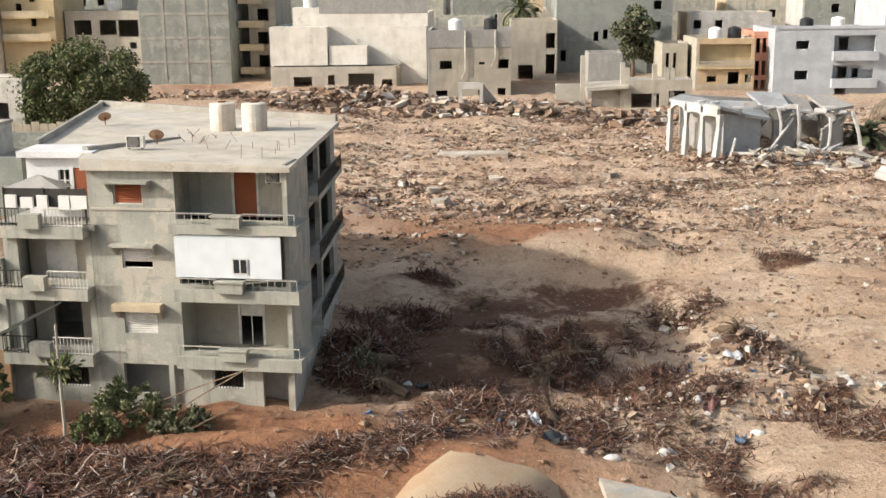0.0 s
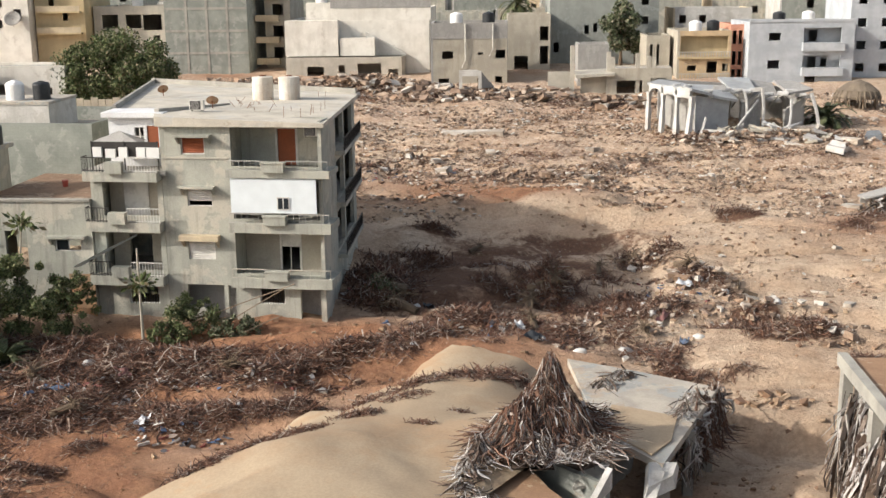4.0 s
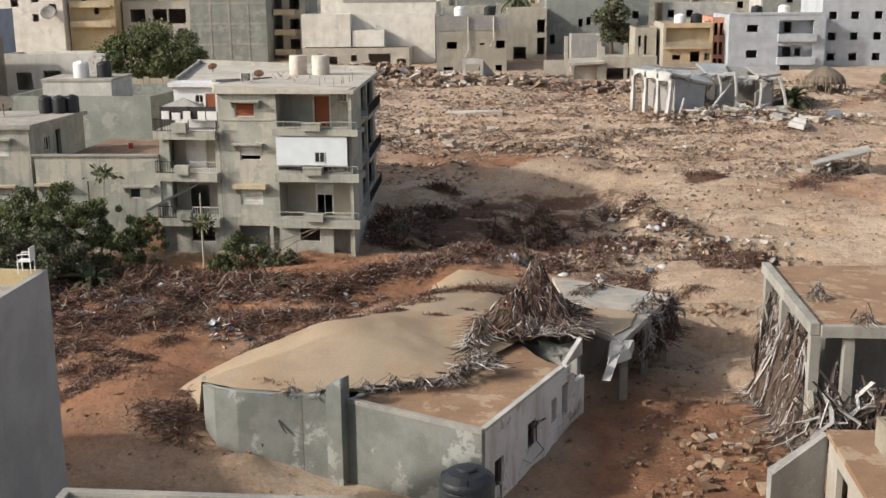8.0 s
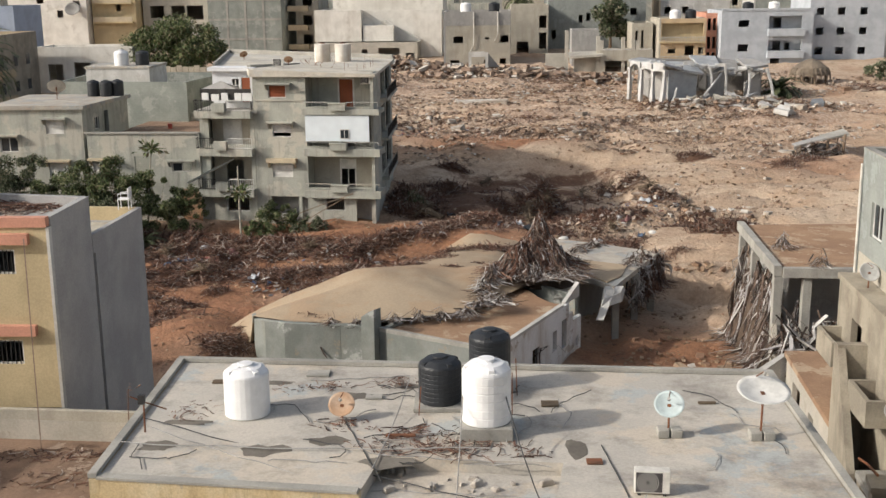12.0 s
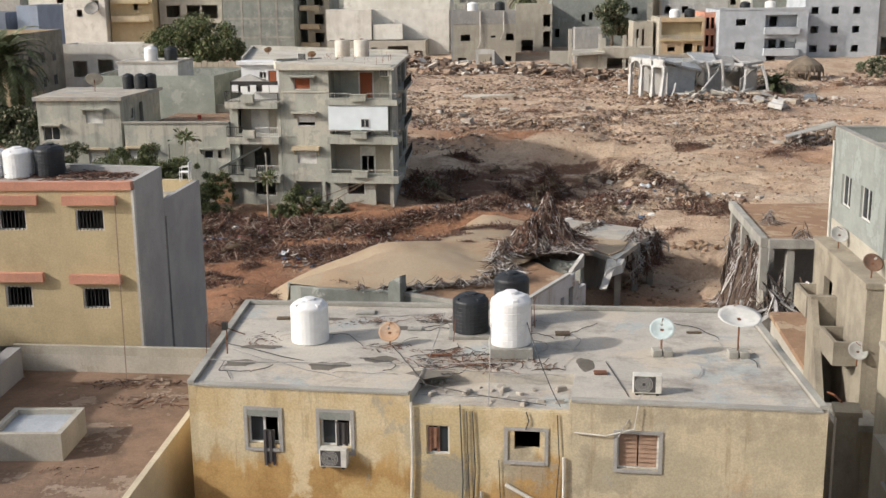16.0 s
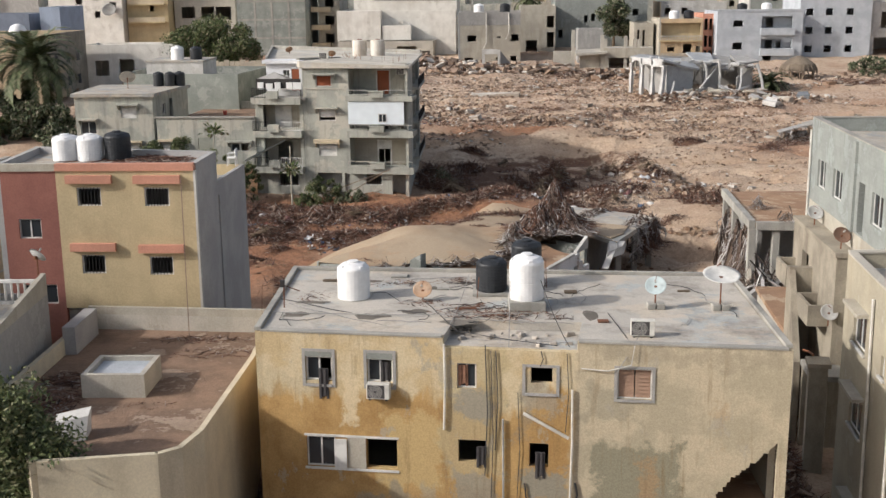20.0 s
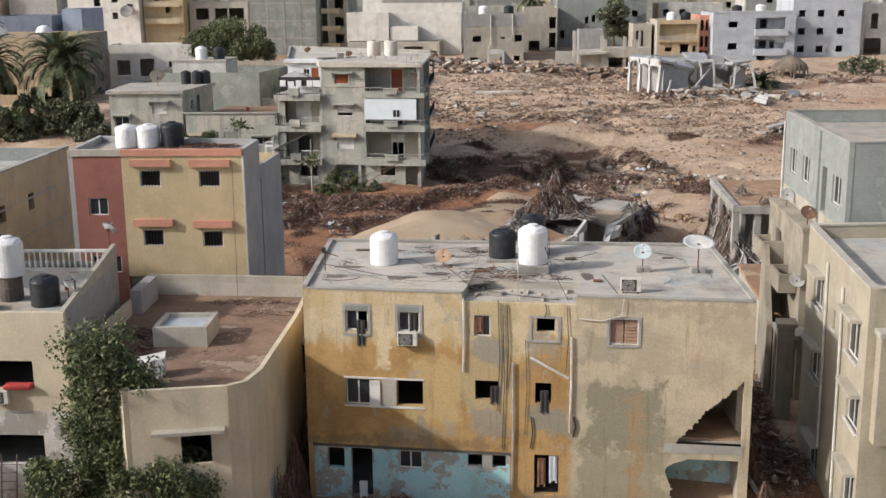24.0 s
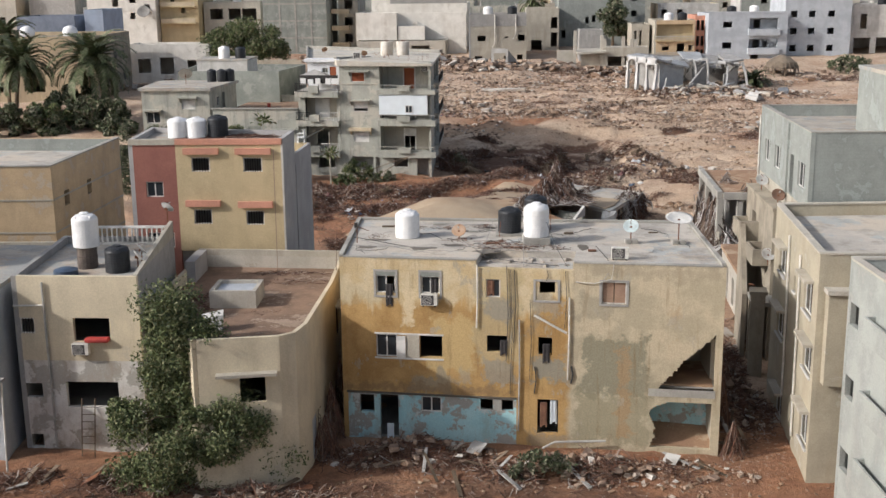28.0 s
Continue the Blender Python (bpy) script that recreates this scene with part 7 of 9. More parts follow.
# villa with balustraded balconies
vi = far_house("yellow_villa", "yellow villa with balustraded balconies", 28.1, 35.3, 144, 10, 11.9, {-1: CREAM_WALL, 0: STONE_TAN}, [(.4, 6.8, 8.7, 11.2), (1.4, 2.6, 6.6, 7.3), (4.0, 5.4, 6.3, 7.8), (6.1, 6.9, 6.5, 7.5)])
part("back_wall", Geo().fbox(vi.fr[0], .3, 7.0, 1.0, 1.15, 8.4, 11.4), YELLOW_WALL, vi.ob)
for z in (8.2, 5.3):
    b = part("balcony", Geo().fbox(vi.fr[0], .1, 7.1, -.5, 0, z, z + .25), YELLOW_WALL, vi.ob)
    part("rail", Geo().fbox(vi.fr[0], .1, 7.1, -.5, -.38, z + .85, z + .97), CREAM_PALE, b)
    for i in range(20):
        part("baluster", Geo().fbox(vi.fr[0], .2 + .35 * i, .32 + .35 * i, -.48, -.4, z + .25, z + .85), CREAM_PALE, b)
far_house("stepped_cream_house", "cream house with rounded fins", 24.4, 27.6, 147, 8, 11.2, CREAM_WALL, [(.5, .9, 7, 10), (1.4, 1.8, 7, 10)])
far_house("orange_house", "narrow orange house with slit windows", 35.6, 37.6, 146, 9, 12.6, SALMON, [(.3, .8, 10, 11.8), (1.1, 1.6, 10, 11.8), (.3, .8, 7.2, 9), (1.1, 1.6, 7.2, 9), (.3, .8, 5.4, 6.6), (1.1, 1.6, 5.4, 6.6)])
# white blocks
wb = far_house("white_house", "white painted three-storey house with recessed loggias", 37.3, 51.2, 142.6, 12, 13.0, WHITE_BLUE,
               [(2.6, 4.2, 10.6, 11.6), (2.6, 4.2, 6.9, 8.0), (7.2, 12.2, 9.9, 12.2), (7.2, 12.2, 6.6, 8.6), (7.6, 9, 4.9, 5.9)])
part("back_wall", wall_geo(wb.fr[0], 6.9, 12.6, 6.3, 12.6, .2, [(8.2, 9.4, 10.4, 11.9), (8.2, 9.4, 6.8, 8.3), (10, 10.8, 7, 8.1)], 1.4), WHITE_BLUE, wb.ob)
for z in (9.2, 5.9):
    part("balcony", Geo().fbox(wb.fr[0], 7.0, 12.5, -.7, 0, z, z + 1.1), WHITE_BLUE, wb.ob)
part("parapet", Geo().fbox(wb.fr[0], .0, wb.fr[0].len, -.1, .3, 13, 13.35), WHITE_BLUE, wb.ob)
w2 = far_house("white_tower", "taller white painted block with square windows", 51.3, 63, 145, 12, 17.5, WHITE_BLUE,
               [(a, a + 1.2, z, z + 1.1) for a in (1.0, 4.2, 7.6) for z in (6.2, 9.2, 12.2, 15.2)])
part("roof_band", Geo().fbox(w2.fr[0], 0, w2.fr[0].len, -.12, .2, 17.4, 17.7), SHADE_GREY, w2.ob)
far_house("white_shop_house", "white house over dark open shop fronts", 63.3, 80, 147, 12, 14.2, WHITE_WALL, [(1, 4, 5.2, 8.4), (5, 8, 5.2, 8.4), (9.5, 13, 5.2, 8.2), (2, 3.2, 10, 12.6), (7, 9, 10, 12.8)])
far_house("grey_flats", "grey apartment house with dark loggias", 80.5, 96, 152, 12, 18, SHADE_GREY, [(a, a + 2, z, z + 1.6) for a in (1, 5, 9, 12.5) for z in (7, 10.2, 13.4)])
# ruin of posts and slabs before the villa
ru = far_house("roofless_ruin", "roofless ruin with stumps of columns", 17.6, 25.2, 131, 5, 8.0, CREAM_WALL, [(.8, 4.0, 4.9, 6.5), (5, 6.9, 4.6, 6.8)], para=.1)
for x, h in ((12.9, 10.8), (17.4, 10), (17.9, 9.4), (21, 9.8), (22.4, 9.4), (23, 9.3)):
    part("column_stump", Geo().box(x - .25, x + .25, 131.2, 131.7, 4, h), CREAM_PALE, ru.ob)
part("fallen_slab", Geo().hexa([(13.2, 130, 6.9), (18, 130, 7.2), (18, 134, 7.4), (13.2, 134, 7.2), (13.2, 130, 7.3), (18, 130, 7.5), (18, 134, 7.8), (13.2, 134, 7.6)]), CREAM_PALE, ru.ob)
part("wall", Geo().box(14, 17.6, 132, 132.4, 3.5, 7), CREAM_PALE, ru.ob)
part("wall", Geo().box(10, 13, 133, 133.4, 3.5, 7.5), CREAM_PALE, ru.ob)
far_house("grey_tower_wall", "grey wall house between the ruins", 14.2, 18.2, 138, 6, 10.6, SHADE_GREY)
# arcade wreck: white arches carrying a broken roof
wr = thing("arcade_wreck", (27, 110, 2.8), "wrecked white arcade with a collapsed roof", "ruin")
P0, P1, P2 = (18.9, 108.5), (22.4, 103.2), (35.5, 108.0)
fa, fb = Fr(P0, P1), Fr(P1, P2)
r_ = random.Random(9)
ARC_WHITE = surf("arcade_white", (.56, .56, .55), (.45, .44, .42), stain=(.4, .37, .32), amount=.6, stain_scale=1.2)
ARC_GREY = surf("arcade_shade", (.40, .42, .43), (.33, .345, .35), stain=(.28, .27, .25), amount=.6, patch2=((.34, .33, .31), .6, .66, .6))
cols_ = [0.0, 2.15, 4.2, 6.3]


def leg(f, u, zb, zt, w, lean=0.0, out=0.0):
    pts, n = [], 5
    for i in range(n + 1):
        s = i / n
        k = w * (1.15 - .45 * s if i < n else 1.0) + r_.uniform(-.05, .05)
        c = u + lean * (1 - s) ** 1.6
        v = -out * (1 - s) ** 1.6
        z = zb + (zt - zb) * s
        pts += [f.pt(c - k, v - k, z), f.pt(c + k, v - k, z), f.pt(c + k, v + k, z), f.pt(c - k, v + k, z)]
    fc = [(0, 3, 2, 1), tuple(4 * n + i for i in range(4))] + [(4 * i + j, 4 * i + (j + 1) % 4, 4 * i + 4 + (j + 1) % 4, 4 * i + 4 + j) for i in range(n) for j in range(4)]
    part("pillar", Geo().add(pts, fc), ARC_WHITE, wr)


for i, u in enumerate(cols_):
    leg(fa, u, 2.0, 7.3, .24, (-.1, .1, .2, .5)[i], (0, .3, .2, 1.1)[i])
for i in range(3):
    g, w = Geo(), cols_[i + 1] - cols_[i]
    m, R = cols_[i] + w / 2, w / 2 - .16
    arc = [(m - R * math.cos(math.pi * s / 8), 7.0 + R * (.8, .35, .12)[i] * math.sin(math.pi * s / 8)) for s in range(9)]
    vs = [f_.pt(a, v, z) for f_ in (fa,) for v in (-.18, .18) for a, b in arc for z in (b, 8.1 + r_.uniform(-.12, .1))]
    fc = []
    for s in range(8):
        a, b = 2 * s, 18 + 2 * s
        fc += [(a, a + 2, a + 3, a + 1), (b, b + 1, b + 3, b + 2), (a, b, b + 2, a + 2), (a + 1, a + 3, b + 3, b + 1)]
    part("arch", g.add(vs, fc + [(0, 1, 19, 18), (16, 34, 35, 17)]), ARC_WHITE, wr)
# grey wall panels behind the arches, cracked into leaves that lean apart
# the darker grey render here adds to the shade inside the arcade
part("inner_wall", Geo().prism([(20.9, 110.4), (24.2, 105.6), (24.6, 105.8), (21.3, 110.6)], 2.2, [7.7, 7.3, 7.3, 7.7]), SHADE_GREY, wr)
part("inner_wall", Geo().prism([(22.9, 103.9), (26.6, 105.4), (26.5, 105.8), (22.9, 104.3)], 2.9, [7.3, 6.6, 6.6, 7.3]), ARC_GREY, wr, "leaning grey wall panel")
part("inner_wall", Geo().prism([(28.4, 107.6), (30.6, 108.4), (30.5, 108.8), (28.3, 108.0)], 2.2, [6.0, 7.3, 7.3, 6.4]), SHADE_GREY, wr)
part("inner_wall", Geo().prism([(33.2, 108.4), (35.2, 109.0), (35.1, 109.4), (33.1, 108.8)], 2.2, [5.2, 6.6, 6.6, 5.2]), SHADE_GREY, wr)
part("inner_wall", Geo().prism([(20.6, 113), (34.6, 114), (34.6, 114.4), (20.6, 113.4)], 2.2, [8.2, 7.2, 7.2, 8.2]), SHADE_GREY, wr)
part("inner_wall", Geo().prism([(35.0, 109.2), (35.4, 109.2), (34.8, 114), (34.4, 114)], 2.2, [6.4, 6.4, 7.0, 7.0]), SHADE_GREY, wr)
for k in range(11):
    x = 27.2 + .8 * k
    part("rafter", Geo().tube([(x, 106.4 + r_.uniform(0, .8), 6.9 + r_.uniform(-.3, .2)), (x + r_.uniform(-.8, .8), 110, 5.6 + r_.uniform(-1.2, 1.2)), (x + r_.uniform(-1, 1), 113.2, 7.4)], .07, 4), CONCRETE, wr)
# broken roof: slabs that sag towards the torn side
for poly, z0, m in (([(18.7, 108.7), (22.3, 103.1), (24.6, 103.9), (23.0, 110.5), (20.8, 113.6)], [7.95, 7.8, 7.2, 7.7, 7.9], ARC_GREY), ([(24.8, 104.1), (27.4, 105.0), (27.0, 111), (23.4, 110.6)], [7.0, 6.5, 7.4, 7.6], ARC_GREY), ([(27.5, 107.4), (29.9, 108.0), (30.4, 113.4), (26.8, 112.2)], [7.1, 7.2, 8.0, 8.2], ARC_GREY),
                    ([(30.1, 109.0), (33.0, 109.6), (33.0, 113.6), (30.6, 113.4)], [6.2, 5.9, 7.4, 7.8], SHADE_GREY), ([(33.2, 107.4), (36.0, 108.5), (35.4, 113.6), (33.1, 113.6)], [6.9, 7.2, 7.6, 7.7], SHADE_GREY)):
    part("roof", Geo().prism(poly, z0, [z + .26 for z in z0]), m, wr, "broken roof slab")
for k in range(16):
    s = k / 15
    x, y = 20.0 + 15 * s, 104.6 + 3.6 * s if s > .2 else 106.5 - 9 * s
    z = (8.15 - 1.2 * s) + r_.uniform(-.25, .3)
    a = r_.uniform(-.5, .5)
    w, d = r_.uniform(.5, 1.3), r_.uniform(.15, .35)
    f = Fr((x, y), (x + math.cos(a), y + math.sin(a)))
    part("cornice_piece", Geo().hexa([f.pt(0, 0, z - .3), f.pt(w, 0, z - .4 * r_.random()), f.pt(w, d, z - .3), f.pt(0, d, z - .3), f.pt(0, 0, z), f.pt(w, 0, z + r_.uniform(-.2, .3)), f.pt(w, d, z + .1), f.pt(0, d, z + .1)]), ARC_WHITE, wr)
for a, b, w in (((28.0, 104.9, 7.6), (28.3, 104.7, 5.2), .26), ((30.2, 106.4, 7.8), (30.3, 106.0, 3.6), .3), ((27.2, 103.6, 4.2), (29.6, 105.6, 6.6), .26), ((25.4, 102.9, 2.8), (28.0, 104.6, 4.3), .22), ((33.2, 106.3, 6.6), (32.8, 105.4, 3.2), .25), ((35.6, 107.6, 7.1), (36.4, 106.6, 3.0), .34), ((22.8, 101.9, 2.6), (23.8, 103.0, 5.2), .26)):
    part("broken_beam", Geo().tube([a, tuple((p + q) / 2 + .15 for p, q in zip(a, b)), b], w * .62, 5, w * .5), ARC_WHITE, wr)
for x0, y0, x1, y1, w, m in ((27.2, 102.2, 35.0, 102.8, 1.0, CHUNK), (36.2, 101.2, 37.6, 98.4, .7, CHUNK), (25.0, 100.2, 26.4, 101.6, 1.1, CHUNK), (33.5, 105, 36.8, 106.2, 1.3, CHUNK), (7.0, 129.5, 13, 128.6, 2.4, CHUNK), (1.5, 133.5, 5, 133, 2, CHUNK), (-3, 107, 3.5, 106, 1.2, CHUNK)):
    f = Fr((x0, y0), (x1, y1))
    z = Hz((x0 + x1) / 2, (y0 + y1) / 2) + .35
    solo("fallen_slab", Geo().hexa([f.pt(0, 0, z - .5), f.pt(f.len, 0, z - .5), f.pt(f.len, w, z - .3), f.pt(0, w, z - .3), f.pt(0, 0, z), f.pt(f.len, 0, z + .15), f.pt(f.len, w, z + .3), f.pt(0, w, z + .1)]), m, "pale broken concrete slab lying in the rubble", "slab", "fallen slabs")
r_ = random.Random(91)
for k in range(46):
    x, y = 25.5 + 13 * r_.random(), 98.5 + 6.5 * r_.random()
    a, L, w = r_.uniform(0, 3.14), r_.uniform(.7, 2.6), r_.uniform(.25, .9)
    z = Hz(x, y) + r_.uniform(.0, .8) * (y > 100.5)
    f = Fr((x, y), (x + math.cos(a), y + math.sin(a)))
    u_ = r_.uniform(-.5, .7)
    solo("wall_fragment", Geo().hexa([f.pt(0, 0, z), f.pt(L, 0, z + u_), f.pt(L, w, z + u_ * .6), f.pt(0, w, z + .1), f.pt(0, 0, z + .22), f.pt(L, 0, z + u_ + .2), f.pt(L, w, z + u_ * .6 + .2), f.pt(0, w, z + .3)]), (CHUNK, ARC_WHITE, SHADE_GREY, CREAM_WALL)[k % 4], "broken wall fragment heaped before the arcade", "wall fragment", "arcade rubble")


def car(x, y, turn, tilt, paint, label):
    """A wrecked saloon car: body with bonnet and boot, cabin, side and end windows, wheels."""
    t = thing("wrecked_car", (0, 0, 0), label, "car", "wrecked cars")
    side = [(-2.1, .35), (2.1, .35), (2.15, .7), (1.2, .92), (.55, 1.0), (-1.3, 1.0), (-2.1, .9)]
    n = len(side)
    part("body", Geo().add([(u, v, z) for v in (-.82, .82) for u, z in side], [tuple(range(n)), tuple(range(n, 2 * n))[::-1]] + [(i, n + i, n + (i + 1) % n, (i + 1) % n) for i in range(n)]), paint, t)
    part("cabin", Geo().hexa([(-1.5, -.76, .99), (.75, -.76, .99), (.75, .76, .99), (-1.5, .76, .99), (-1.05, -.6, 1.42), (.15, -.6, 1.36), (.15, .6, 1.36), (-1.05, .6, 1.42)]), paint, t, "dented roof")
    for v in (-1, 1):
        part("side_window", Geo().add([(-1.25, v * .752, 1.06), (.5, v * .752, 1.06), (.1, v * .63, 1.33), (-1.0, v * .63, 1.36)], [(0, 1, 2, 3)]), GLASS, t)
    part("windscreen", Geo().add([(.74, -.66, 1.03), (.74, .66, 1.03), (.2, .54, 1.34), (.2, -.54, 1.34)], [(0, 1, 2, 3)]), GLASS, t)
    for u in (-1.3, 1.3):
        for v in (-.84, .66):
            part("wheel", Geo().tube([(u, v, .32), (u, v + .18, .32)], .32, 14), TANK_BLACK, t)
    t.matrix_basis = pose(x, y, Hz(x, y) - .5, tilt, 6, turn)


car(34.4, 94.4, 62, 10, surf("muddy_white_paint", (.60, .59, .56), (.45, .40, .34), rough=.5, stain=(.30, .2, .13), amount=1.0, streak=1), "mud-caked white car wrecked beside the arcade")
car(40.8, 103.0, 70, -6, surf("muddy_grey_paint", (.16, .175, .19), (.10, .11, .12), rough=.5, stain=(.28, .19, .13), amount=1.0, streak=1), "dark grey car stranded in the mud")
hx, hy = 45.0, 121.5
zh = Hz(hx, hy) - .6
hut = thing("straw_parasol", (hx, hy, zh), "round straw parasol hut with a ragged fringe", "parasol hut")
STRAW = surf("grey_straw", (.24, .195, .145), (.16, .13, .10), fine=18, bump=.9, dist=.05)
part("roof", Geo().lathe([(2.5, 1.6), (2.55, 1.9), (2.2, 2.6), (1.3, 3.3), (.3, 3.7)], 18, (hx, hy, zh)), STRAW, hut)
for k in range(26):
    a = 2 * math.pi * k / 26 + r_.uniform(-.1, .1)
    c_, n_ = math.cos(a), math.sin(a)
    part("fringe", Geo().tube([(hx + 2.2 * c_, hy + 2.2 * n_, zh + 2.5), (hx + 2.6 * c_, hy + 2.6 * n_, zh + 1.8), (hx + r_.uniform(2.4, 2.9) * c_, hy + 2.7 * n_, zh + r_.uniform(.5, 1.3))], .16, 5, .05), STRAW, hut)
    if k % 4 == 0:
        part("post", Geo().tube([(hx + 2.1 * c_, hy + 2.1 * n_, zh - .3), (hx + 2.0 * c_, hy + 2.0 * n_, zh + 2.3)], .1, 6), ROOT, hut)
so = thing("upended_doorway", (.2, 130.5, 4.8), "white door frame carried off by the flood", "door frame")
part("frame", Geo().box(-1.2, -.8, 130, 130.5, 4.6, 8.0).box(1.2, 1.6, 130, 130.5, 4.6, 7.9).box(-.8, 1.2, 130, 130.5, 7.3, 8.0), WHITE_WALL, so)
part("side", Geo().prism([(1.6, 130), (3.6, 131.5), (3.4, 132), (1.6, 130.6)], 4.6, [7.8, 5.4, 5.4, 7.8]), SHADE_GREY, so)

# houses beside the long house, behind the trees
VILLA_TAN = surf("weathered_tan", (.46, .375, .25), (.39, .315, .215), stain=(.2, .15, .1), amount=.7)
# wall 1 is coloured darker for the villa's shaded side
tv = far_house("tan_villa", "three-storey brown villa with stacked balconies and roof tanks", -86, -58.4, 100, 16, 12.1, {-1: VILLA_TAN, 1: SHADED_DIRTY_CREAM}, [(6, 8, 4.2, 5.6), (12, 14, 4.2, 5.6), (18, 20, 4.2, 5.6), (12, 14, 7.6, 9)], para=.6)
for z in (4.0, 7.2):
    part("balcony", Geo().fbox(tv.fr[1], 1.0, 6.5, -.9, 0, z - .25, z + .7), VILLA_TAN, tv.ob)
    for u in (1.4, 4.0, 8.2, 12):
        part("window", Geo().fbox(tv.fr[1], u, u + 1.1, -.03, 0, z + .9, z + 2.2), GLASS, tv.ob)
far_house("ruined_villa", "pale villa with its corner torn away", -59.0, -46.0, 118, 6, 9.9, FAR_WHITE, [(1.5, 3.5, 5.4, 7.6), (5, 7.2, 5.2, 7.8), (9.4, 11.4, 5.4, 7.4)], para=.3)
for x in (-71, -64.5):
    solo("roof_ball_tank", Geo().lathe([(.4, 0), (1.0, .3), (1.15, .9), (.9, 1.5), (.3, 1.8)], 16, (x, 108, 11.5)), TANK_WHITE, "round white water tank on the villa", "water tank", "roof tanks", smooth=True)
far_house("slate_blue_house", "slate-blue house behind the palms", -82, -72, 132, 10, 14, {-1: surf("slate_paint", (.22, .25, .31), (.18, .21, .26), stain=(.1, .12, .15))}, [(14, 16, 9, 11)])
far_house("pale_blue_house", "narrow pale blue-grey house", -70.6, -67.4, 133, 10, 15, {-1: surf("pale_blue", (.36, .42, .52), (.32, .37, .45))})

# ---- rows of houses up the slope behind ----
r_ = random.Random(21)
cols = [CREAM_PALE, SHADE_GREY, CREAM_WALL, WHITE_WALL, DARK_BLOCK, TAN_WALL, BLOCK_GREEN, GREY_PLASTER]
for row, (y, h0, h1) in enumerate(((182, 7, 12), (205, 7, 11), (232, 6, 11), (268, 6, 11), (310, 6, 12))):
    x = -130 - 20 * row
    while x < 130 + 20 * row:
        w = r_.uniform(9, 17)
        yy = y + r_.uniform(-5, 5)
        zb = Hz(x + w / 2, yy) - .5
        z1 = zb + r_.uniform(h0, h1)
        n = int(w // 3.4)
        fl_ = int((z1 - zb) // 3.2)
        wins = [(1 + 3.3 * i, 2.2 + 3.3 * i, zb + 1.6 + 3.2 * j, zb + 2.9 + 3.2 * j) for i in range(n) for j in range(fl_) if r_.random() < .75]
        far_house("town_house", "plain flat-roofed town house on the slope", x, x + w, yy, 10, z1, r_.choice(cols), wins, zb, r_.uniform(-1, 1), side=r_.choice(cols))
        x += w + r_.uniform(.6, 4)

r_ = random.Random(58)
spots = [(-21.4, 158.4, 15.8, 0), (42.0, 146.0, 12.6, 0), (46.5, 148.0, 12.6, 40), (55.0, 149, 17.3, 0), (31.0, 147, 11.5, 0), (33.6, 148, 11.5, 0), (-1.6, 146, 12.9, 0), (2.8, 147, 12.9, 0), (20.5, 166, 21.6, 0), (70, 150, 13.8, 0), (-52, 171, 15.0, 0), (-38, 160, 20.6, 0)]
place(water_tank("water_tank", TANK_WHITE, .85, 1.7, "white water tank on a far roof", 2), spots[::2])
place(water_tank("water_tank", TANK_BLACK, .85, 1.7, "black water tank on a far roof", 2), spots[1::2])

# corrugated yard fence below the shade tree
fe = thing("sheet_fence", (-26, 77.6, 6.5), "tan corrugated sheet fence along a back yard", "fence")
f = Fr((-33.6, 77.9), (-25.2, 77.3))
TAN_SHEET = surf("tan_sheet", (.50, .43, .33), (.42, .36, .28), stain=(.3, .25, .19), amount=.7, streak=.1)
for k in range(14):
    part("panel", Geo().fbox(f, .6 * k, .6 * k + .56, 0, .05, 2, 10.1 + .1 * math.sin(2.3 * k)), TAN_SHEET, fe)


# ---- tall houses out of view that shade the near street ----
far_house("tall_neighbour", "tall plain apartment house that shades the street", -52, -38, -11.5, 6, 15.2, CREAM_WALL, [(2 + 4 * i, 3.4 + 4 * i, z, z + 1.4) for i in range(5) for z in (0, 3.4, 6.8, 10.2, 13.6)], -3.8)
far_house("tall_neighbour", "plain grey apartment house down the street", -70, -34, -52, 20, 15.5, SHADE_GREY, [(2 + 4 * i, 3.4 + 4 * i, z, z + 1.4) for i in range(8) for z in (0, 3.4, 6.8, 10.2)], -3.8)
far_house("tall_neighbour", "plain cream house across the street", 14, 32, -52, 20, 10, CREAM_WALL, [(2 + 4 * i, 3.4 + 4 * i, z, z + 1.4) for i in range(4) for z in (0, 3.4, 6.8)], -3.8)

# ---- flood debris ----
def strands(paths, side, up, w):
    """Thin three-sided strands along rows of points, each row one strand."""
    m, n = len(paths), len(w)
    taper = np.interp(np.arange(m), [0, m - 2, m - 1], [1, .8, .35])
    ring = [p + (side * np.cos(g) * 1.3 + up * np.sin(g) * .7) * w * k for p, k in zip(paths, taper) for g in (0, 2.1, 4.2)]
    V = np.stack(ring, 1).reshape(-1, 3)
    q4 = np.array([(3 * j + i, 3 * j + (i + 1) % 3, 3 * j + 3 + (i + 1) % 3, 3 * j + 3 + i) for j in range(m - 1) for i in range(3)])
    return V, (3 * m * np.arange(n)[:, None, None] + q4[None]).reshape(-1, 4)


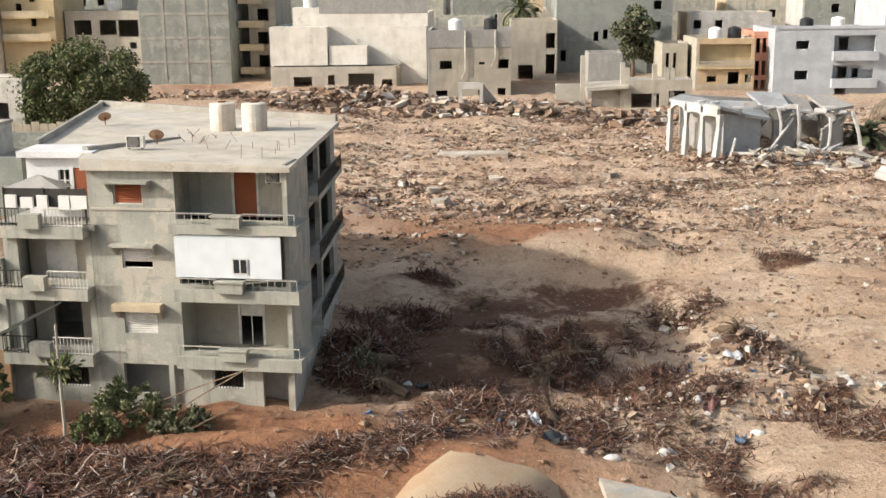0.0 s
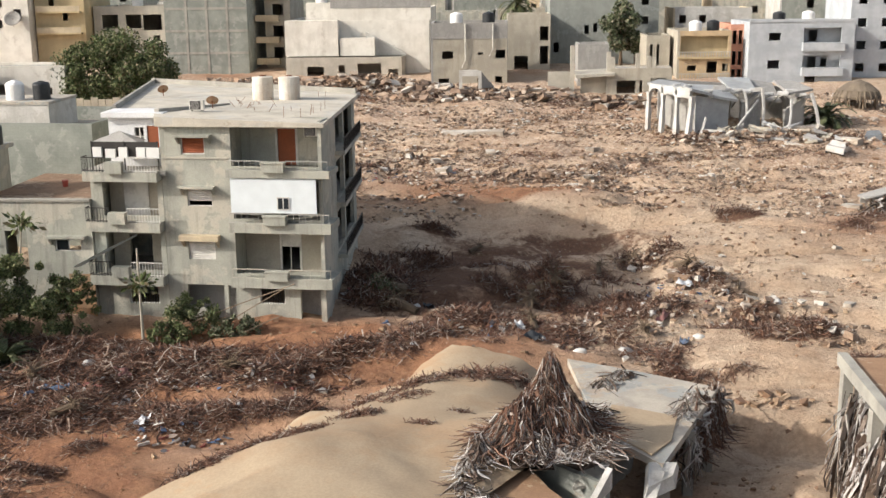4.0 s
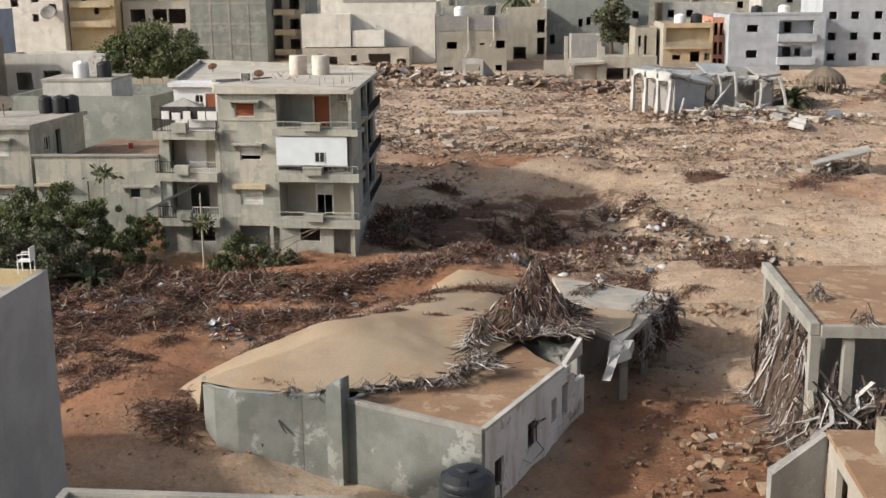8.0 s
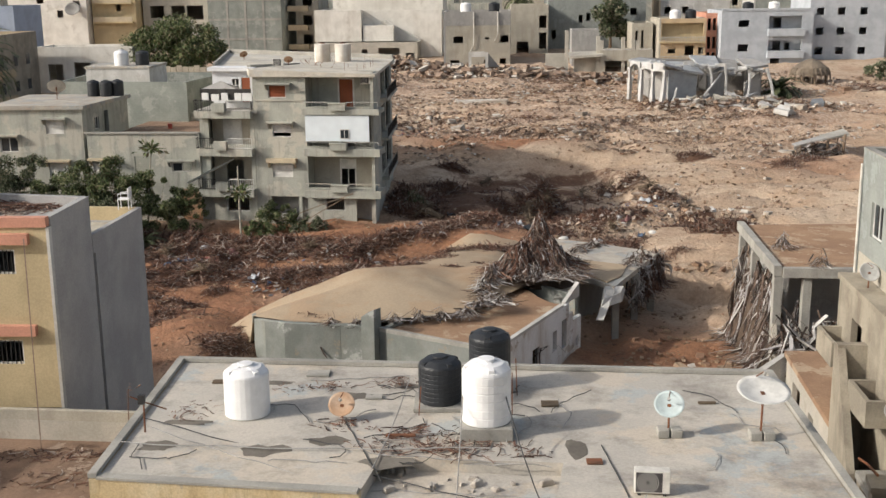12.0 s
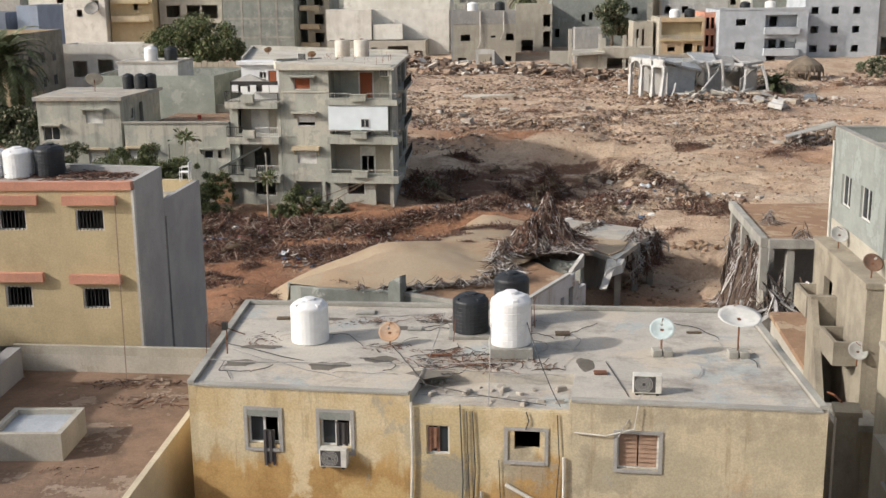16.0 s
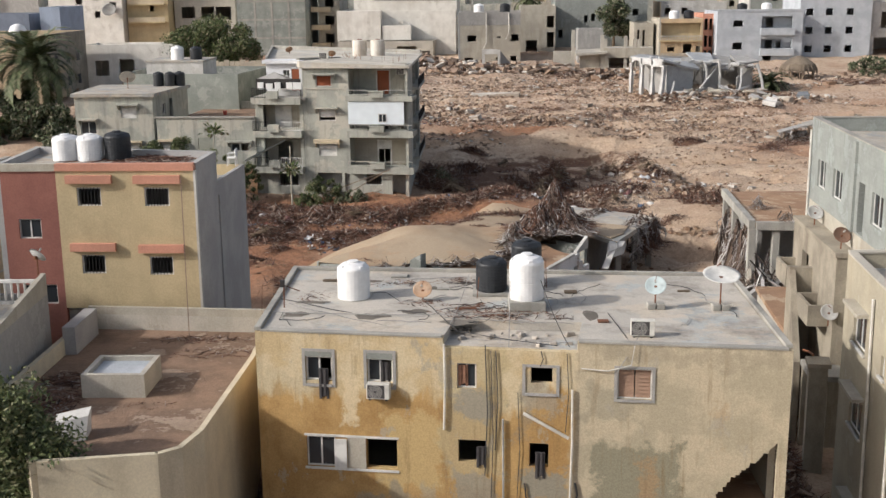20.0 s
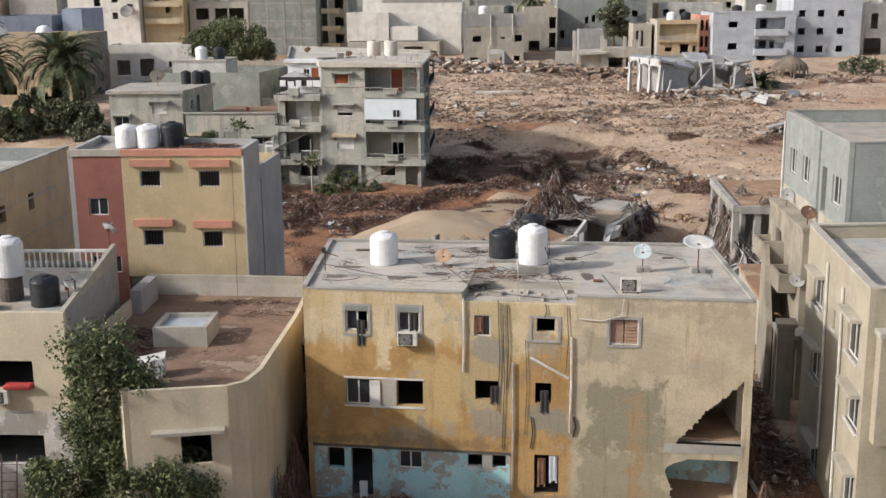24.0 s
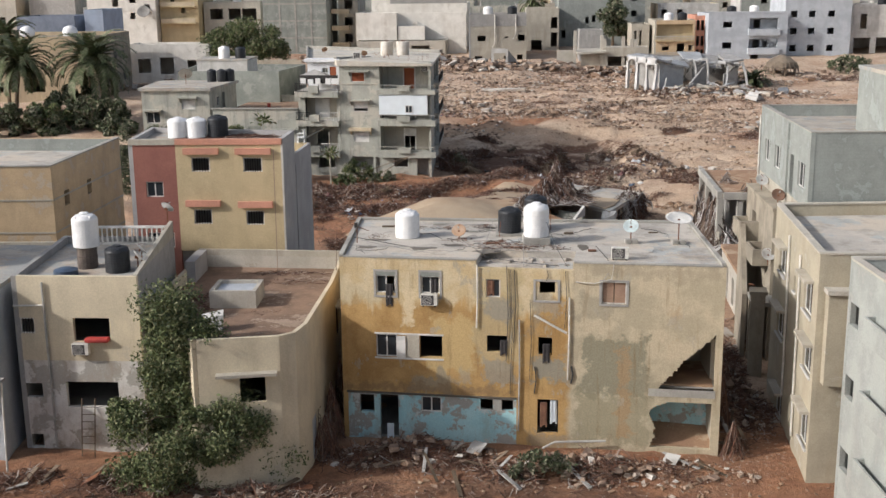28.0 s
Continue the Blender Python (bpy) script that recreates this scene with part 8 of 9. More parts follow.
def sticks(name, zones, mat, label, seed, flat=.4, thin=.019, zfun=None, more=4.2, curl=.2):
    """A tangle of bent sticks. A zone: x, y, half-widths, turn, heap height, number, length."""
    r = np.random.default_rng(seed)
    V, Fc = [], []
    base = 0
    for cx, cy, rx, ry, rot, hh, n, L in zones:
        n, L = int(n * more), L * .72
        a, q = r.uniform(0, 2 * np.pi, n), r.random(n) ** .62 * r.uniform(.8, 1.25, n)
        lx, ly = rx * q * np.cos(a), ry * q * np.sin(a)
        c, s = np.cos(np.radians(rot)), np.sin(np.radians(rot))
        x, y = cx + lx * c - ly * s, cy + lx * s + ly * c
        if zfun is None:
            keep = fbm(x * .42, y * .5, 91) + .3 * (r.random(n) - .5) > -.07
            x, y, q = x[keep], y[keep], q[keep]
            n = len(x)
        g = (zfun or H)(x, y)
        z = g + .35 * hh * np.clip(1 - q ** 2, .05, 1) * r.random(n) ** 1.5 + .02
        ln = L * (.16 + .95 * r.random(n) ** 2.6)
        th, ph = r.uniform(0, 2 * np.pi, n), r.normal(0, flat, n)
        d = np.stack([np.cos(th) * np.cos(ph), np.sin(th) * np.cos(ph), np.sin(ph)], -1)
        side = np.cross(d, np.array([0, 0, 1.0]))
        side /= np.linalg.norm(side, axis=1)[:, None] + 1e-6
        up = np.cross(side, d)
        mid, k = np.stack([x, y, z], -1), ln[:, None]
        b1, b2, b3 = r.normal(0, curl, (n, 1)), r.normal(0, curl * .7, (n, 1)), r.normal(0, curl * .5, (n, 1))
        rows = []
        for t in (-.5, -.18, .18, .5):
            p = mid + k * (d * t + side * (b1 * (t * t - .1) * 2 + b2 * np.sin(t * 6) * .35) + up * b3 * (.1 - t * t))
            p[:, 2] = np.maximum(p[:, 2], (zfun or H)(p[:, 0], p[:, 1]) - .03)
            rows.append(p)
        w = thin * r.uniform(.5, 1.7, n)[:, None] * (.55 + .6 * k)
        v, f = strands(rows, side, up, w)
        V.append(v)
        Fc.append(base + f)
        base += len(v)
    return soup(name, np.concatenate(V), np.concatenate(Fc), mat, label, "debris")


def stones(name, zones, mat, label, seed, zfun=None, flatten=.6):
    """Loose rough blocks. A zone: x, y, half-widths, turn, heap height, number, size."""
    r = np.random.default_rng(seed)
    V, Fc = [], []
    base = 0
    cube = np.array([(-1, -1, -1), (1, -1, -1), (1, 1, -1), (-1, 1, -1), (-1, -1, 1), (1, -1, 1), (1, 1, 1), (-1, 1, 1)], float) / 2
    q4 = np.array([(0, 3, 2, 1), (4, 5, 6, 7), (0, 1, 5, 4), (1, 2, 6, 5), (2, 3, 7, 6), (3, 0, 4, 7)])
    for cx, cy, rx, ry, rot, hh, n, S in zones:
        a, q = r.uniform(0, 2 * np.pi, n), np.sqrt(r.random(n))
        lx, ly = rx * q * np.cos(a), ry * q * np.sin(a)
        c, s = np.cos(np.radians(rot)), np.sin(np.radians(rot))
        x, y = cx + lx * c - ly * s, cy + lx * s + ly * c
        sz = S * (.14 + r.random(n) ** 5 * .95)
        z = (zfun or H)(x, y) + hh * (1 - q ** 2) * r.random(n) + sz * .12
        dims = np.stack([sz * r.uniform(.6, 1.5, n), sz * r.uniform(.6, 1.2, n), sz * flatten * r.uniform(.5, 1.2, n)], -1)
        p = cube[None] * dims[:, None] * (1 + r.uniform(-.5, .25, (n, 8, 1))) + r.uniform(-.12, .12, (n, 8, 3)) * dims[:, None]
        th, ti = r.uniform(0, 2 * np.pi, n), r.normal(0, .35, n)
        ct, st, ci, si = np.cos(th)[:, None], np.sin(th)[:, None], np.cos(ti)[:, None], np.sin(ti)[:, None]
        X, Y, Z = p[..., 0], p[..., 1], p[..., 2]
        Y, Z = Y * ci - Z * si, Y * si + Z * ci
        X, Y = X * ct - Y * st, X * st + Y * ct
        V.append(np.stack([X + x[:, None], Y + y[:, None], Z + z[:, None]], -1).reshape(-1, 3))
        Fc.append((base + 8 * np.arange(n)[:, None, None] + q4[None]).reshape(-1, 4))
        base += 8 * n
    return soup(name, np.concatenate(V), np.concatenate(Fc), mat, label, "rubble")


sticks("driftwood_band", BAND, DRY_WOOD, "tangled band of driftwood, roots and reeds dropped by the flood", 1)
sticks("driftwood_heaps", HEAPS, DRY_WOOD, "heaps of driftwood and uprooted reeds in the hollow", 2, flat=.6)
far_z = [(r_.uniform(-14, 40), r_.uniform(76, 128), r_.uniform(.6, 2.4), r_.uniform(.5, 1.2), r_.uniform(-15, 15), r_.uniform(.3, .8), 38, 1.3) for _ in range(70)]
far_z += [(r_.uniform(-12, 34), r_.uniform(78, 102), r_.uniform(3, 8), r_.uniform(.6, 1.4), r_.uniform(-12, 4), r_.uniform(.4, .9), 110, 1.3) for _ in range(24)]
far_z += [(-8, 92, 5, 3, 10, .9, 500, 1.6), (3, 87, 6, 2, -5, .8, 400, 1.6), (9, 84, 4, 1.4, -5, .6, 250, 1.4), (-15, 138, 12, 5, 0, 2.2, 2600, 2.2), (-6, 131, 8, 5, 0, 2.2, 1800, 2.2), (3, 131, 8, 4, 0, 1.8, 1500, 2.2), (15, 125, 8, 3.5, 0, 1.8, 1300, 2.2), (27, 103, 8, 3, 10, 1.8, 1500, 2.2), (36, 103, 6, 3, 0, 1.6, 1000, 2.2), (-28, 142, 8, 3, 0, 1, 300, 1.8), (52, 116, 6, 3, 0, 1.8, 500, 2)]
sticks("far_driftwood", far_z, DRY_WOOD, "scattered driftwood over the flood plain", 3, more=2.2, thin=.026)
stone_z = [(r_.uniform(-14, 45), r_.uniform(74, 130), r_.uniform(2, 7), r_.uniform(1, 3), r_.uniform(-15, 15), .15, 120, .55) for _ in range(75)]
stone_z = [(*q[:6], q[6] * 3, q[7] * .7) for q in stone_z]
stone_z += [(-8, 92, 6, 3.5, 10, .5, 420, .8), (4, 86, 8, 2.5, -5, .4, 450, .8), (12, 82, 6, 1.6, -8, .3, 250, .6), (10, 100, 26, 16, 0, .1, 2400, .32), (14, 116, 24, 10, 0, .1, 1600, .4), (4, 84, 10, 4, -6, .2, 900, .4), (20, 88, 14, 6, 0, .05, 700, .35), (-13, 137, 12, 5, 0, 1.8, 1500, 1.1), (-4, 130, 8, 5, 0, 1.5, 900, 1.2), (6, 130, 8, 3.5, 0, 1.1, 600, 1.2), (18, 124, 7, 3, 0, 1.0, 500, 1.1), (28, 102, 9, 3.5, 8, 1.0, 1300, .6), (40, 102, 8, 4, 0, .6, 600, .6), (-30, 143, 10, 4, 0, .8, 400, 1),
            (20, 68, 14, 10, 0, .05, 700, .3), (24, 60, 9, 8, 0, .05, 350, .3), (60, 118, 20, 10, 0, .5, 300, 1)]
stones("rubble_spread", stone_z, RUBBLE, "stones and broken masonry spread over the flood plain", 4, flatten=.5)
stones("rubble_near", [(14.6, 57, 2.2, 4, 10, .7, 320, .55), (12, 64.5, 2.4, 1.6, -20, .6, 150, .5), (10, 50.5, 6, 3, 10, .3, 420, .4), (17, 51, 4, 2.5, 0, .3, 240, .5), (20, 48, 4, 2, 0, .25, 160, .5), (4, 50, 5, 2, 0, .3, 160, .35), (9, 58, 4, 3, 0, .2, 100, .35), (-10, 43, 12, 3, 0, .5, 200, .3), (8, 44, 5, 2, 0, .2, 130, .35)], RUBBLE, "pale broken masonry among the driftwood", 5)
stones("earth_clods", [(0, 45, 26, 12, 0, .05, 1400, .3), (10, 22, 4, 9, 0, .1, 500, .35), (11, 40.5, 6, .8, 0, .1, 240, .5), (15, 62, 14, 10, 0, .05, 500, .3), (-20, 30, 8, 8, 0, .05, 400, .25), (11, 20, 3, 4, 0, .3, 160, .6), (10, 95, 28, 22, 0, .05, 3800, .4), (14, 62, 20, 14, 0, .03, 1800, .22), (-8, 30, 20, 14, 0, .03, 1800, .2), (11, 24, 5, 14, 0, .03, 900, .25), (-2, -16, 18, 4, 0, .03, 900, .2)], CLODS, "clods of dried mud on the ground", 6)
sticks("torn_cloth", [(-21, 41, 7, 3, 0, .9, 60, .9), (-12, 42.5, 6, 2, 0, .9, 50, .8), (1, 48, 6, 2, 0, .7, 40, .8), (12, 55, 4, 5, 0, .7, 40, .8), (5, 57, 2, 2, 0, 1.5, 30, .9), (-6, 88, 6, 3, 0, .6, 40, .9), (-14, 36, 3, 1, 0, .6, 20, .8), (-6, 55, 2, 2, 0, 1, 30, .9)], RAGS, "rags, plastic and bedding caught in the debris", 7, thin=.12, more=3.2, curl=.35)
# larger broken blocks that can be told apart
r_ = random.Random(33)
for x, y, s in ((18.6, 55.5, .9), (19.6, 50.6, .8), (20.6, 50.2, 1.0), (22.2, 52.6, 1.1), (15.4, 60.3, .8), (14.6, 59, .7), (16.8, 53.5, 1.5), (17.9, 53.2, 1.0), (13.6, 50.2, .7), (10.6, 49.2, .6), (8.2, 48.2, .8), (4.6, 46.6, .8), (3.4, 46.9, .9), (-11, 41.5, .55), (-7.5, 41.2, .5), (-2.4, 88.5, 1.4), (2, 97.5, 1.3), (12, 98.5, 1.4), (10, 83.5, .9), (25, 64, .8),
                (21.6, 56.4, 1.0), (17, 63, .7), (26, 61, .6), (11, 24, .9), (11.8, 22.8, .8), (29.5, 75, 1.6), (33, 76, 1.8), (38, 84, 1.5), (8.5, 76, .6), (31, 104, 1.5), (24.5, 101.5, 1.3)):
    g, a = Geo(), r_.uniform(0, 3.1)
    f = Fr((x, y), (x + math.cos(a), y + math.sin(a)))
    z = Hz(x, y) - .08
    j = lambda v: v * r_.uniform(.62, 1.15)  # noqa: E731
    s *= .62 if y < 80 else .8
    w, d, h = s * r_.uniform(.8, 1.6), s * r_.uniform(.6, 1.0), s * r_.uniform(.3, .6)
    g.hexa([f.pt(-j(w) / 2, -j(d) / 2, z), f.pt(j(w) / 2, -j(d) / 2, z), f.pt(j(w) / 2, j(d) / 2, z), f.pt(-j(w) / 2, j(d) / 2, z),
            f.pt(-j(w) / 2, -j(d) / 2, z + j(h)), f.pt(j(w) / 2, -j(d) / 2, z + j(h)), f.pt(j(w) / 2, j(d) / 2, z + j(h)), f.pt(-j(w) / 2, j(d) / 2, z + j(h))])
    solo("concrete_block", g, CHUNK, "broken pale concrete block lying in the silt", "concrete block", "loose blocks")


def frond_heap(name, tops, n, L, label, seed, mat=DRY_FROND, wid=.014, order=.75, fall=1.15):
    """Dead palm fronds draped downhill over heaps in long strips. A top: x, y, z, radius, foot z."""
    r = np.random.default_rng(seed)
    tops = np.array(tops, float)
    area = tops[:, 3] * (tops[:, 3] + tops[:, 2] - tops[:, 4])
    k = r.choice(len(tops), n, p=area / area.sum())
    t = tops[k]
    a, q = r.uniform(0, 2 * np.pi, n), r.random(n) ** .7 * .95

    def surface(x, y):
        d = np.hypot(x[:, None] - tops[None, :, 0], y[:, None] - tops[None, :, 1]) / tops[None, :, 3]
        return np.max(tops[None, :, 4] + (tops[None, :, 2] - tops[None, :, 4]) * np.clip(1 - d ** 1.15, 0, 1) ** fall, 1)
    ln = L * (.25 + 1.0 * r.random(n) ** 1.8)
    slope = np.hypot(1, (t[:, 2] - t[:, 4]) / t[:, 3])
    turn = a + r.normal(0, 1.5 / (.4 + order), n)
    lift = r.uniform(-.06, .22, n) + .35 * (r.random(n) < .1)
    wild = r.random(n) < .45
    rows = []
    x, y = t[:, 0] + np.cos(a) * q * t[:, 3], t[:, 1] + np.sin(a) * q * t[:, 3]
    for j in range(5):
        z = surface(x, y) + lift * (1 - .2 * j)
        rows.append(np.stack([x, y, z], -1))
        step = ln / 4 / np.where(wild, 1.0, slope)
        turn = turn + r.normal(0, .5, n)
        x, y = x + np.cos(turn) * step, y + np.sin(turn) * step
    d = rows[-1] - rows[0]
    d /= np.linalg.norm(d, axis=1)[:, None] + 1e-6
    side = np.cross(d, r.normal(size=(n, 3)))
    side /= np.linalg.norm(side, axis=1)[:, None]
    v, f = strands(rows, side, np.cross(side, d), (wid * r.uniform(.3, 1.3, n) * (1 + 2.2 * r.random(n) ** 7))[:, None])
    return soup(name, v, f, mat, label, "debris")


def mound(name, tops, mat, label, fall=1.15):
    """Adds a closed dark core just below the surface of a heap of fronds."""
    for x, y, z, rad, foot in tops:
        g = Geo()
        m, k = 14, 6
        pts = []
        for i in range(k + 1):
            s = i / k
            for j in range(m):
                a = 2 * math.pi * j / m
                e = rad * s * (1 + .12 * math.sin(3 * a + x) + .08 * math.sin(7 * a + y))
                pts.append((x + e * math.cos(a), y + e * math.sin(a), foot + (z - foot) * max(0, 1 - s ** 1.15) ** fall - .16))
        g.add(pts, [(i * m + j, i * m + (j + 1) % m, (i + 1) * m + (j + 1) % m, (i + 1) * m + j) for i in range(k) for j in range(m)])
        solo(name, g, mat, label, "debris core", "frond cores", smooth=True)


ROOF_HEAP = [(2.95, 29.7, 4.55, 1.25, 1.7), (2.6, 29.3, 3.75, 1.75, 1.3), (1.8, 28.7, 3.0, 1.6, 1.3), (3.6, 29.1, 3.2, 1.5, .9), (1.2, 28.4, 2.4, .9, 1.3), (3.4, 30.8, 2.7, 1.4, .9), (2.6, 27.6, 2.1, 1.3, .8), (4.3, 27.6, 1.7, 1.1, .7)]
mound("frond_core", ROOF_HEAP[:6], HEAP_CORE, "dark core inside a heap of dead fronds", .95)
frond_heap("palm_frond_heap", ROOF_HEAP[:6], 7600, 1.7, "steep heap of dead brown and grey palm fronds on the roof", 8, fall=.95, mat=DRY_WOOD, wid=.02)
frond_heap("pale_frond_skirt", ROOF_HEAP, 5200, 1.5, "pale dry fronds sliding off the heap", 28, fall=.95, wid=.018)
frond_heap("frond_trail", [(.1, 27.4, 2.1, .6, 1.4), (-.3, 26.2, 1.85, .45, 1.2), (-.5, 24.9, 1.6, .32, 1.0), (-.2, 23.9, 1.4, .4, .9), (.4, 23.0, 1.15, .55, .8), (-.6, 22.4, 1.3, .4, .9)], 900, 1.05, "swept tail of pale dead fronds across the silted roof", 9, wid=.02)
frond_heap("frond_trail", [(-1.4, 21.7, 1.3, .5, 1.0), (-2.6, 21.2, 1.3, .35, 1.05), (-3.8, 20.9, 1.3, .3, 1.1), (-5.0, 20.5, 1.32, .3, 1.1), (-6.9, 19.95, 1.3, .3, 1.1), (-8.2, 20.1, 1.3, .25, 1.1)], 700, .9, "thin line of dead fronds along the edge of the drift", 29)
frond_heap("edge_fronds", [(8.9, 33.2, 1.35, .45, .85), (9.7, 34.9, 1.2, .5, .85), (6.0, 36.8, 1.1, .5, .85), (6.9, 37.9, 1.1, .6, .85), (5.6, 33.2, 1.0, .4, .85)], 380, .9, "dead fronds lying along the slab's edge", 30, wid=.022)
sticks("drift_debris", [(-10.6, 27.4, 1.2, .7, 30, .7, 200, 1.1), (-8.8, 28.9, 1.5, .6, 20, .6, 200, 1.1), (-6.9, 30.4, 1.2, .5, 40, .5, 120, 1.0), (-5.0, 33.2, 1.3, .6, 40, .6, 140, 1.1), (-2.2, 31.5, .7, .4, 0, .3, 50, .8), (-3.2, 36, 1.2, .6, 20, .4, 90, 1.0), (-9.2, 21.0, .9, .2, -15, .1, 20, .6), (-.6, 33.6, .5, .3, 0, .3, 40, .7), (-2.6, 38.2, 1.8, .6, 25, .6, 200, 1.3), (.4, 39.6, 1.8, .6, 10, .6, 220, 1.5), (2.6, 40.6, 1.6, .6, 0, .6, 180, 1.5), (-5.2, 36.4, 1.4, .6, 35, .5, 130, 1.2)], DRY_WOOD, "tufts of driftwood stuck in the silt drift", 31, more=2.6, zfun=drift_h)
def leaning(name, p, q, tops, out, foot, n, label, seed, thick=.02):
    """Poles, roots and reeds that hang and lean, tangled, along an edge from p to q; out is how far their feet stand off."""
    r = np.random.default_rng(seed)
    p, q = np.array(p, float), np.array(q, float)
    d = (q - p) / np.linalg.norm(q - p)
    nrm = np.array([d[1], -d[0]])
    s = r.random(n)
    clump = .35 + .65 * vnoise(s * 9, s * 0, seed)
    hi = tops[0] + (tops[1] - tops[0]) * r.random(n) ** .7 * clump
    lo = foot + (hi - foot) * r.random(n) ** 2.2 * .8
    drift = r.normal(0, 1.25, n)
    off0, off1 = r.uniform(-.35, .12, n) * out, r.uniform(.1, 1.0, n) * out * clump
    rows = []
    wob = r.normal(0, .2, (5, n))
    for j in range(5):
        t = j / 4
        base = p[None] + (q - p)[None] * s[:, None]
        off = off0 + (off1 - off0) * t ** .7 + wob[j] * .8
        al = drift * t + wob[j]
        xy = base + nrm[None] * off[:, None] + d[None] * al[:, None]
        rows.append(np.stack([xy[:, 0], xy[:, 1], hi + (lo - hi) * t + wob[4 - j] * .5], -1))
    k = rows[-1] - rows[0]
    k /= np.linalg.norm(k, axis=1)[:, None] + 1e-6
    side = np.cross(k, r.normal(size=(n, 3)))
    side /= np.linalg.norm(side, axis=1)[:, None]
    w = thick * (.35 + 3.6 * r.random(n)[:, None] ** 4)
    v, f = strands(rows, side, np.cross(side, k), w)
    return soup(name, v, f, DRY_FROND, label, "debris")


leaning("hanging_fronds", (8.9, 32.2), (11.2, 37.4), (.1, 1.0), .7, -1.6, 420, "dead fronds and roots hanging over the edge of a roof slab", 10, .026)
frond_heap("hanging_roots", [(10.2, 35.0, 1.1, .9, -1.6), (10.8, 36.4, 1.1, .9, -1.4), (9.6, 33.8, .9, .6, -1.2)], 1300, 1.3, "dark roots and litter clotted at the slab's corner", 34, mat=DRY_WOOD, wid=.02)
leaning("frond_curtain", (15.0, 23.6), (15.3, 29.0), (-.2, 2.7), -1.1, -2.9, 110, "curtain of grey driftwood and palm stems hanging from the frame house", 11, .032)
leaning("frond_curtain", (15.2, 29.0), (15.5, 32.8), (.6, 3.2), -.9, -2.9, 160, "thin driftwood poles leaning against the frame house's beam", 24, .034)
FRAME_HEAP = [(15.2, 27.2, 2.3, 1.3, -2.7), (15.5, 26.0, 2.5, 1.5, -2.7), (15.3, 24.6, 1.9, 1.4, -2.8), (15.0, 23.4, .2, 1.2, -2.8), (16.4, 23.3, 1.2, 1.0, -2.4), (17.8, 22.0, .4, 1.1, -2.8), (19.4, 21.8, .6, 1.2, -2.8), (15.0, 28.6, 1.2, 1.4, -2.8)]
mound("frond_core", FRAME_HEAP, HEAP_CORE, "dark core of the heap against the frame house", .95)
frond_heap("jammed_fronds", FRAME_HEAP, 4800, 1.6, "tangle of pale palm stems jammed against the frame house", 25, wid=.024, order=.45)
frond_heap("jammed_driftwood", FRAME_HEAP, 900, 1.2, "dark driftwood and roots jammed against the frame house", 35, mat=DRY_WOOD, wid=.024, order=.3)
leaning("frond_curtain", (14.6, 21.0), (20.2, 21.4), (-1.6, 1.6), 1.2, -2.7, 520, "driftwood jammed under the frame house's front", 18, .03)
leaning("wall_roots", (-11.6, 21.2), (-6.2, 18.9), (-1.0, 1.5), .4, -3.6, 5, "strips of dead frond hanging down a court wall", 19)
leaning("wall_roots", (.2, 16.4), (5.0, 25.8), (-1.5, 1.3), .3, -3.0, 12, "roots and rags hanging down a white wall", 20)
frond_heap("frond_tuft", [(16.4, 27.0, 3.95, .5, 3.3), (17.2, 22.6, 3.9, .5, 3.4)], 240, .8, "tuft of dead reeds on the frame house's roof", 16)
frond_heap("wall_debris", [(-11.0, -3, .8, .6, -3.4), (-11.1, -7, 0, .6, -3.4), (-11.2, -10, -.4, .6, -3.4), (-11.2, -12.5, -1.0, .8, -3.4), (8.9, -5, 2.2, .6, -3.3), (8.8, -8.5, .9, .6, -3.3), (8.8, -3, 3.4, .7, -3.3), (8.7, -12.4, -1.4, .6, -3.4)], 3000, 1.2, "dark driftwood caught between two houses", 12, mat=DRY_WOOD)
sticks("street_debris", STREET, DRY_WOOD, "splintered timber and wreckage in the street", 13, more=2.6)
sticks("scattered_driftwood", SCATTER, DRY_WOOD, "small tangles of driftwood scattered over the silt", 17, more=3)
stones("street_rubble", [(-7, -12.8, 5, 1.2, 0, .3, 260, .4), (1, -14.6, 4, 1.6, 0, .4, 240, .45), (10.6, -5, 1.3, 5, 0, .4, 260, .4), (6.5, -14.5, 3, 1.4, 0, .15, 160, .35), (-14, -17, 4, 1.5, 0, .2, 120, .35), (10.8, 4, 1.8, 5, 0, .4, 200, .5), (-3, -18, 14, 3, 0, .1, 300, .25)], RUBBLE, "broken masonry in the street", 14)
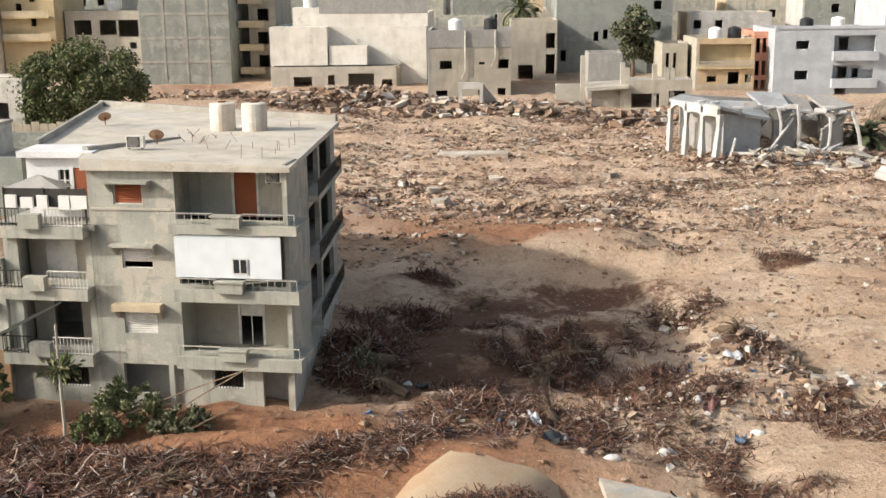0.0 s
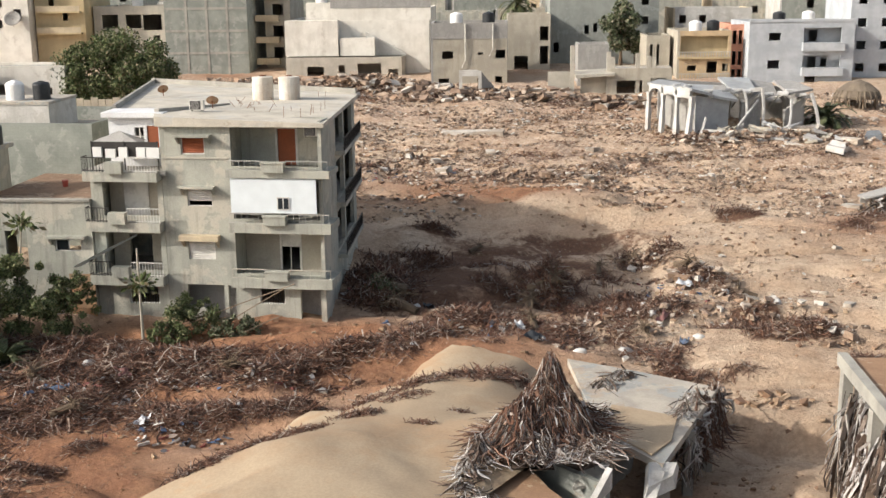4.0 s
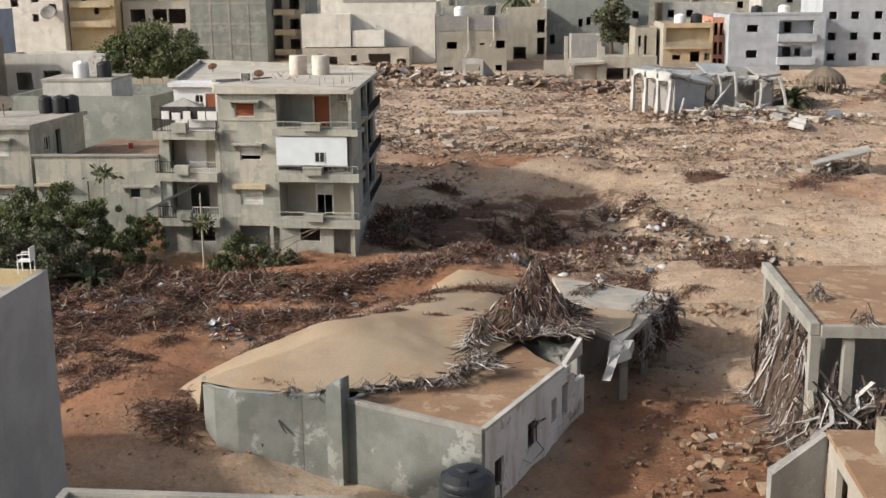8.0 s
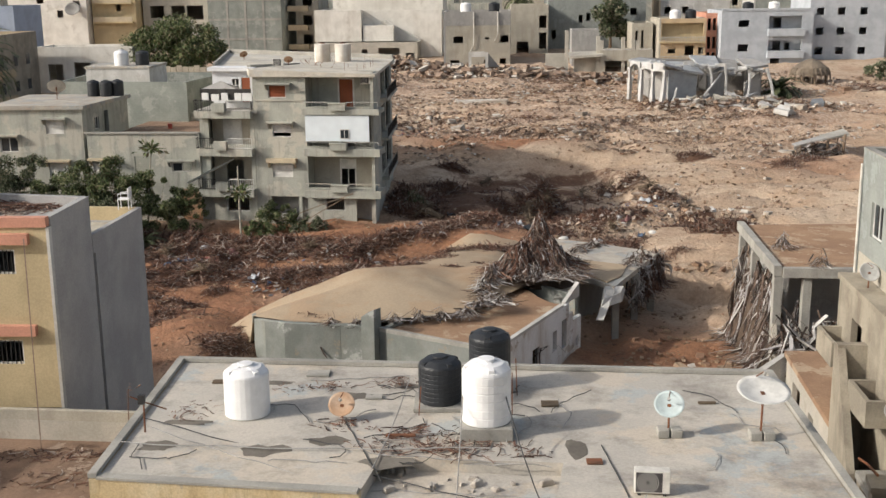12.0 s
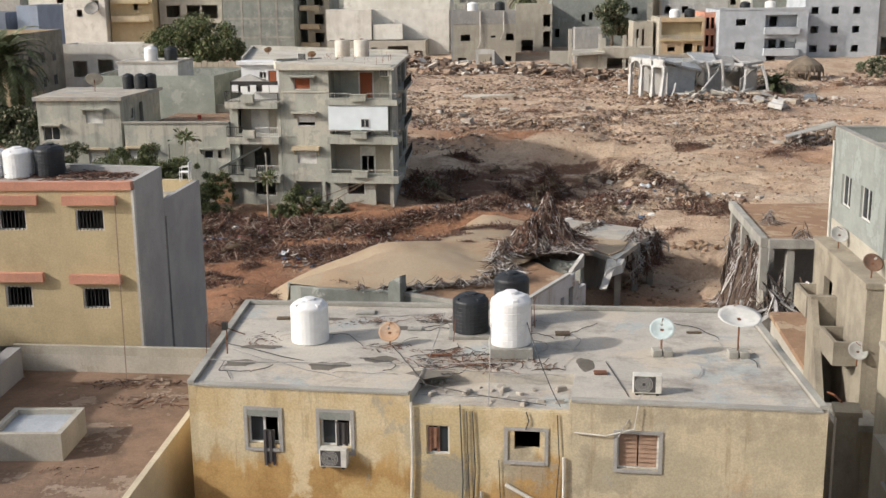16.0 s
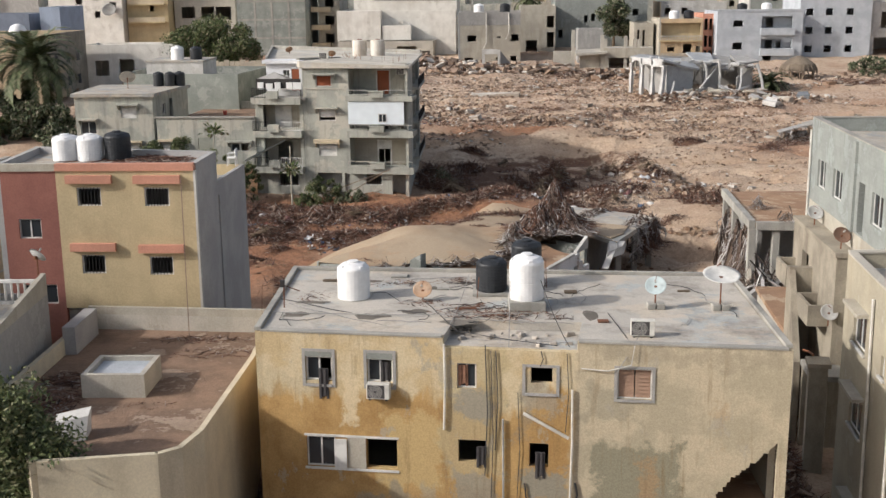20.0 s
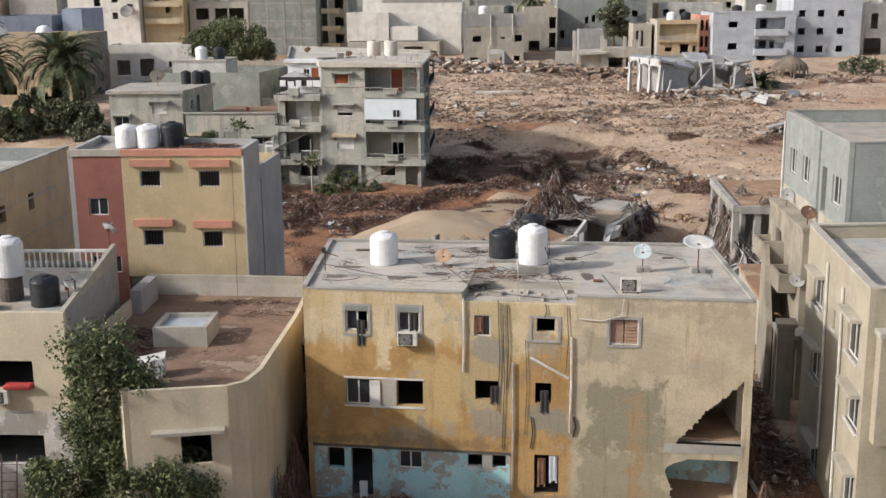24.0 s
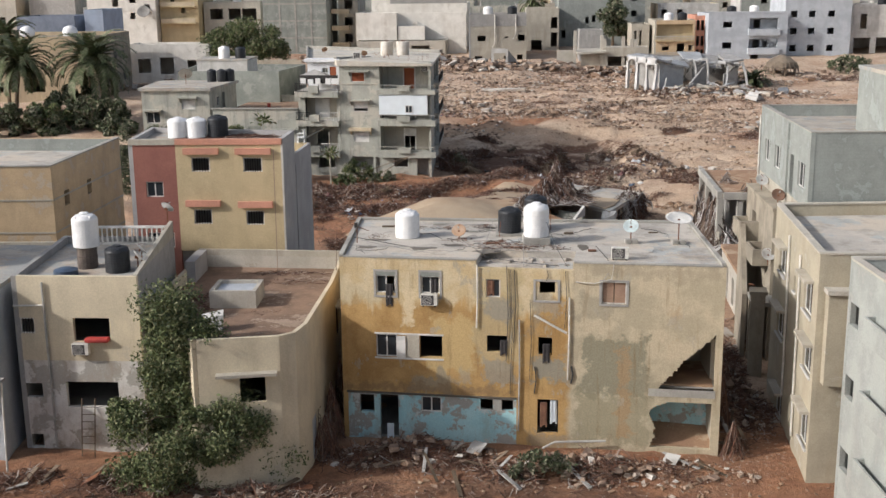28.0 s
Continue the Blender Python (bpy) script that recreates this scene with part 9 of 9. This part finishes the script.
sticks("roof_debris", [(-17.6, 4.0, 2.0, 1.2, 0, .35, 260, 1.8), (-20.6, 4.2, 1.6, 1.0, 0, .3, 120, 1.6), (-3.4, -3.2, 1.0, .5, 0, .2, 40, .5), (-5.2, -3.4, .5, .4, 0, .1, 16, .4), (-13.5, -3.5, 2, .8, 0, .1, 60, .8), (-18.6, -9.4, 1.1, 1.4, 0, .5, 240, 1.3), (-18.8, -7.0, .9, 1.2, 0, .3, 120, 1.2), (-14.6, -1.6, 2.2, .5, 0, .2, 80, 1), (-14.8, -9.5, 1.2, .5, 0, .1, 16, .5), (-1.6, -8.2, 2.4, .7, -6, .25, 110, .9), (-2.4, -7.4, 1.2, .8, 0, .2, 50, .9), (-4.6, -6.6, .8, .5, 0, .15, 30, .6), (-6.2, -3.6, 1.0, .5, 0, .12, 26, .5), (-9.0, -5.6, .8, .8, 0, .12, 24, .6)], DRY_WOOD, "sticks and planks lying on the roofs", 15, flat=.1, more=2,
       zfun=lambda x, y: np.where(x < -14.85, np.where(y > -1, 10.42, 3.3), np.where(x < -11.5, 3.3, 6.33)))


# ---- uprooted stumps, sacks and sheets that stand out of the litter ----
def stump(x, y, size, turn, seed):
    r = random.Random(seed)
    z = Hz(x, y)
    t = thing("uprooted_stump", (x, y, z), "uprooted tree stump with a tangle of bare bent roots", "tree stump", "uprooted stumps")
    part("trunk", Geo().tube([(x - math.cos(turn) * size, y - math.sin(turn) * size, z + .1), (x, y, z + size * .35), (x + .2 * math.cos(turn), y, z + size * .5)], .16 * size, 8, .2 * size), BARK, t)
    for k in range(24):
        a, e = r.uniform(0, 6.28), r.uniform(-.6, 1.2)
        p = Vector((x, y, z + size * .45))
        d = Vector((math.cos(a) * math.cos(e), math.sin(a) * math.cos(e), math.sin(e)))
        pts = [tuple(p)]
        for i in range(6):
            d = (d + Vector((r.gauss(0, .42), r.gauss(0, .42), r.gauss(-.12, .32)))).normalized()
            p = p + d * size * r.uniform(.1, .24)
            p.z = max(p.z, Hz(p.x, p.y) + .02)
            pts.append(tuple(p))
        part("root", Geo().tube(pts, .028 * size, 5, .008), ROOT if k % 4 == 0 else BARK, t)


for k, (x, y, s) in enumerate(((5.2, 56.6, 1.7), (3.6, 55.4, 1.5), (-4.6, 52.6, 1.6), (-5.6, 55.6, 1.8), (13.8, 58.2, 1.3), (11.4, 65.2, 1.2), (8.6, 62.6, 1.0), (-1.4, 47.2, 1.1), (-12.5, 42.5, 1.2), (-22.5, 42.2, 1.4), (-19, 38, 1.1), (3.4, 49.6, 1.2), (16.4, 55.4, 1.1), (9.5, 48.2, 1.0), (-26.5, 39.5, 1.3), (0.6, 66.8, .9))):
    stump(x, y, s, 1.3 * k, 200 + k)
r_ = random.Random(77)
SACK = plain("dirty_white_plastic", (.62, .61, .58), .6, var=.3)
for x, y, s in ((3.7, 46.9, .55), (2.2, 48.4, .4), (6.6, 50.4, .3), (10.3, 50.6, .38), (8.2, 46.6, .45), (12.5, 48, .35), (15.2, 54.6, .45), (14.2, 57, .4), (13.2, 59.6, .45), (14.9, 60.6, .4), (-13.5, 41.8, .4), (-17.2, 40.3, .35), (-24.5, 42.2, .45), (-20.3, 44.2, .4), (-8.4, 42.0, .35), (-11.2, 38.2, .3), (-27.3, 37.2, .4), (17.8, 52, .4), (20.4, 55.4, .35), (5.6, 44.4, .35), (-3.2, 44.2, .3), (-3.4, 54.8, .4)):
    z = Hz(x, y)
    g = Geo()
    m, rows, ph = 10, 5, r_.uniform(0, 6)
    pts = [(x, y, z + s * .62)]
    for i in range(1, rows + 1):
        b = math.pi * .62 * i / rows
        for j in range(m):
            a = 2 * math.pi * j / m
            e = s * math.sin(b) * (.85 + .28 * math.sin(2 * a + ph) + .12 * math.sin(5 * a + 2 * ph))
            pts.append((x + e * math.cos(a), y + e * .8 * math.sin(a), z + s * .62 * math.cos(b) * (1 + .15 * math.sin(3 * a + ph))))
    fc = [(0, 1 + j, 1 + (j + 1) % m) for j in range(m)] + [(1 + i * m + j, 1 + (i + 1) * m + j, 1 + (i + 1) * m + (j + 1) % m, 1 + i * m + (j + 1) % m) for i in range(rows - 1) for j in range(m)]
    solo("plastic_sack", g.add(pts, fc + [tuple(1 + (rows - 1) * m + j for j in range(m))]), SACK, "dirty white plastic sack caught in the driftwood", "sack", "white sacks", smooth=True)
SHEETS = {"pale": plain("pale_plastic_film", (.60, .62, .64), .5), "blue": plain("blue_tarpaulin", (.09, .13, .20), .6), "dark": plain("dark_rubber_sheet", (.04, .045, .05), .6), "red": plain("faded_red_blanket", (.24, .12, .11), .9)}
for x, y, w, d, kind in ((2.6, 48.2, 1.9, .6, "pale"), (3.2, 45.2, 1.3, 1.0, "dark"), (-20.8, 40.8, 1.6, 1.0, "blue"), (-18, 42.6, 1.2, .9, "red"), (-23.8, 39.4, 1.4, .9, "pale"), (13.2, 56.2, 1.3, .9, "pale"), (14.6, 58.8, 1.0, .8, "red"), (-10.6, 43.2, 1.3, .8, "dark"), (-6.6, 44.8, 1.0, .6, "blue"), (10.8, 49.8, 1.6, .5, "red"), (-2.6, 53.2, 1.3, .8, "dark"), (5.8, 58.6, 1.3, .9, "pale"), (-27, 43.2, 1.6, 1.1, "dark"), (11.6, 47.4, 1.0, .7, "blue"), (-15.4, 36.8, 1.2, .7, "pale")):
    g, a, ph = Geo(), r_.uniform(0, 3.1), r_.uniform(0, 6)
    m, w, d = 7, w * .75, d * .75
    top = [(x + w * (i / m - .5) * math.cos(a) - d * (j / m - .5) * math.sin(a), y + w * (i / m - .5) * math.sin(a) + d * (j / m - .5) * math.cos(a), .16 * math.sin(7 * i / m + ph) * math.cos(5 * j / m + ph) + .12 * r_.random()) for i in range(m + 1) for j in range(m + 1)]
    top = [(p[0], p[1], p[2] + .22 + Hz(p[0], p[1])) for p in top]
    k = (m + 1) ** 2
    q = [(i * (m + 1) + j, (i + 1) * (m + 1) + j, (i + 1) * (m + 1) + j + 1, i * (m + 1) + j + 1) for i in range(m) for j in range(m)]
    g.add(top + [(p[0], p[1], p[2] - .03) for p in top], q + [tuple(v + k for v in f[::-1]) for f in q])
    solo("crumpled_sheet", g, SHEETS[kind], {"pale": "crumpled pale plastic sheeting", "blue": "torn blue tarpaulin", "dark": "crumpled dark rubber sheet", "red": "faded red blanket"}[kind] + " lying on the driftwood", "sheet", "crumpled sheets", smooth=True)


# ---- boards and panels thrown about the street and the lane ----
r_ = random.Random(404)
for k in range(64):
    zx = STREET[k % len(STREET)]
    a, q = r_.uniform(0, 6.28), r_.random() ** .5
    x, y = zx[0] + zx[2] * q * math.cos(a), zx[1] + zx[3] * q * math.sin(a)
    if y > -12.6 and x < 8.8:
        y = -12.9 - r_.uniform(0, 2)
    wide = r_.random() < .2
    L, w, h = (r_.uniform(.6, 1.2), r_.uniform(.4, .8), .04) if wide else (r_.uniform(.9, 2.4), r_.uniform(.1, .22), r_.uniform(.03, .07))
    t, lift = r_.uniform(0, 3.14), r_.uniform(0, .35)
    c, s = math.cos(t), math.sin(t)
    x1, y1 = x + L * c, y + L * s
    z0, z1 = Hz(x, y) + .03, Hz(x1, y1) + .03 + lift
    pts = [(px_ - s * v, py_ + c * v, pz + d) for d in (0, h) for px_, py_, pz, v in ((x, y, z0, -w / 2), (x1, y1, z1, -w / 2), (x1, y1, z1, w / 2), (x, y, z0, w / 2))]
    if wide:
        solo("scrap_sheet", Geo().hexa(pts), (CHUNK, WHITE_WALL, RUST, SHADE_GREY)[k % 4], "broken board or sheet lying in the street mud", "scrap sheet", "thrown sheets")
    else:
        solo("broken_plank", Geo().hexa(pts), (BARK, ROOT, BARK, PIPE_GREY)[k % 4], "splintered plank lying in the street mud", "plank", "thrown planks")

# wrecked timber shelter on the plain
zw = Hz(33, 75)
leaning("shelter_wreck", (30.6, 74.2), (35.0, 75.0), (zw + .3, zw + 1.9), .8, zw - .3, 150, "splintered timbers of a collapsed shelter", 23, .035)
ws = thing("collapsed_shelter", (33, 75.6, zw), "collapsed shelter with a tilted grey roof slab", "shelter")
part("slab", Geo().hexa([(30.4, 74.6, zw + 1.0), (33.0, 74.3, zw + 1.7), (33.2, 77.2, zw + 1.5), (30.6, 77.0, zw + .8), (30.4, 74.6, zw + 1.14), (33.0, 74.3, zw + 1.84), (33.2, 77.2, zw + 1.64), (30.6, 77.0, zw + .95)]), SHADE_GREY, ws, "tilted grey roof slab")
part("slab", Geo().hexa([(33.0, 74.8, zw + 1.5), (35.6, 75.2, zw + 2.0), (35.7, 77.4, zw + 2.2), (33.3, 77.2, zw + 1.6), (33.0, 74.8, zw + 1.66), (35.6, 75.2, zw + 2.14), (35.7, 77.4, zw + 2.34), (33.3, 77.2, zw + 1.74)]), CONCRETE, ws, "broken half of the roof slab")
for x, h in ((30.8, 1.1), (31.9, 1.4), (33.4, 1.7), (35.0, 2.1)):
    part("post", Geo().tube([(x - .1, 74.8, zw - .4), (x + .1, 74.9, zw + h)], .13, 6), ROOT, ws)
part("back_wall", Geo().box(30.8, 35.2, 76.8, 77.0, zw - .6, zw + .9), SHADE_GREY, ws)

# ---- plants ----
tree("tree", (-41.5, 122, Hz(-41.5, 122) + .2), (7.2, 5.6), 8.9, 22000, .2, LEAF, "broad dark green shade tree beyond the houses", 41, .45, 60, .05, None, .72)
tree("tree", (22.0, 156, 6.2), (3.8, 3.2), 9.0, 5000, .3, LEAF_DARK, "dark round-headed tree against a grey tower", 42, .3, 18, .2)
tree("street_tree", (-17.0, -15.0, -3.4), (4.3, 2.1), 9.3, 60000, .095, LEAF_LIGHT, "leafy green street tree growing against the houses", 43, .2, 130, .0, .38, 1.15)
for k, (x, y, sx, sy, h, n, m) in enumerate(((-37.5, 47.4, 2.6, 1.8, 5.2, 5200, LEAF_DARK), (-34.3, 47.6, 2.6, 1.6, 5.0, 5200, LEAF_DARK), (-30.8, 47.4, 2.8, 1.8, 4.6, 6000, LEAF_LIGHT), (-27.6, 47.2, 2.4, 1.6, 5.0, 5600, LEAF), (-24.8, 47.8, 2.2, 1.4, 4.0, 4600, LEAF_LIGHT), (-22.6, 48.6, 1.3, 1.0, 3.2, 1800, LEAF), (-36.5, 44.6, 2.6, 1.6, 3.4, 3600, LEAF_DARK), (-32, 44.2, 2.8, 1.6, 3.2, 4000, LEAF_DARK), (-28, 44.4, 2.4, 1.4, 2.4, 3000, LEAF_DARK), (-15.7, 48.4, 1.2, .9, 2.4, 2000, LEAF_LIGHT), (-13.0, 48.0, 1.3, .8, 1.6, 1100, LEAF_DARK), (-16.9, 47.6, 1.0, .8, 1.4, 900, LEAF),
                                                (-.8, -15.2, 1.2, .7, 1.5, 1000, LEAF_DARK), (-57, 76, 3, 2, 2.6, 3000, LEAF), (-47.5, 74, 2, 1.6, 1.8, 1600, LEAF_DARK), (-66, 77, 3, 2, 2.6, 2200, LEAF), (56, 122, 3, 2, 2.6, 900, LEAF_DARK), (-60, 74, 5, 2, 3.2, 5200, LEAF_DARK), (-51, 77, 3.6, 2, 3.4, 4200, LEAF_DARK), (-55, 80, 4, 2, 3.6, 4200, LEAF_DARK), (-70, 72, 4, 2, 2.2, 2200, LEAF), (-5.4, 53.6, .9, .8, 1.8, 300, LEAF_DARK))):
    tree("shrub", (x, y, Hz(x, y) - .05), (sx * 1.15, sy * 1.1), h * (1.2 if x < -22 else 1.0), int(n * (1.6 if x < -22 else 1.1)), .1 if y < 60 else .25, m, "dusty green shrub rising out of the flood debris", 50 + k, .06, 46, .06, None, .8)
palm((-53.0, 81, Hz(-53, 81)), 8.4, 90, 6.2, "date palm with a full crown of drooping fronds", 71)
palm((-62.5, 80, Hz(-62.5, 80)), 8.8, 70, 5.2, "date palm with a leaning trunk", 72, 1.2)
palm((-66.5, 88, Hz(-66.5, 88)), 11.0, 50, 4.4, "tall date palm behind the others", 73)
palm((37.9, 110.6, Hz(37.9, 110.6) - .3), .9, 46, 3.4, "low palm with drooping dark fronds beside the wrecked arcade", 75, .1)
palm((-25.0, 44.4, Hz(-25.0, 44.4) - .2), .7, 34, 2.0, "young palm bowed over in the flood debris", 76, .1)
palm((7.5, 172, Hz(7.5, 172)), 8.5, 30, 4.0, "distant palm behind the far houses", 74)
for k, (x, y, h) in enumerate(((-25.6, 48.6, 6.3), (-18.3, 47.6, 5.2))):
    t = thing("papaya_tree", (x, y, Hz(x, y)), "thin pale-trunked papaya tree with a small leaf tuft", "tree", "papaya trees")
    part("trunk", Geo().tube([(x, y, Hz(x, y) - .2), (x + .3 - .3 * k, y, Hz(x, y) + h * .5), (x + .7 - .7 * k, y, Hz(x, y) + h)], .09, 7, .05), CREAM_WALL, t)
    q = np.random.default_rng(80 + k).normal(size=(110, 3)) * (.38, .38, .25) + (.7 - .7 * k, 0, h if k == 0 else h * .62)
    v, f = leaf_cloud(q, .2, 80 + k)
    ob = new("leaves", np_mesh("leaves", v, f, LEAF))
    ob.parent = t
sticks("dead_branches", [(-36, 45.5, 3, 1.2, 0, 3.0, 120, 2.4), (-31, 45.6, 3.4, 1.2, 0, 3.4, 130, 2.4), (-26.5, 46.2, 2.6, 1.0, 0, 2.8, 90, 2.2), (-37, 43, 3, 1, 0, 1.0, 120, 2.2), (-17.5, -16.2, 3.2, .8, 0, 1.4, 120, 1.6), (-14.2, -16.8, 2.0, .6, 0, .6, 60, 1.4)], ROOT, "bare dead branches sticking out of the shrubs", 32, flat=.8, more=1.0, thin=.018)
stones("villa_rubble", [(-50, 112, 6, 2.5, 0, 1.4, 420, 1.1), (-44, 113, 4, 2, 0, .8, 200, .9), (-56, 110, 4, 2, 0, .8, 160, .9)], RUBBLE, "heap of pale masonry fallen from the ruined villa", 36)
